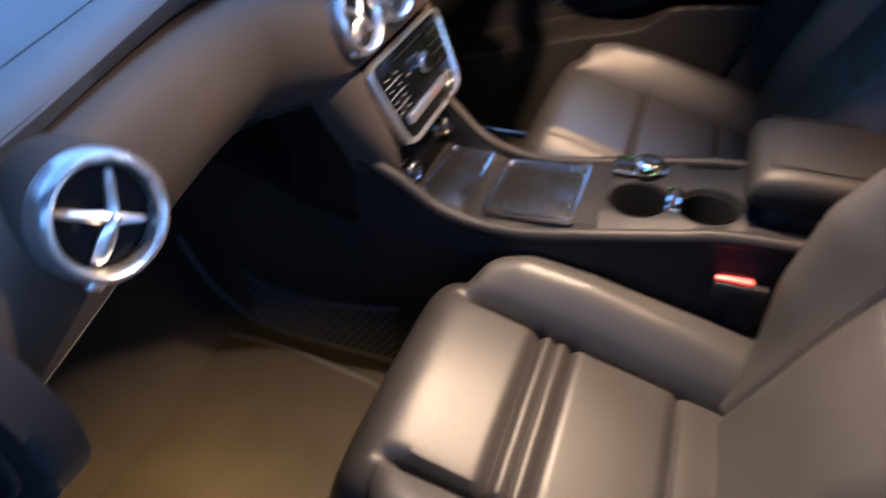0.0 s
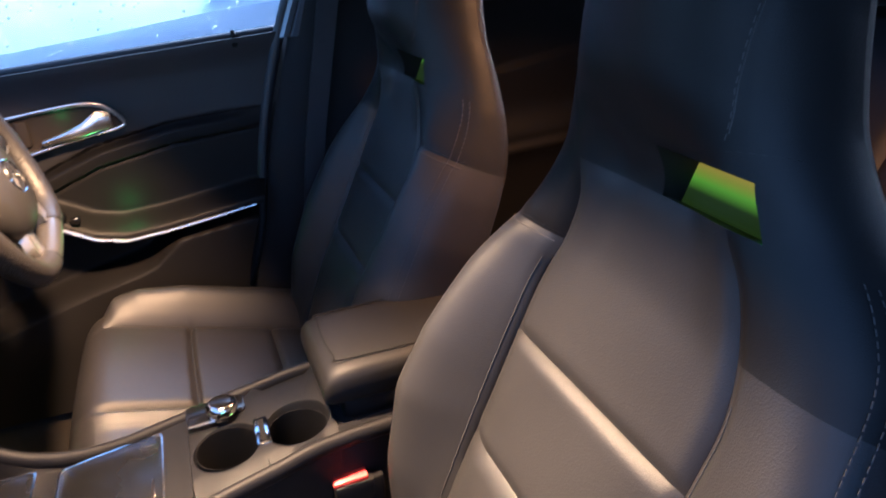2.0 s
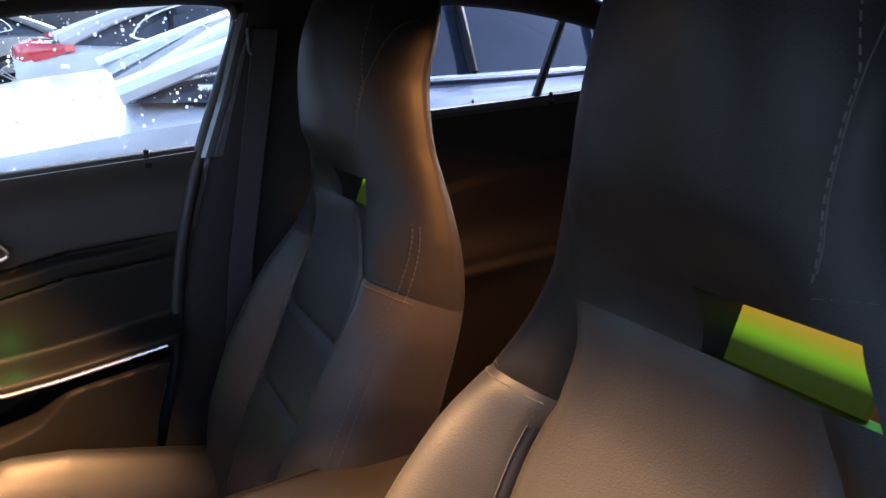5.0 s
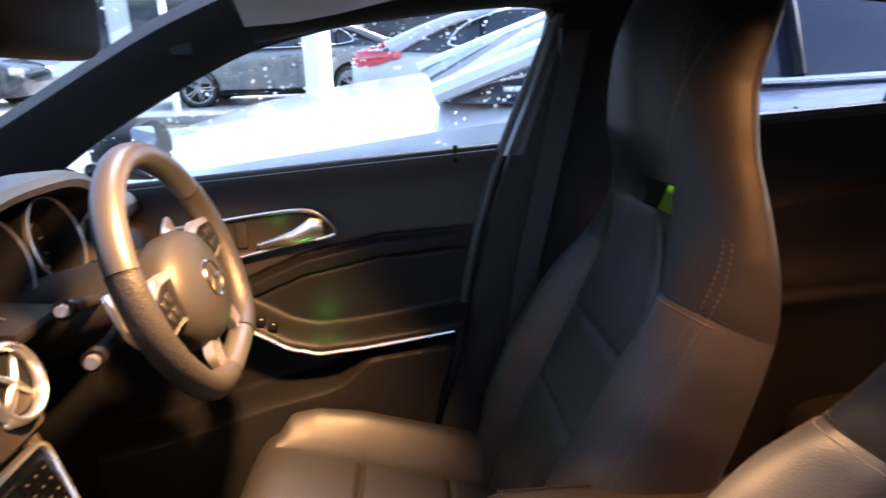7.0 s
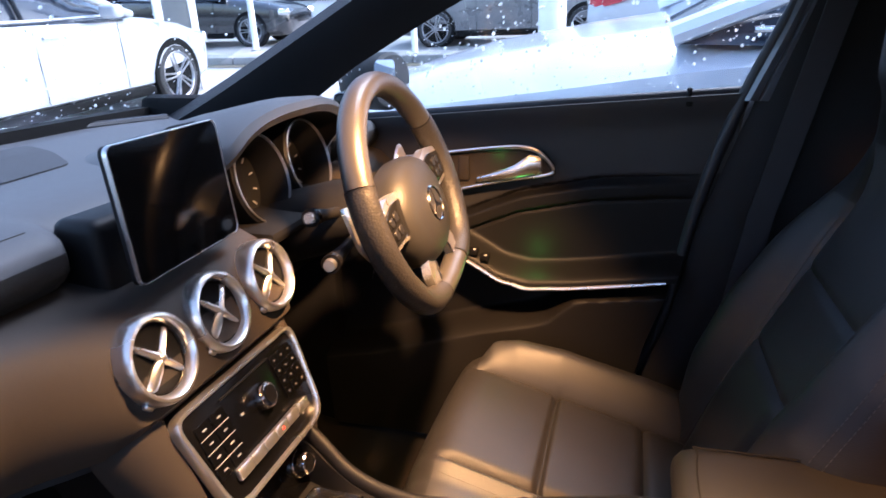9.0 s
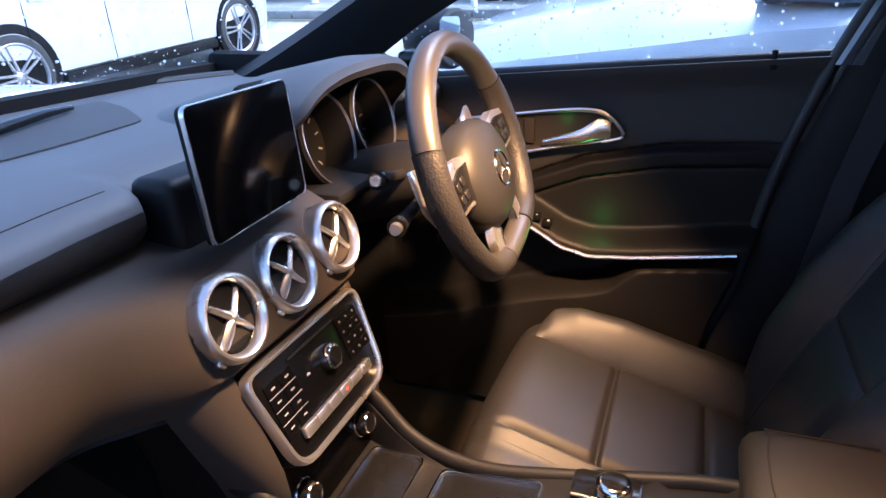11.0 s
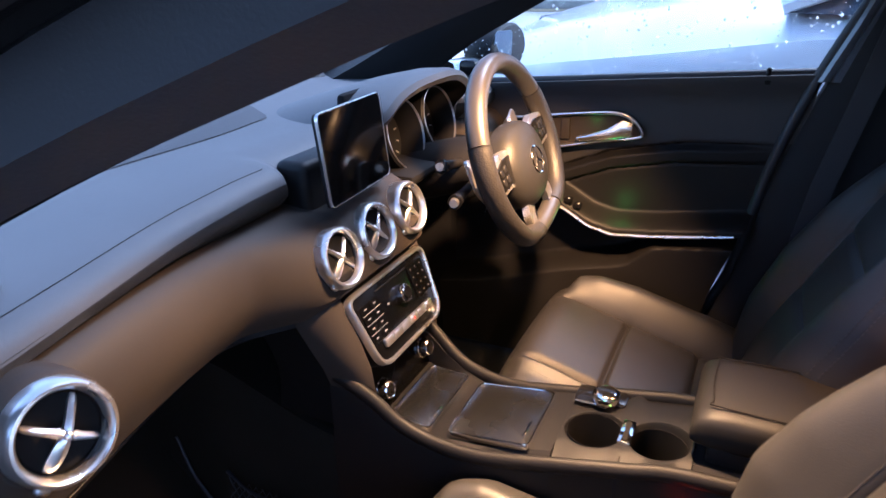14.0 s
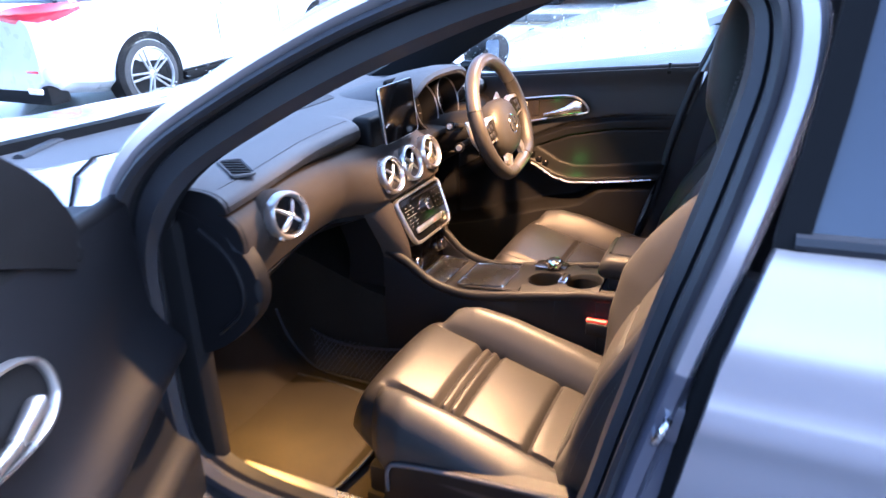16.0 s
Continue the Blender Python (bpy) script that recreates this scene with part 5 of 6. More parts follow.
for s in (-1, 1):
    bodypart("map_lamp_lens", slab(-0.42, s * 0.05, 1.3005, 0.05, 0.035, 0.004, 0.001), LAMP_LENS)
    # pillars on both sides
    if s > 0:
        a_up = smooth_path([(-1.36, 0.62, 0.915), (-1.18, 0.62, 1.003), (-0.97, 0.62, 1.118), (-0.853, 0.62, 1.183), (-0.74, 0.62, 1.241), (-0.55, 0.60, 1.315)], 5)
        a_low = smooth_path([(-1.08, 0.70, 0.93), (-0.95, 0.70, 1.02), (-0.868, 0.70, 1.072), (-0.66, 0.70, 1.180), (-0.541, 0.70, 1.218), (-0.30, 0.70, 1.268)], 5)
        bodypart("a_pillar_trim", loft([[u, u.lerp(l, 0.3) + Vector((0, -0.012, 0.0)), u.lerp(l, 0.7) + Vector((0, -0.010, 0)), l, l + Vector((0, 0.05, 0.01)), u + Vector((-0.02, 0.08, 0.03))] for u, l in zip(a_up, a_low)], closed_ring=True), PILLAR)
        bodypart("pillar_badge", prism(rounded([(-0.018, -0.010), (0.018, -0.010), (0.018, 0.010), (-0.018, 0.010)], 0.005), 0.003, face_frame((-0.72, 0.640, 1.205), (0.2, -1, 0.1))), PLASTIC)
# driver-side cant rail, B pillar and rear side
bodypart("cant_rail", tube(smooth_path([(-0.60, 0.655, 1.245), (-0.39, 0.69, 1.278), (-0.10, 0.69, 1.300), (0.20, 0.69, 1.305), (0.55, 0.68, 1.29), (0.85, 0.66, 1.22), (1.02, 0.65, 1.10)], 6), 0.034, 12), HEADLINER)
rows = []
for x, z, w in [(-0.32, 0.38, 0.10), (-0.262, 0.55, 0.085), (-0.20, 0.80, 0.07), (-0.14, 0.98, 0.065), (-0.115, 1.06, 0.062), (-0.080, 1.17, 0.060), (-0.05, 1.30, 0.065)]:
    rows.append([Vector((x, 0.70, z)), Vector((x + 0.02, 0.685, z)), Vector((x + w, 0.675, z)), Vector((x + w + 0.17, 0.68, z)), Vector((x + w + 0.17, 0.74, z)), Vector((x, 0.75, z))])
bodypart("b_pillar_trim", loft(rows, closed_ring=True), PILLAR)
bodypart("door_seal", tube(smooth_path([(-0.33, 0.70, 0.40), (-0.262, 0.70, 0.55), (-0.215, 0.70, 0.80), (-0.155, 0.70, 1.00), (-0.080, 0.70, 1.18), (-0.06, 0.70, 1.25), (-0.12, 0.695, 1.275), (-0.39, 0.69, 1.262)], 6), 0.012, 10), RUBBER)
belt = thing("seat_belt", (0.0, 0.66, 0.5), "black seat belt webbing on the driver's pillar", "seat belt")
part("belt_guide", slab(-0.03, 0.662, 1.20, 0.05, 0.02, 0.05, 0.008), PLASTIC, belt)
part("reel_cover", slab(-0.15, 0.668, 0.46, 0.09, 0.02, 0.10, 0.008), PLASTIC, belt)
part("webbing", loft([[Vector((x - 0.022, 0.655, z)), Vector((x + 0.022, 0.655, z)), Vector((x + 0.022, 0.6515, z)), Vector((x - 0.022, 0.6515, z))] for x, z in ((-0.17, 0.40), (-0.11, 0.80), (-0.02, 1.22))], closed_ring=True), RUBBER, belt)
# rear door, driver's side
rdoor = thing("rear_door", (0.45, 0.72, 0.3), "closed rear door with brown-lit black panel", "car door")


def rear_inner(a, b):
    x = 0.10 + a * 0.82
    zt = curve(SILL, x) + 0.012
    z = 0.24 + b * (zt - 0.24)
    zg = 0.865 + 0.16 * (x - 0.3) * (1 if x < 0.7 else 1)
    zl = 0.70 + 0.05 * (x - 0.4)
    d = 0.011 * step(zg + 0.010, zg - 0.010, z) * (0.2 + 0.8 * step(zg - 0.26, zg - 0.02, z)) + 0.030 * bell(z - zl, 0.05) + 0.02 * step(zl, zl - 0.03, z)
    return Vector((x, 0.705 - d, z))


part("door_panel", shell(50, 140, rear_inner, lambda a, b: Vector((0.10 + a * 0.82, 0.76, rear_inner(a, b).z))), DOORPAD, rdoor)
part("lock_pin", lathe([(0.009, -0.008), (0.011, 0.0), (0.005, 0.004), (0.0045, 0.02), (0.0005, 0.022)], 18, Matrix.Translation((0.66, 0.708, 1.058))), PLASTIC, rdoor)
part("quarter_bar", tube([(0.615, 0.722, 1.045), (0.70, 0.712, 1.26)], 0.011, 8), RUBBER, rdoor)
part("window_edge", tube(smooth_path([(0.10, 0.715, 1.03), (0.50, 0.715, 1.052), (0.83, 0.715, 1.072), (0.90, 0.71, 1.12), (0.84, 0.70, 1.20), (0.72, 0.695, 1.265), (0.45, 0.695, 1.300), (0.1, 0.695, 1.305)], 6), 0.014, 8), RUBBER, rdoor)
# rear bench
bench = thing("rear_bench", (0.75, 0, 0.25), "black leather rear bench seat lit warm", "car seat")
part("bench_cushion", shell(30, 60, lambda a, b: Vector((0.42 + a * 0.48, -0.62 + b * 1.24, 0.40 + 0.06 * max(0, 1 - abs(2 * a - 1) ** 4) ** 0.5 + 0.03 * step(0.2, 0.5, abs(abs(2 * b - 1) - 0.5) * 2) - 0.008 * bell(abs(2 * b - 1) - 0.18, 0.015))), lambda a, b: Vector((0.42 + a * 0.48, -0.62 + b * 1.24, 0.30))), LEATHER, bench)


def bench_back(a, b):
    z = 0.42 + a * 0.58
    v = 2 * b - 1
    return Vector((0.86 + 0.30 * a - 0.05 * max(0, 1 - abs(2 * a - 1) ** 6) ** 0.5 - 0.035 * step(0.55, 0.95, abs(v)) + 0.010 * bell(abs(v) - 0.2, 0.02), v * 0.62, z))


part("bench_back", shell(30, 60, bench_back, lambda a, b: bench_back(a, b) * 1.0 + Vector((0.10, 0, 0))), LEATHER, bench)
for y in (-0.36, 0.36):
    hr = part("head_restraint", slab(1.13, y, 1.08, 0.10, 0.25, 0.17, 0.035, 4), LEATHER, bench)
    for dy in (-0.06, 0.06):
        part("post", tube([(1.14, y + dy, 0.94), (1.135, y + dy, 1.03)], 0.006, 8), CHROME, hr)
bodypart("parcel_shelf", slab(1.42, 0, 1.00, 0.45, 1.2, 0.03, 0.006), CARPET)
bodypart("side_trim", slab(1.20, 0.70, 0.75, 0.62, 0.08, 0.66, 0.02), PAD)
bodypart("side_trim", slab(1.20, -0.70, 0.75, 0.62, 0.08, 0.66, 0.02), PAD)
for s in (-1, 1):
    bodypart("c_pillar_trim", tube(smooth_path([(0.98, s * 0.67, 1.05), (1.05, s * 0.66, 1.18), (1.15, s * 0.62, 1.30)], 4), 0.075, 12), HEADLINER)
bodypart("tailgate", loft([[Vector((x, y, z)) for y in (-0.66, 0.66)] + [Vector((x + 0.04, y, z)) for y in (0.66, -0.66)] for x, z in ((1.66, 0.30), (1.70, 0.60), (1.66, 0.98))], closed_ring=True), PAINT)
rear_glass = bodypart("rear_window", loft([[Vector((x, y, z)) for y in (-0.58, 0.58)] + [Vector((x + 0.006, y, z)) for y in (0.58, -0.58)] for x, z in ((1.66, 0.99), (1.25, 1.345))], closed_ring=True), TINTED)
rear_glass.visible_shadow = False
# windscreen and side glass
ws = bodypart("windscreen", shell(10, 20, lambda a, b: Vector((-1.42 + 0.86 * a - 0.10 * (1 - (2 * b - 1) ** 2) * (1 - a), (-0.70 + 1.40 * b) * (1 - 0.12 * a), 0.965 + 0.395 * a)), lambda a, b: Vector((-1.42 + 0.86 * a - 0.10 * (1 - (2 * b - 1) ** 2) * (1 - a) - 0.004, (-0.70 + 1.40 * b) * (1 - 0.12 * a), 0.969 + 0.395 * a))), GLASS, "wet windscreen")
ws.visible_shadow = False
bodypart("windscreen_edge", tube([(-1.33 - 0.20 * (1 - (k / 10 - 1) ** 2), -0.66 + 0.066 * k, 0.957) for k in range(21)], 0.012, 8, flat=0.7), RUBBER)
def pane(name, outline, y_of, material, label=""):
    bmg = bmesh.new()
    near = [bmg.verts.new((x, y_of(z), z)) for x, z in outline]
    far = [bmg.verts.new((x, y_of(z) + 0.004, z)) for x, z in outline]
    bmg.faces.new(near)
    bmg.faces.new(far[::-1])
    n = len(near)
    for k in range(n):
        bmg.faces.new((near[k], far[k], far[(k + 1) % n], near[(k + 1) % n]))
    ob = bodypart(name, bmg, material, label)
    ob.visible_shadow = False
    return ob


def lean_y(z):
    return 0.742 - 0.16 * max(0.0, z - 1.0)


pane("driver_window", [(-1.02, 0.94), (-0.15, 1.0), (-0.05, 1.24), (-0.20, 1.285), (-0.45, 1.27), (-0.70, 1.18), (-0.90, 1.06)], lean_y, GLASS, "side window with rain drops")
pane("rear_side_window", [(0.08, 1.02), (0.83, 1.06), (0.90, 1.12), (0.83, 1.22), (0.70, 1.28), (0.40, 1.30), (0.08, 1.30)], lean_y, SIDE_TINT, "tinted rear side window")
# rain drops on the driver's window and the windscreen
rng = random.Random(7)
bmd = bmesh.new()
for k in range(900):
    x, z = -0.95 + 0.85 * rng.random(), 0.97 + 0.30 * rng.random()
    if z > 1.06 + 0.42 * (x + 0.90) or z < curve(SILL, x):
        continue
    r = 0.0010 + 0.0030 * rng.random() ** 3
    bmesh.ops.create_icosphere(bmd, subdivisions=1, radius=r, matrix=Matrix.Translation((x, lean_y(z) + 0.0046, z)) @ Matrix.Diagonal((1, 0.5, 1.15, 1)))
for k in range(420):
    a, b = rng.random() ** 1.6, 0.30 + 0.68 * rng.random()
    c = Vector((-1.42 + 0.86 * a - 0.10 * (1 - (2 * b - 1) ** 2) * (1 - a), (-0.70 + 1.40 * b) * (1 - 0.12 * a), 0.970 + 0.395 * a))
    r = 0.0010 + 0.0022 * rng.random() ** 3
    bmesh.ops.create_icosphere(bmd, subdivisions=1, radius=r, matrix=Matrix.Translation(c))
drops = bodypart("rain_drops", bmd, DROP, "fine rain drops on the glass")
drops["kind"] = "stuff"
# interior mirror
mirror = thing("rear_view_mirror", (-0.66, 0.0, 1.3), "black interior rear-view mirror", "mirror")
part("mirror_case", slab(-0.640, 0.0, 1.212, 0.05, 0.175, 0.088, 0.018, 3, None), PLASTIC, mirror)
part("mirror_stem", tube([(-0.66, 0, 1.25), (-0.72, 0, 1.31)], 0.012, 10), PLASTIC, mirror)
# outside mirror, driver's side
om = thing("door_mirror", (-0.92, 0.86, 0.96), "black door mirror with pale reflecting glass", "mirror")
part("mirror_case", loft([[Vector((x, 0.925 + w * math.cos(2 * math.pi * k / 28), 1.012 + h * math.sin(2 * math.pi * k / 28))) for k in range(28)] for x, w, h in ((-1.02, 0.03, 0.02), (-0.99, 0.095, 0.05), (-0.94, 0.128, 0.066), (-0.90, 0.130, 0.067), (-0.893, 0.122, 0.060))], closed_ring=True), PLASTIC, om)
part("mirror_glass", prism(rounded([(-0.062, -0.040), (0.055, -0.036), (0.050, 0.036), (-0.050, 0.040)], 0.018), 0.002, face_frame((-0.8915, 0.862, 1.026), (1, -0.10, -0.06))), MIRROR, om)
part("mirror_foot", slab(-0.93, 0.78, 0.985, 0.05, 0.14, 0.04, 0.012), GLOSS, om)

# ---- passenger door opening ----
OPEN = [(-0.905, 0.52), (-0.900, 0.72), (-0.882, 0.90), (-0.800, 1.020), (-0.643, 1.118), (-0.464, 1.204), (-0.308, 1.254), (-0.150, 1.276), (-0.040, 1.270), (0.010, 1.242), (0.020, 1.180), (0.006, 1.100), (-0.016, 1.010), (-0.045, 0.900), (-0.085, 0.730), (-0.115, 0.600), (-0.160, 0.480), (-0.240, 0.405), (-0.40, 0.375), (-0.70, 0.375), (-0.83, 0.395), (-0.885, 0.440)]
loop_pts = [(v.x, v.y) for v in smooth_path([(x, z, 0) for x, z in OPEN], 5, True)]
mid = Vector((-0.45, 0.82))


def ring_at(grow, y):
    out = []
    n = len(loop_pts)
    for i, (x, z) in enumerate(loop_pts):
        a, b = Vector(loop_pts[i - 1]), Vector(loop_pts[(i + 1) % n])
        d = (b - a).normalized()
        nrm = Vector((d.y, -d.x))
        if nrm.dot(Vector((x, z)) - mid) < 0:
            nrm = -nrm
        lean = -0.10 * step(0.95, 1.35, z)
        pillar = step(-0.10, -0.45, x) * step(0.80, 0.98, z)
        wide = grow * (1 + 1.3 * pillar) if grow < 0 else grow
        out.append(Vector((x + nrm.x * wide, y - lean, z + nrm.y * wide)))
    return out


def ring_loft(stations, first=None, last=None):
    rings = [ring_at(g, y) for g, y in stations]
    cols = [list(col) for col in zip(*rings)]
    if first is not None:
        return loft(cols[first:last], closed_ring=True)
    return loft(cols, closed_ring=True, loop=True)


bodypart("aperture_inner_trim", ring_loft([(-0.006, -0.70), (-0.018, -0.735), (-0.008, -0.748), (0.02, -0.745), (0.03, -0.69)]), PLASTIC)
bodypart("inner_door_seal", ring_loft([(-0.010, -0.742), (-0.019, -0.756), (-0.013, -0.774), (0.000, -0.778), (0.008, -0.764), (0.006, -0.744)]), RUBBER, "black rubber door seal")
bodypart("aperture_channel", ring_loft([(0.000, -0.768), (0.010, -0.774), (0.014, -0.792), (0.022, -0.796), (0.024, -0.77), (0.012, -0.74)]), PILLAR, "dark door frame channel")
bodypart("outer_door_seal", ring_loft([(0.004, -0.794), (0.005, -0.812), (0.012, -0.819), (0.019, -0.812), (0.019, -0.792)]), RUBBER)
flange = [(0.016, -0.786), (0.020, -0.804), (0.030, -0.814), (0.044, -0.813), (0.053, -0.802), (0.056, -0.776), (0.030, -0.72)]
bodypart("aperture_flange", ring_loft(flange, 8, 67), PAINT, "pale silver painted door frame")
bodypart("lower_jamb_flange", ring_loft(flange, 66, 85), PAINT_SHADED)
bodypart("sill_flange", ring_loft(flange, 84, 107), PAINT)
bodypart("hinge_jamb", loft([[p for p in col] for col in list(zip(*[ring_at(g, y) for g, y in flange]))[-4:]] + [list(col) for col in list(zip(*[ring_at(g, y) for g, y in flange]))[:9]], closed_ring=True), PAINT_SHADED)
# jamb with the latch, its paint darkened for shade, below the painted B pillar
rows = []
for x, z in ((-0.010, 0.90), (-0.026, 0.84), (-0.050, 0.76), (-0.080, 0.66), (-0.110, 0.55), (-0.15, 0.44), (-0.19, 0.36)):
    rows.append([Vector((x, -0.72, z)), Vector((x + 0.004, -0.796, z)), Vector((x + 0.030, -0.806, z)), Vector((x + 0.048, -0.800, z)), Vector((x + 0.054, -0.77, z)), Vector((x + 0.16, -0.74, z)), Vector((x + 0.16, -0.70, z))])
bodypart("b_pillar_jamb", loft(rows, closed_ring=True), PAINT_SHADED, "door jamb, silver paint darkened for shade")
bodypart("gap_seal", tube(smooth_path([(0.048, -0.795, 0.98), (0.026, -0.800, 0.90), (0.010, -0.800, 0.82), (-0.004, -0.795, 0.72), (-0.02, -0.79, 0.60), (-0.05, -0.785, 0.45), (-0.08, -0.78, 0.34)], 5), 0.019, 10), DARK)
bodypart("scuff_plate", slab(-0.52, -0.715, 0.372, 0.62, 0.075, 0.012, 0.004), SATIN, "brushed metal door sill plate")
bodypart("sill_panel", loft([[Vector((x, -0.70, 0.36)), Vector((x, -0.78, 0.366)), Vector((x, -0.835, 0.345)), Vector((x, -0.86, 0.28)), Vector((x, -0.83, 0.20)), Vector((x, -0.70, 0.18))] for x in (-0.95, -0.5, 0.0, 0.9)], closed_ring=True), PAINT)
bodypart("kick_panel", slab(-1.10, -0.715, 0.55, 0.52, 0.05, 0.72, 0.02), DARK)
latch = bodypart("latch_striker", tube(smooth_path([(-0.034, -0.790, 0.772), (-0.036, -0.826, 0.774), (-0.026, -0.828, 0.800), (-0.022, -0.790, 0.804)], 5), 0.0052, 8), CHROME, "chrome latch loop")
bodypart("latch_plate", slab(-0.020, -0.803, 0.790, 0.030, 0.010, 0.05, 0.003, 2), PAINT_SHADED)
# front wing, cowl and bonnet
wing = shell(30, 16, lambda a, b: Vector((-2.2 + a * 1.30, -0.86 + 0.10 * step(0.5, 1, b) * 1.2 + 0.06 * step(0.5, 0.0, a), 0.50 + 0.46 * b + 0.03 * a * b - 0.06 * (1 - a) * b)), lambda a, b: Vector((-2.2 + a * 1.30, -0.80 + 0.10 * step(0.5, 1, b), 0.50 + 0.44 * b)))
bodypart("front_wing", wing, PAINT)
BON_Z = [(-2.6, 0.66), (-2.45, 0.76), (-2.25, 0.855), (-2.05, 0.912), (-1.85, 0.945), (-1.65, 0.956), (-1.45, 0.955), (-1.25, 0.950)]


def bon(a, b):
    v = 2 * b - 1
    x = -2.36 + 1.06 * a - 0.26 * (1 - v * v)
    return Vector((x, 0.72 * v, curve(BON_Z, x) - 0.035 * abs(v) ** 4 + 0.010 * bell(abs(v) - 0.52, 0.10) * step(0.0, 0.5, a)))


bodypart("bonnet", shell(40, 44, bon, lambda a, b: bon(a, b) - Vector((0, 0, 0.02))), PAINT, "wet pale silver bonnet")
bodypart("scuttle", shell(6, 30, lambda a, b: bon(1, b) + Vector((-0.03 + 0.13 * a, 0, -0.050 + 0.015 * a)), lambda a, b: bon(1, b) + Vector((-0.03 + 0.13 * a, 0, -0.070 + 0.015 * a))), RUBBER)
rows = []
for x, z in ((-1.60, 0.905), (-1.40, 0.930), (-1.25, 0.950), (-1.10, 0.978), (-0.99, 1.006), (-0.90, 1.026)):
    rows.append([Vector((x, -0.585, z - 0.022)), Vector((x, -0.66, z - 0.002)), Vector((x, -0.745, z)), Vector((x, -0.785, z - 0.022)), Vector((x, -0.812, z - 0.08)), Vector((x, -0.822, z - 0.20)), Vector((x, -0.70, z - 0.22))])
bodypart("wing_corner", loft(rows, closed_ring=True), PAINT)
bodypart("wing_gap", tube([(-0.985, -0.70, 1.004), (-0.985, -0.747, 1.008), (-0.985, -0.788, 0.986), (-0.985, -0.815, 0.925), (-0.985, -0.826, 0.82)], 0.003, 6), DARK)
# roof edge over the doors
rows = []
for x, y, z in smooth_path([(-0.46, -0.655, 1.275), (-0.25, -0.645, 1.315), (0.0, -0.64, 1.338), (0.5, -0.64, 1.345), (0.9, -0.64, 1.30)], 6):
    rows.append([Vector((x, y + 0.085, z + 0.010)), Vector((x, y + 0.05, z + 0.025)), Vector((x, y, z + 0.012)), Vector((x + 0.02, y - 0.025, z - 0.03)), Vector((x + 0.05, y - 0.02, z - 0.065)), Vector((x + 0.04, y + 0.04, z - 0.06))])
bodypart("roof_rail", loft(rows, closed_ring=True), PAINT)
rows = []
for z in (0.88, 0.98, 1.08, 1.18, 1.28):
    x0, y = curve([(0.88, 0.00), (0.98, 0.022), (1.08, 0.040), (1.18, 0.055), (1.28, 0.055)], z), -0.765 + 0.10 * step(0.95, 1.35, z)
    rows.append([Vector((x0, y, z)), Vector((x0 + 0.075, y, z)), Vector((x0 + 0.075, y + 0.02, z)), Vector((x0, y + 0.02, z))])
bodypart("b_pillar_filler", loft(rows, closed_ring=True), DARK)
# rear door, passenger's side, seen from outside
rd = thing("rear_door", (0.5, -0.86, 0.25), "pale silver rear door closed, with dark window", "car door")


def skin(a, b):
    z = 0.26 + b * 0.775
    x0 = curve([(0.26, -0.05), (0.60, -0.025), (0.744, -0.003), (0.838, 0.010), (0.908, 0.022), (0.943, 0.032), (1.011, 0.050), (1.04, 0.058)], z)
    x = x0 + a * (0.98 - x0)
    y = -0.862 + 0.035 * step(0.90, 1.04, z) - 0.012 * bell(z - 0.845, 0.03) * (1 - 0.0) + 0.10 * step(0.86, 0.40, z) + 0.02 * step(0.45, 0.28, z)
    return Vector((x, y, z))


part("door_skin", shell(24, 60, skin, lambda a, b: skin(a, b) + Vector((0, 0.03, 0))), PAINT, rd)
rows = []
for z in (1.04, 1.15, 1.25, 1.30):
    x0 = curve([(1.03, 0.050), (1.10, 0.060), (1.19, 0.074), (1.30, 0.082)], z)
    y = -0.832 + 0.125 * (z - 1.03) / 0.3
    rows.append([Vector((x0 + 0.012, y, z)), Vector((0.95, y, z)), Vector((0.95, y + 0.006, z)), Vector((x0 + 0.02, y + 0.006, z))])
part("window", loft(rows, closed_ring=True), DARKGLASS, rd, "dark dusty rear side window")
part("window_seal", tube([(0.068, -0.828, 1.036), (0.5, -0.83, 1.05), (0.95, -0.83, 1.062)], 0.010, 8), RUBBER, rd)
rows = []
for z in (1.03, 1.15, 1.25, 1.37):
    x0 = curve([(1.03, 0.050), (1.10, 0.060), (1.19, 0.074), (1.30, 0.082)], z)
    y = -0.836 + 0.125 * (z - 1.03) / 0.3
    rows.append([Vector((x0, y, z)), Vector((x0 + 0.028, y - 0.001, z)), Vector((x0 + 0.028, y + 0.03, z)), Vector((x0, y + 0.03, z))])
part("window_post", loft(rows, closed_ring=True), DARK, rd)
# open front passenger door: built in its own plane, hinged at the front
HINGE = Matrix.Translation((-0.935, -0.80, 0.0)) @ Matrix.Rotation(radians(-62), 4, "Z")
pd = thing("passenger_door", (-0.935, -0.80, 0.3), "open front passenger door with black inner panel", "car door", m=HINGE)


def pdoor(a, b, deep=0.0):
    x = 0.03 + a * 0.98
    zt = 0.955 + 0.05 * a
    z = 0.27 + b * (zt - 0.27)
    zs = 0.70 - 0.06 * bell(a - 0.45, 0.25)
    d = 0.05 * bell(z - zs, 0.05) + 0.035 * step(0.52, 0.48, z) - 0.02 * bell(z - 0.58, 0.04)
    return HINGE @ Vector((x, 0.065 + d if not deep else -0.06, z))


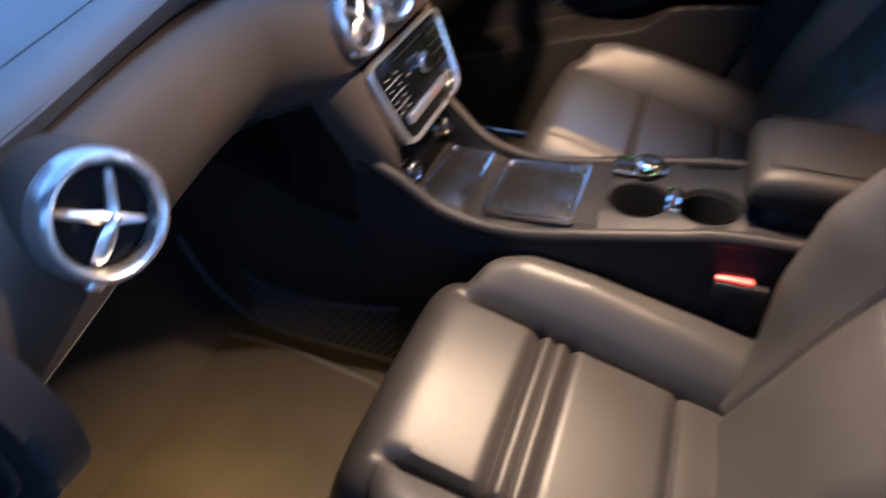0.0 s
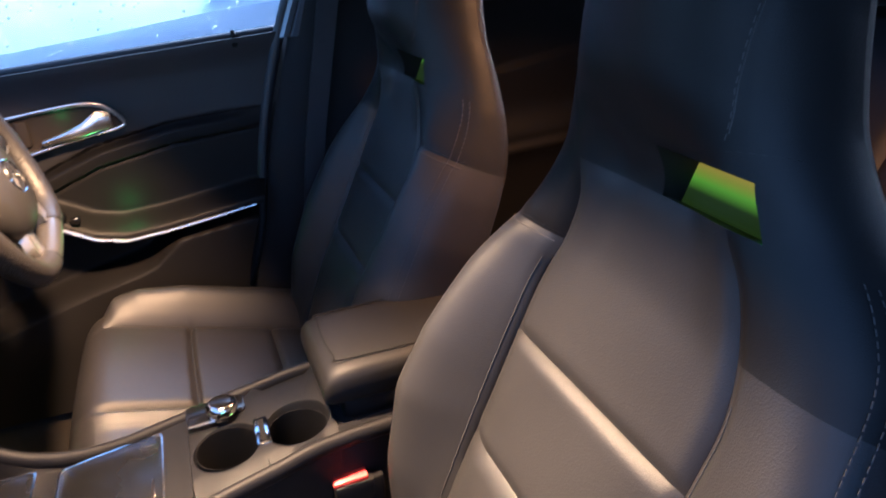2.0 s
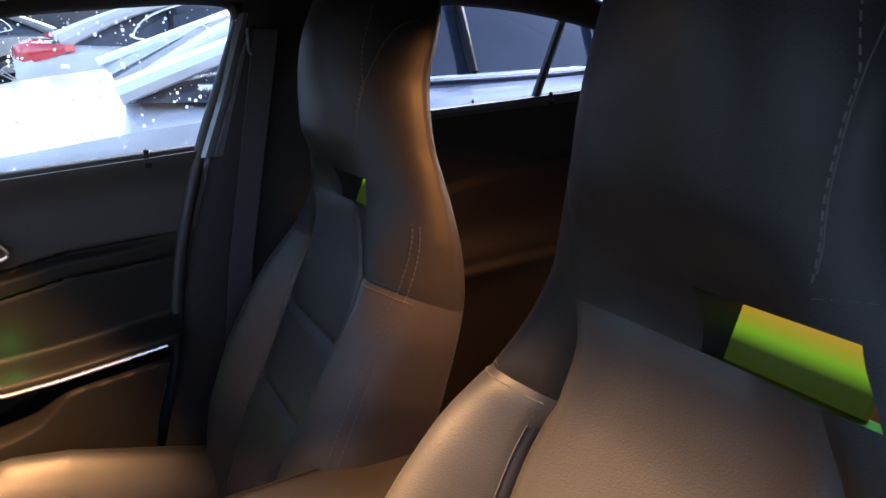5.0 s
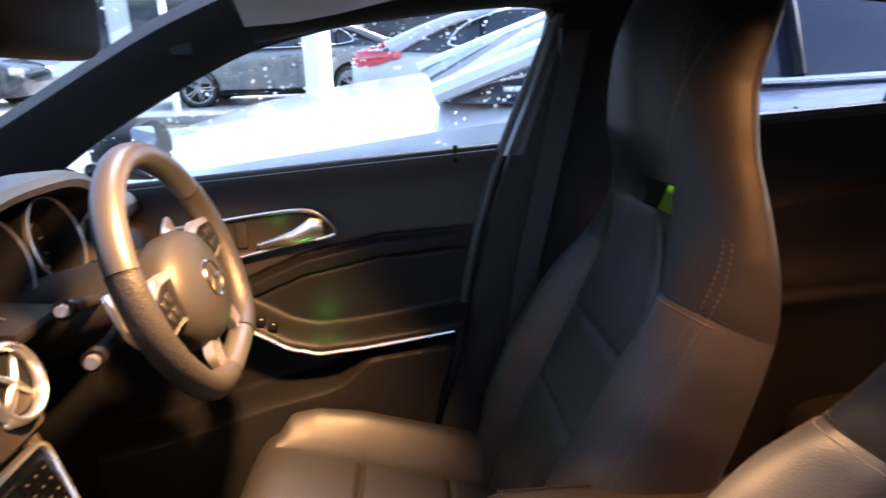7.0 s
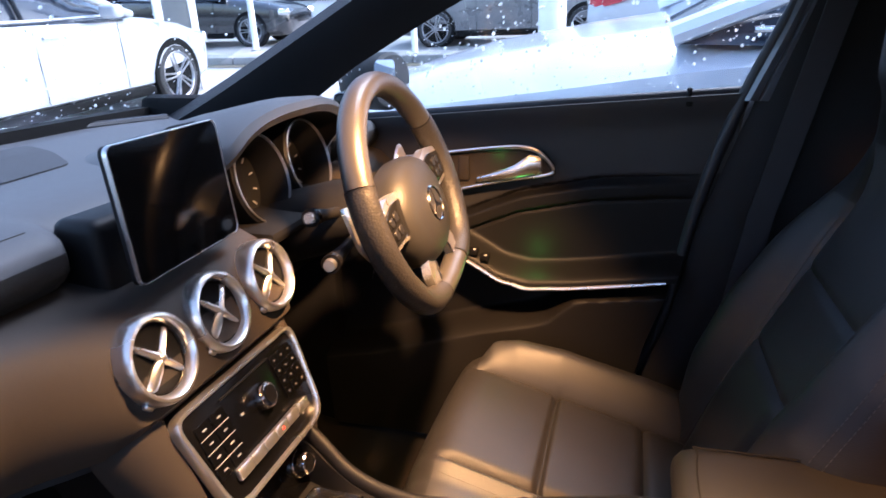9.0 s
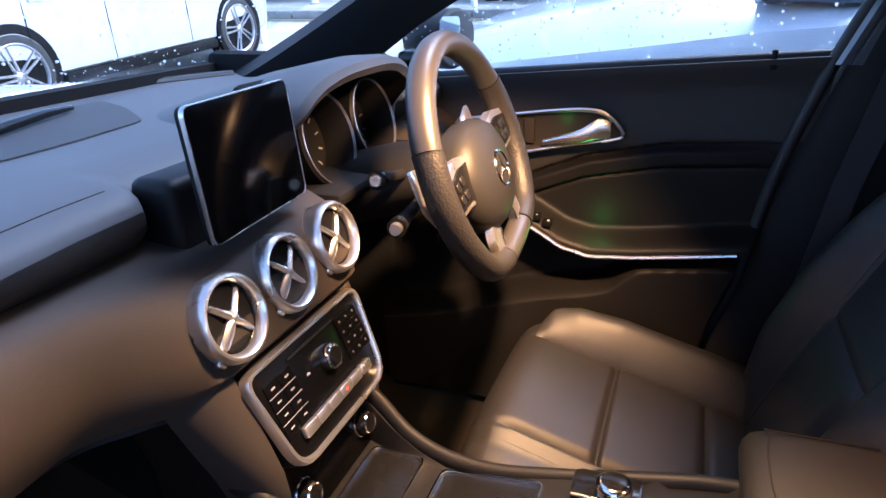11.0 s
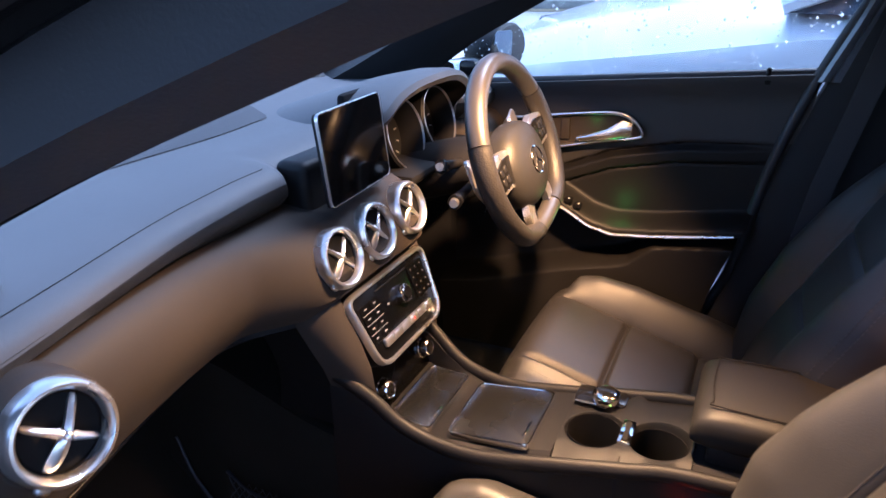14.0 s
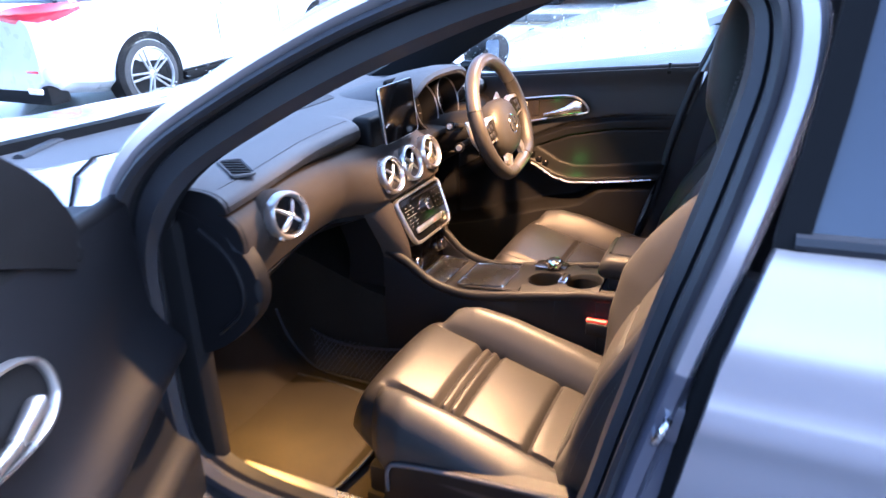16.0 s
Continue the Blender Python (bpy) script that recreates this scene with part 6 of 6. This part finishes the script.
part("door_panel", shell(40, 60, pdoor, lambda a, b: pdoor(a, b, 1.0)), OPEN_DOOR_SHADED, pd)
hz = [(0.405, 0.78), (0.43, 0.83), (0.51, 0.855), (0.67, 0.865), (0.73, 0.845), (0.75, 0.815), (0.67, 0.77), (0.49, 0.737), (0.425, 0.745)]
hz = [(x - 0.060, z + 0.052) for x, z in hz]
hz = [(v.x, v.y) for v in smooth_path([(x, z, 0) for x, z in hz], 4, True)]
hm = HINGE @ Matrix.Translation((0, 0.068, 0)) @ Matrix.Rotation(radians(-90), 4, "X") @ Matrix.Diagonal((1, -1, 1, 1))
bz2 = part("handle_bezel", frame_ring(hz, [(0.510 + (x - 0.510) * 0.95, 0.857 + (z - 0.857) * 0.86) for x, z in hz], 0.014, hm), SATIN, pd, "silver-edged handle surround")
part("bezel_plate", prism([(0.510 + (x - 0.510) * 0.96, 0.857 + (z - 0.857) * 0.88) for x, z in hz], 0.005, hm), DARK, bz2)
part("pull_lever", tube([HINGE @ Vector(p) for p in ((0.400, 0.085, 0.838), (0.465, 0.092, 0.828), (0.56, 0.085, 0.820))], [0.013, 0.009, 0.005], 10), SATIN, bz2)
part("door_edge_seal", tube([HINGE @ Vector(p) for p in ((0.02, 0.03, 0.30), (0.015, 0.03, 0.60), (0.02, 0.03, 0.92))], 0.014, 8), RUBBER, pd)
part("sill_cap", tube([HINGE @ Vector((0.03 + 0.98 * k / 8, 0.05, 0.958 + 0.05 * k / 8)) for k in range(9)], 0.016, 10), OPEN_PANEL_SHADED, pd)
sail = rounded([(0.19, 0.955), (0.205, 1.0), (0.235, 1.043), (0.27, 1.073), (0.31, 1.098), (0.40, 1.14), (0.47, 1.14), (0.47, 1.035), (0.36, 0.988), (0.26, 0.945), (0.212, 0.921)], 0.012)
sm_ = HINGE @ Matrix.Translation((0, 0.015, 0)) @ Matrix.Rotation(radians(-90), 4, "X") @ Matrix.Diagonal((1, -1, 1, 1))
sp_ = part("mirror_sail", prism(sail, 0.055, sm_, 0.016, 4), OPEN_PANEL_SHADED, pd, "black triangular cover inside the door mirror")
part("sail_edge", tube([HINGE @ Vector((x, 0.045, z)) for x, z in ((0.196, 0.965), (0.212, 1.008), (0.242, 1.051), (0.277, 1.081), (0.317, 1.106), (0.40, 1.146))], 0.010, 8), RUBBER, sp_)
part("door_mirror", loft([[HINGE @ Vector((0.28 + 0.10 * t, -0.16 + w * math.cos(2 * math.pi * k / 18), 1.01 + h * math.sin(2 * math.pi * k / 18))) for k in range(18)] for t, w, h in ((0.0, 0.03, 0.02), (0.2, 0.09, 0.055), (0.6, 0.11, 0.07), (1.0, 0.105, 0.066))], closed_ring=True), GLOSS, pd)
part("mirror_foot", slab(0.33, -0.05, 0.985, 0.07, 0.14, 0.04, 0.012, 2, HINGE), GLOSS, pd)

# cabin green ambient lamps behind the head restraints and in the cup holders
for s in (-1, 1):
    lamp("head_green_light", "POINT", Matrix.Translation((0.055, s * 0.345 - 0.075, 0.972 + (0.03 if s > 0 else 0))), 0.004, GREEN, radius=0.012)
for x in (-0.402, -0.312):
    lamp("cup_green_light", "POINT", Matrix.Translation((x, 0.005, 0.592)), 0.0004, GREEN, radius=0.004)

# ---- other cars ----


def other_car(name, m, paint, label, saloon=True, plate_on=True):
    """A parked car: front towards local -x, standing on local z = 0."""
    root = thing(name, None, label, "car", "parked cars", m=m)

    def sec(x, w, zb, zs, zt):
        half = [(0.0, zb), (w * 0.80, zb), (w * 0.97, zb + 0.10), (w, zb + 0.28), (w, zs - 0.10), (w * 0.985, zs - 0.03), (w * 0.93, zs), (w * 0.80, zt - 0.012), (w * 0.45, zt), (0.0, zt + 0.004)]
        return [Vector((x, y, z)) for y, z in half] + [Vector((x, -y, z)) for y, z in half[-2:0:-1]]
    st = [(-2.20, 0.50, 0.30, 0.60, 0.62), (-2.14, 0.70, 0.22, 0.66, 0.70), (-2.0, 0.82, 0.20, 0.72, 0.77), (-1.7, 0.88, 0.19, 0.78, 0.85), (-1.2, 0.89, 0.19, 0.84, 0.93), (-0.82, 0.89, 0.19, 0.89, 0.975), (-0.5, 0.89, 0.19, 0.92, 0.96), (0.3, 0.89, 0.19, 0.945, 0.95), (1.0, 0.89, 0.19, 0.97, 0.98), (1.45, 0.885, 0.20, 0.985, 1.01), (1.8, 0.86, 0.24, 0.98, 1.03), (2.15, 0.80, 0.30, 0.95, 1.02), (2.28, 0.68, 0.34, 0.90, 0.96)]
    rings = [sec(*s) for s in st]
    dense = []
    for a, b in zip(rings, rings[1:]):
        for k in range(3):
            dense.append([p.lerp(q, k / 3) for p, q in zip(a, b)])
    dense.append(rings[-1])
    part("body", loft(dense, closed_ring=True), paint, root, m=m)
    gh = [(-0.84, 0.74, 0.975, 0.975), (-0.45, 0.735, 0.96, 1.155), (0.0, 0.73, 0.955, 1.335), (0.25, 0.72, 0.955, 1.395), (0.7, 0.71, 0.97, 1.42), (1.05, 0.70, 0.98, 1.395), (1.4, 0.68, 1.0, 1.30), (1.72, 0.66, 1.01, 1.17), (2.0, 0.62, 1.02, 1.035)]
    rows = []
    for x, w, zb, zt in gh:
        h = zt - zb
        rows.append([Vector((x, y, z)) for y, z in ((-w * 1.13, zb - 0.03), (-w * 1.09, zb + h * 0.15), (-w * 0.93, zb + h * 0.80), (-w * 0.80, zb + h * 0.97), (0, zt + 0.02 * min(1, h * 4)), (w * 0.80, zb + h * 0.97), (w * 0.93, zb + h * 0.80), (w * 1.09, zb + h * 0.15), (w * 1.13, zb - 0.03))])
    part("greenhouse", loft(rows, closed_ring=True), DARKGLASS, root, "dark car glass", m=m)
    roofs = []
    for x, w, zb, zt in gh[2:7]:
        h = zt - zb
        roofs.append([Vector((x, w * v * 0.90, zb + h * (0.985 - 0.13 * abs(v) ** 3) + 0.022)) for v in (-1, -0.8, -0.4, 0, 0.4, 0.8, 1)] + [Vector((x, w * v * 0.9, zb + h * 0.84)) for v in (1, -1)])
    part("roof", loft(roofs, closed_ring=True), paint, root, m=m)
    for s in (-1, 1):
        pts = [(-0.86, 0.83, 0.972), (-0.45, 0.795, 1.12), (0.0, 0.745, 1.28), (0.25, 0.70, 1.36)]
        part("front_pillar", tube(smooth_path([(x, s * y, z) for x, y, z in pts], 4), 0.038, 8), paint, root, m=m)
        pts = [(1.05, 0.685, 1.345), (1.4, 0.67, 1.265), (1.72, 0.68, 1.14), (1.95, 0.72, 1.03)]
        part("rear_pillar", tube(smooth_path([(x, s * y, z) for x, y, z in pts], 4), [0.03 + 0.05 * k / 12 for k in range(13)], 8), paint, root, m=m)
        part("window_chrome", tube(smooth_path([(-0.62, s * 0.842, 0.985), (0.2, s * 0.848, 0.985), (1.0, s * 0.838, 1.005), (1.36, s * 0.80, 1.05), (1.40, s * 0.765, 1.10), (1.25, s * 0.715, 1.235), (0.95, s * 0.700, 1.335), (0.6, s * 0.695, 1.365), (0.2, s * 0.70, 1.345)], 5), 0.011, 8), CHROME, root, m=m)
        for x in (0.42, 1.12):
            part("window_post", tube([(x, s * 0.832, 1.0), (x - 0.02, s * 0.69, 1.34 if x < 1 else 1.26)], 0.022, 8), GLOSS, root, m=m)
        for x in (0.40, 1.18, -0.58):
            part("door_gap", tube([(x, s * 0.893, 0.30), (x, s * 0.894, 0.60), (x - 0.01, s * 0.884, 0.90)], 0.004, 6), DARK, root, m=m)
        for x in (0.22, 1.02):
            part("door_handle", slab(x, s * 0.903, 0.845, 0.20, 0.03, 0.035, 0.012, 2), paint, root, m=m)
        part("mirror", slab(-0.42, s * 1.0, 1.02, 0.14, 0.20, 0.12, 0.04, 3), paint, root, m=m)
        part("side_skirt", slab(0.0, s * 0.86, 0.225, 1.9, 0.08, 0.09, 0.02), DARK, root, m=m)
        lens = []
        for x, y, lo, hi in ((x, y, lo + 0.10, hi + 0.10) for x, y, lo, hi in ((2.282, 0.34, 0.815, 0.875), (2.288, 0.50, 0.790, 0.905), (2.262, 0.63, 0.775, 0.920), (2.215, 0.725, 0.775, 0.925), (2.13, 0.800, 0.79, 0.925), (2.02, 0.845, 0.82, 0.925), (1.90, 0.866, 0.865, 0.915))):
            lens.append([Vector((x, s * y, lo)), Vector((x + 0.012, s * (y + 0.010), lo * 0.7 + hi * 0.3)), Vector((x + 0.012, s * (y + 0.010), lo * 0.25 + hi * 0.75)), Vector((x - 0.004, s * y, hi)), Vector((x - 0.06, s * (y - 0.05), hi)), Vector((x - 0.06, s * (y - 0.05), lo))])
        part("tail_lamp", loft(lens, closed_ring=True), RED_LENS, root, "red tail lamp", m=m)
        part("head_lamp", slab(-2.02, s * 0.66, 0.66, 0.24, 0.30, 0.12, 0.04, 3, Matrix.Translation((-2.02, s * 0.66, 0)) @ Matrix.Rotation(radians(s * 32), 4, "Z") @ Matrix.Translation((2.02, -s * 0.66, 0))), CHROME, root, m=m)
        part("exhaust_trim", slab(2.245, s * 0.52, 0.335, 0.08, 0.20, 0.06, 0.018), CHROME, root, m=m)
        part("rear_reflector", slab(2.268, s * 0.56, 0.50, 0.03, 0.16, 0.025, 0.006), RED_LENS, root, m=m)
        for x in (-1.35, 1.35):
            q = Matrix.Translation((x, s * 0.885, 0.335)) @ Matrix.Rotation(radians(-90 * s), 4, "X")
            part("wheel_arch", lathe([(0.30, -0.16), (0.372, -0.16), (0.372, 0.004), (0.355, 0.009), (0.30, 0.004)], 40, q, True), DARK, root, m=m)
            part("arch_well", lathe([(0.0005, -0.14), (0.36, -0.14), (0.36, -0.004), (0.0005, -0.004)], 36, q), DARK, root, m=m)
            q = Matrix.Translation((x, s * 0.885, 0.32)) @ Matrix.Rotation(radians(-90 * s), 4, "X")
            wh = part("wheel", lathe([(0.235, -0.20), (0.30, -0.20), (0.318, -0.17), (0.32, -0.03), (0.308, 0.004), (0.262, 0.014), (0.244, 0.008)], 44, q, True), TYRE, root, "road tyre on alloy rim", m=m)
            part("rim", lathe([(0.244, 0.010), (0.249, 0.015), (0.244, 0.017), (0.236, 0.013), (0.228, -0.003), (0.220, -0.10), (0.230, -0.12)], 40, q, True), ALLOY, wh, m=m)
            part("brake_disc", lathe([(0.0005, -0.075), (0.15, -0.075), (0.15, -0.09), (0.0005, -0.09)], 32, q), GREY_PAINT, wh, m=m)
            part("wheel_inside", lathe([(0.0005, -0.125), (0.232, -0.125), (0.232, -0.135), (0.0005, -0.135)], 32, q), DARK, wh, m=m)
            for k in range(5):
                for t in (-0.13, 0.13):
                    a = 2 * math.pi * k / 5
                    p0 = Vector((0.040 * math.cos(a + 3 * t), 0.040 * math.sin(a + 3 * t), 0.004))
                    p1 = Vector((0.236 * math.cos(a + t), 0.236 * math.sin(a + t), 0.004))
                    bms = tube([p0, p0.lerp(p1, 0.5), p1], [0.014, 0.0105, 0.0125], 6, flat=0.9)
                    bmesh.ops.transform(bms, matrix=q, verts=bms.verts)
                    part("spoke", bms, ALLOY, wh, m=m)
            part("hub_cap", lathe([(0.0005, 0.016), (0.03, 0.014), (0.045, 0.004), (0.045, -0.04), (0.0005, -0.04)], 24, q), ALLOY, wh, m=m)
    part("rear_diffuser", slab(2.17, 0, 0.30, 0.20, 1.36, 0.17, 0.03), DARK, root, m=m)
    part("bumper_lip", slab(2.10, 0, 0.47, 0.34, 1.52, 0.16, 0.06, 3), paint, root, m=m)
    if plate_on:
        pl = part("number_plate", slab(2.275, 0.0, 0.80, 0.02, 0.52, 0.11, 0.006), PLATE, root, "yellow number plate with plain dark bars", m=m)
        for k in range(7):
            part("bar", slab(2.287, -0.19 + k * 0.063 + (0.02 if k > 3 else 0), 0.80, 0.004, 0.035, 0.07), DARK, pl, m=m)
    part("grille", slab(-2.17, 0, 0.52, 0.08, 0.70, 0.16, 0.03), GLOSS, root, m=m)
    return root


def stand(x, y, yaw):
    return Matrix.Translation(lot(x, y)) @ TIP @ Matrix.Rotation(radians(yaw), 4, "Z")


other_car("neighbour_car", stand(0.62, 2.62, 0), LILAC_PAINT, "pale silver saloon parked alongside, wet", plate_on=False)
other_car("white_hatchback", stand(-6.06, 4.52, -91), WHITE_PAINT, "white car parked across ahead with five-spoke alloys")
other_car("white_saloon", stand(1.5, 6.4, 180), WHITE_PAINT, "white car parked beyond the silver saloon")
other_car("grey_car", stand(-2.6, 12.6, 2), GREY_PAINT, "dark grey car on the far side of the forecourt")
other_car("black_car", stand(-9.6, 13.2, 185), BLACK_PAINT, "black car on the far side of the forecourt")

# ---- posts, sign and far building ----


def post(x, y, r, h, label):
    ob = thing("post", lot(x, y), label, "post", "forecourt posts")
    q = Matrix.Translation(lot(x, y)) @ TIP
    part("shaft", lathe([(r, 0.0), (r, h), (r * 0.8, h + 0.02), (0.0005, h + 0.02)], 24, q), WHITE_POST, ob)
    part("base_plate", lathe([(0.0005, 0.02), (r * 1.7, 0.02), (r * 1.8, 0.0), (0.0005, 0.0)], 24, q), KERB, ob)
    return ob


post(-1.55, 9.6, 0.20, 5.0, "thick white painted round post")
post(-3.75, 9.9, 0.05, 5.0, "thin white painted post")
post(-7.6, 11.6, 0.06, 5.0, "thin white painted post")
sg = thing("sign_board", lot(-5.72, 6.75), "tall grey sign board between white posts, with lettering", "sign")
q = Matrix.Translation(lot(-5.72, 6.75)) @ TIP @ Matrix.Rotation(radians(52), 4, "Z")
for dx in (-0.20, 0.20):
    part("post", slab(dx, 0, 1.6, 0.09, 0.07, 3.2, 0.01), WHITE_POST, sg, m=q)
part("board", slab(0, 0, 1.65, 0.32, 0.04, 2.9, 0.005), SIGN_GREY, sg, m=q)
txt = bpy.data.curves.new("lettering", "FONT")
txt.body, txt.size, txt.extrude = "Approved Used", 0.17, 0.002
txt_ob = new("lettering", txt)
bpy.context.view_layer.update()
letter_mesh = bpy.data.meshes.new_from_object(txt_ob.evaluated_get(bpy.context.evaluated_depsgraph_get()))
bpy.data.objects.remove(txt_ob)
letter_mesh.materials.append(LABEL_WHITE)
lt = new("lettering", letter_mesh)
lt.parent = sg
lt.matrix_parent_inverse = sg.matrix_world.inverted()
lt.matrix_basis = q @ Matrix.Translation((0.06, -0.026, 1.15)) @ Matrix.Rotation(radians(90), 4, "X") @ Matrix.Rotation(radians(90), 4, "Z")
# showroom behind
b = thing("showroom", lot(-4, 24), "pale showroom building with large dark windows", "building", kind="structure")
q = Matrix.Translation(lot(-6, 24)) @ TIP
part("wall", slab(0, 0.5, 3.0, 60, 0.4, 6.0), WALLMAT, b, m=q)
for k in range(14):
    part("window", slab(-26 + k * 4, 0.27, 2.2, 3.2, 0.1, 3.2, 0.02), DARKGLASS, b, m=q)

# unseen plain wall, added to close the passenger's side and block low sky light
blocker_wall = thing("sky_blocker", lot(0, -7.0), "unseen dark brick wall added to block low sky light", "wall", kind="structure")
part("wall", slab(0, -7.0, 0.0, 60, 0.3, 2.0), BLOCKER_BRICK, blocker_wall)
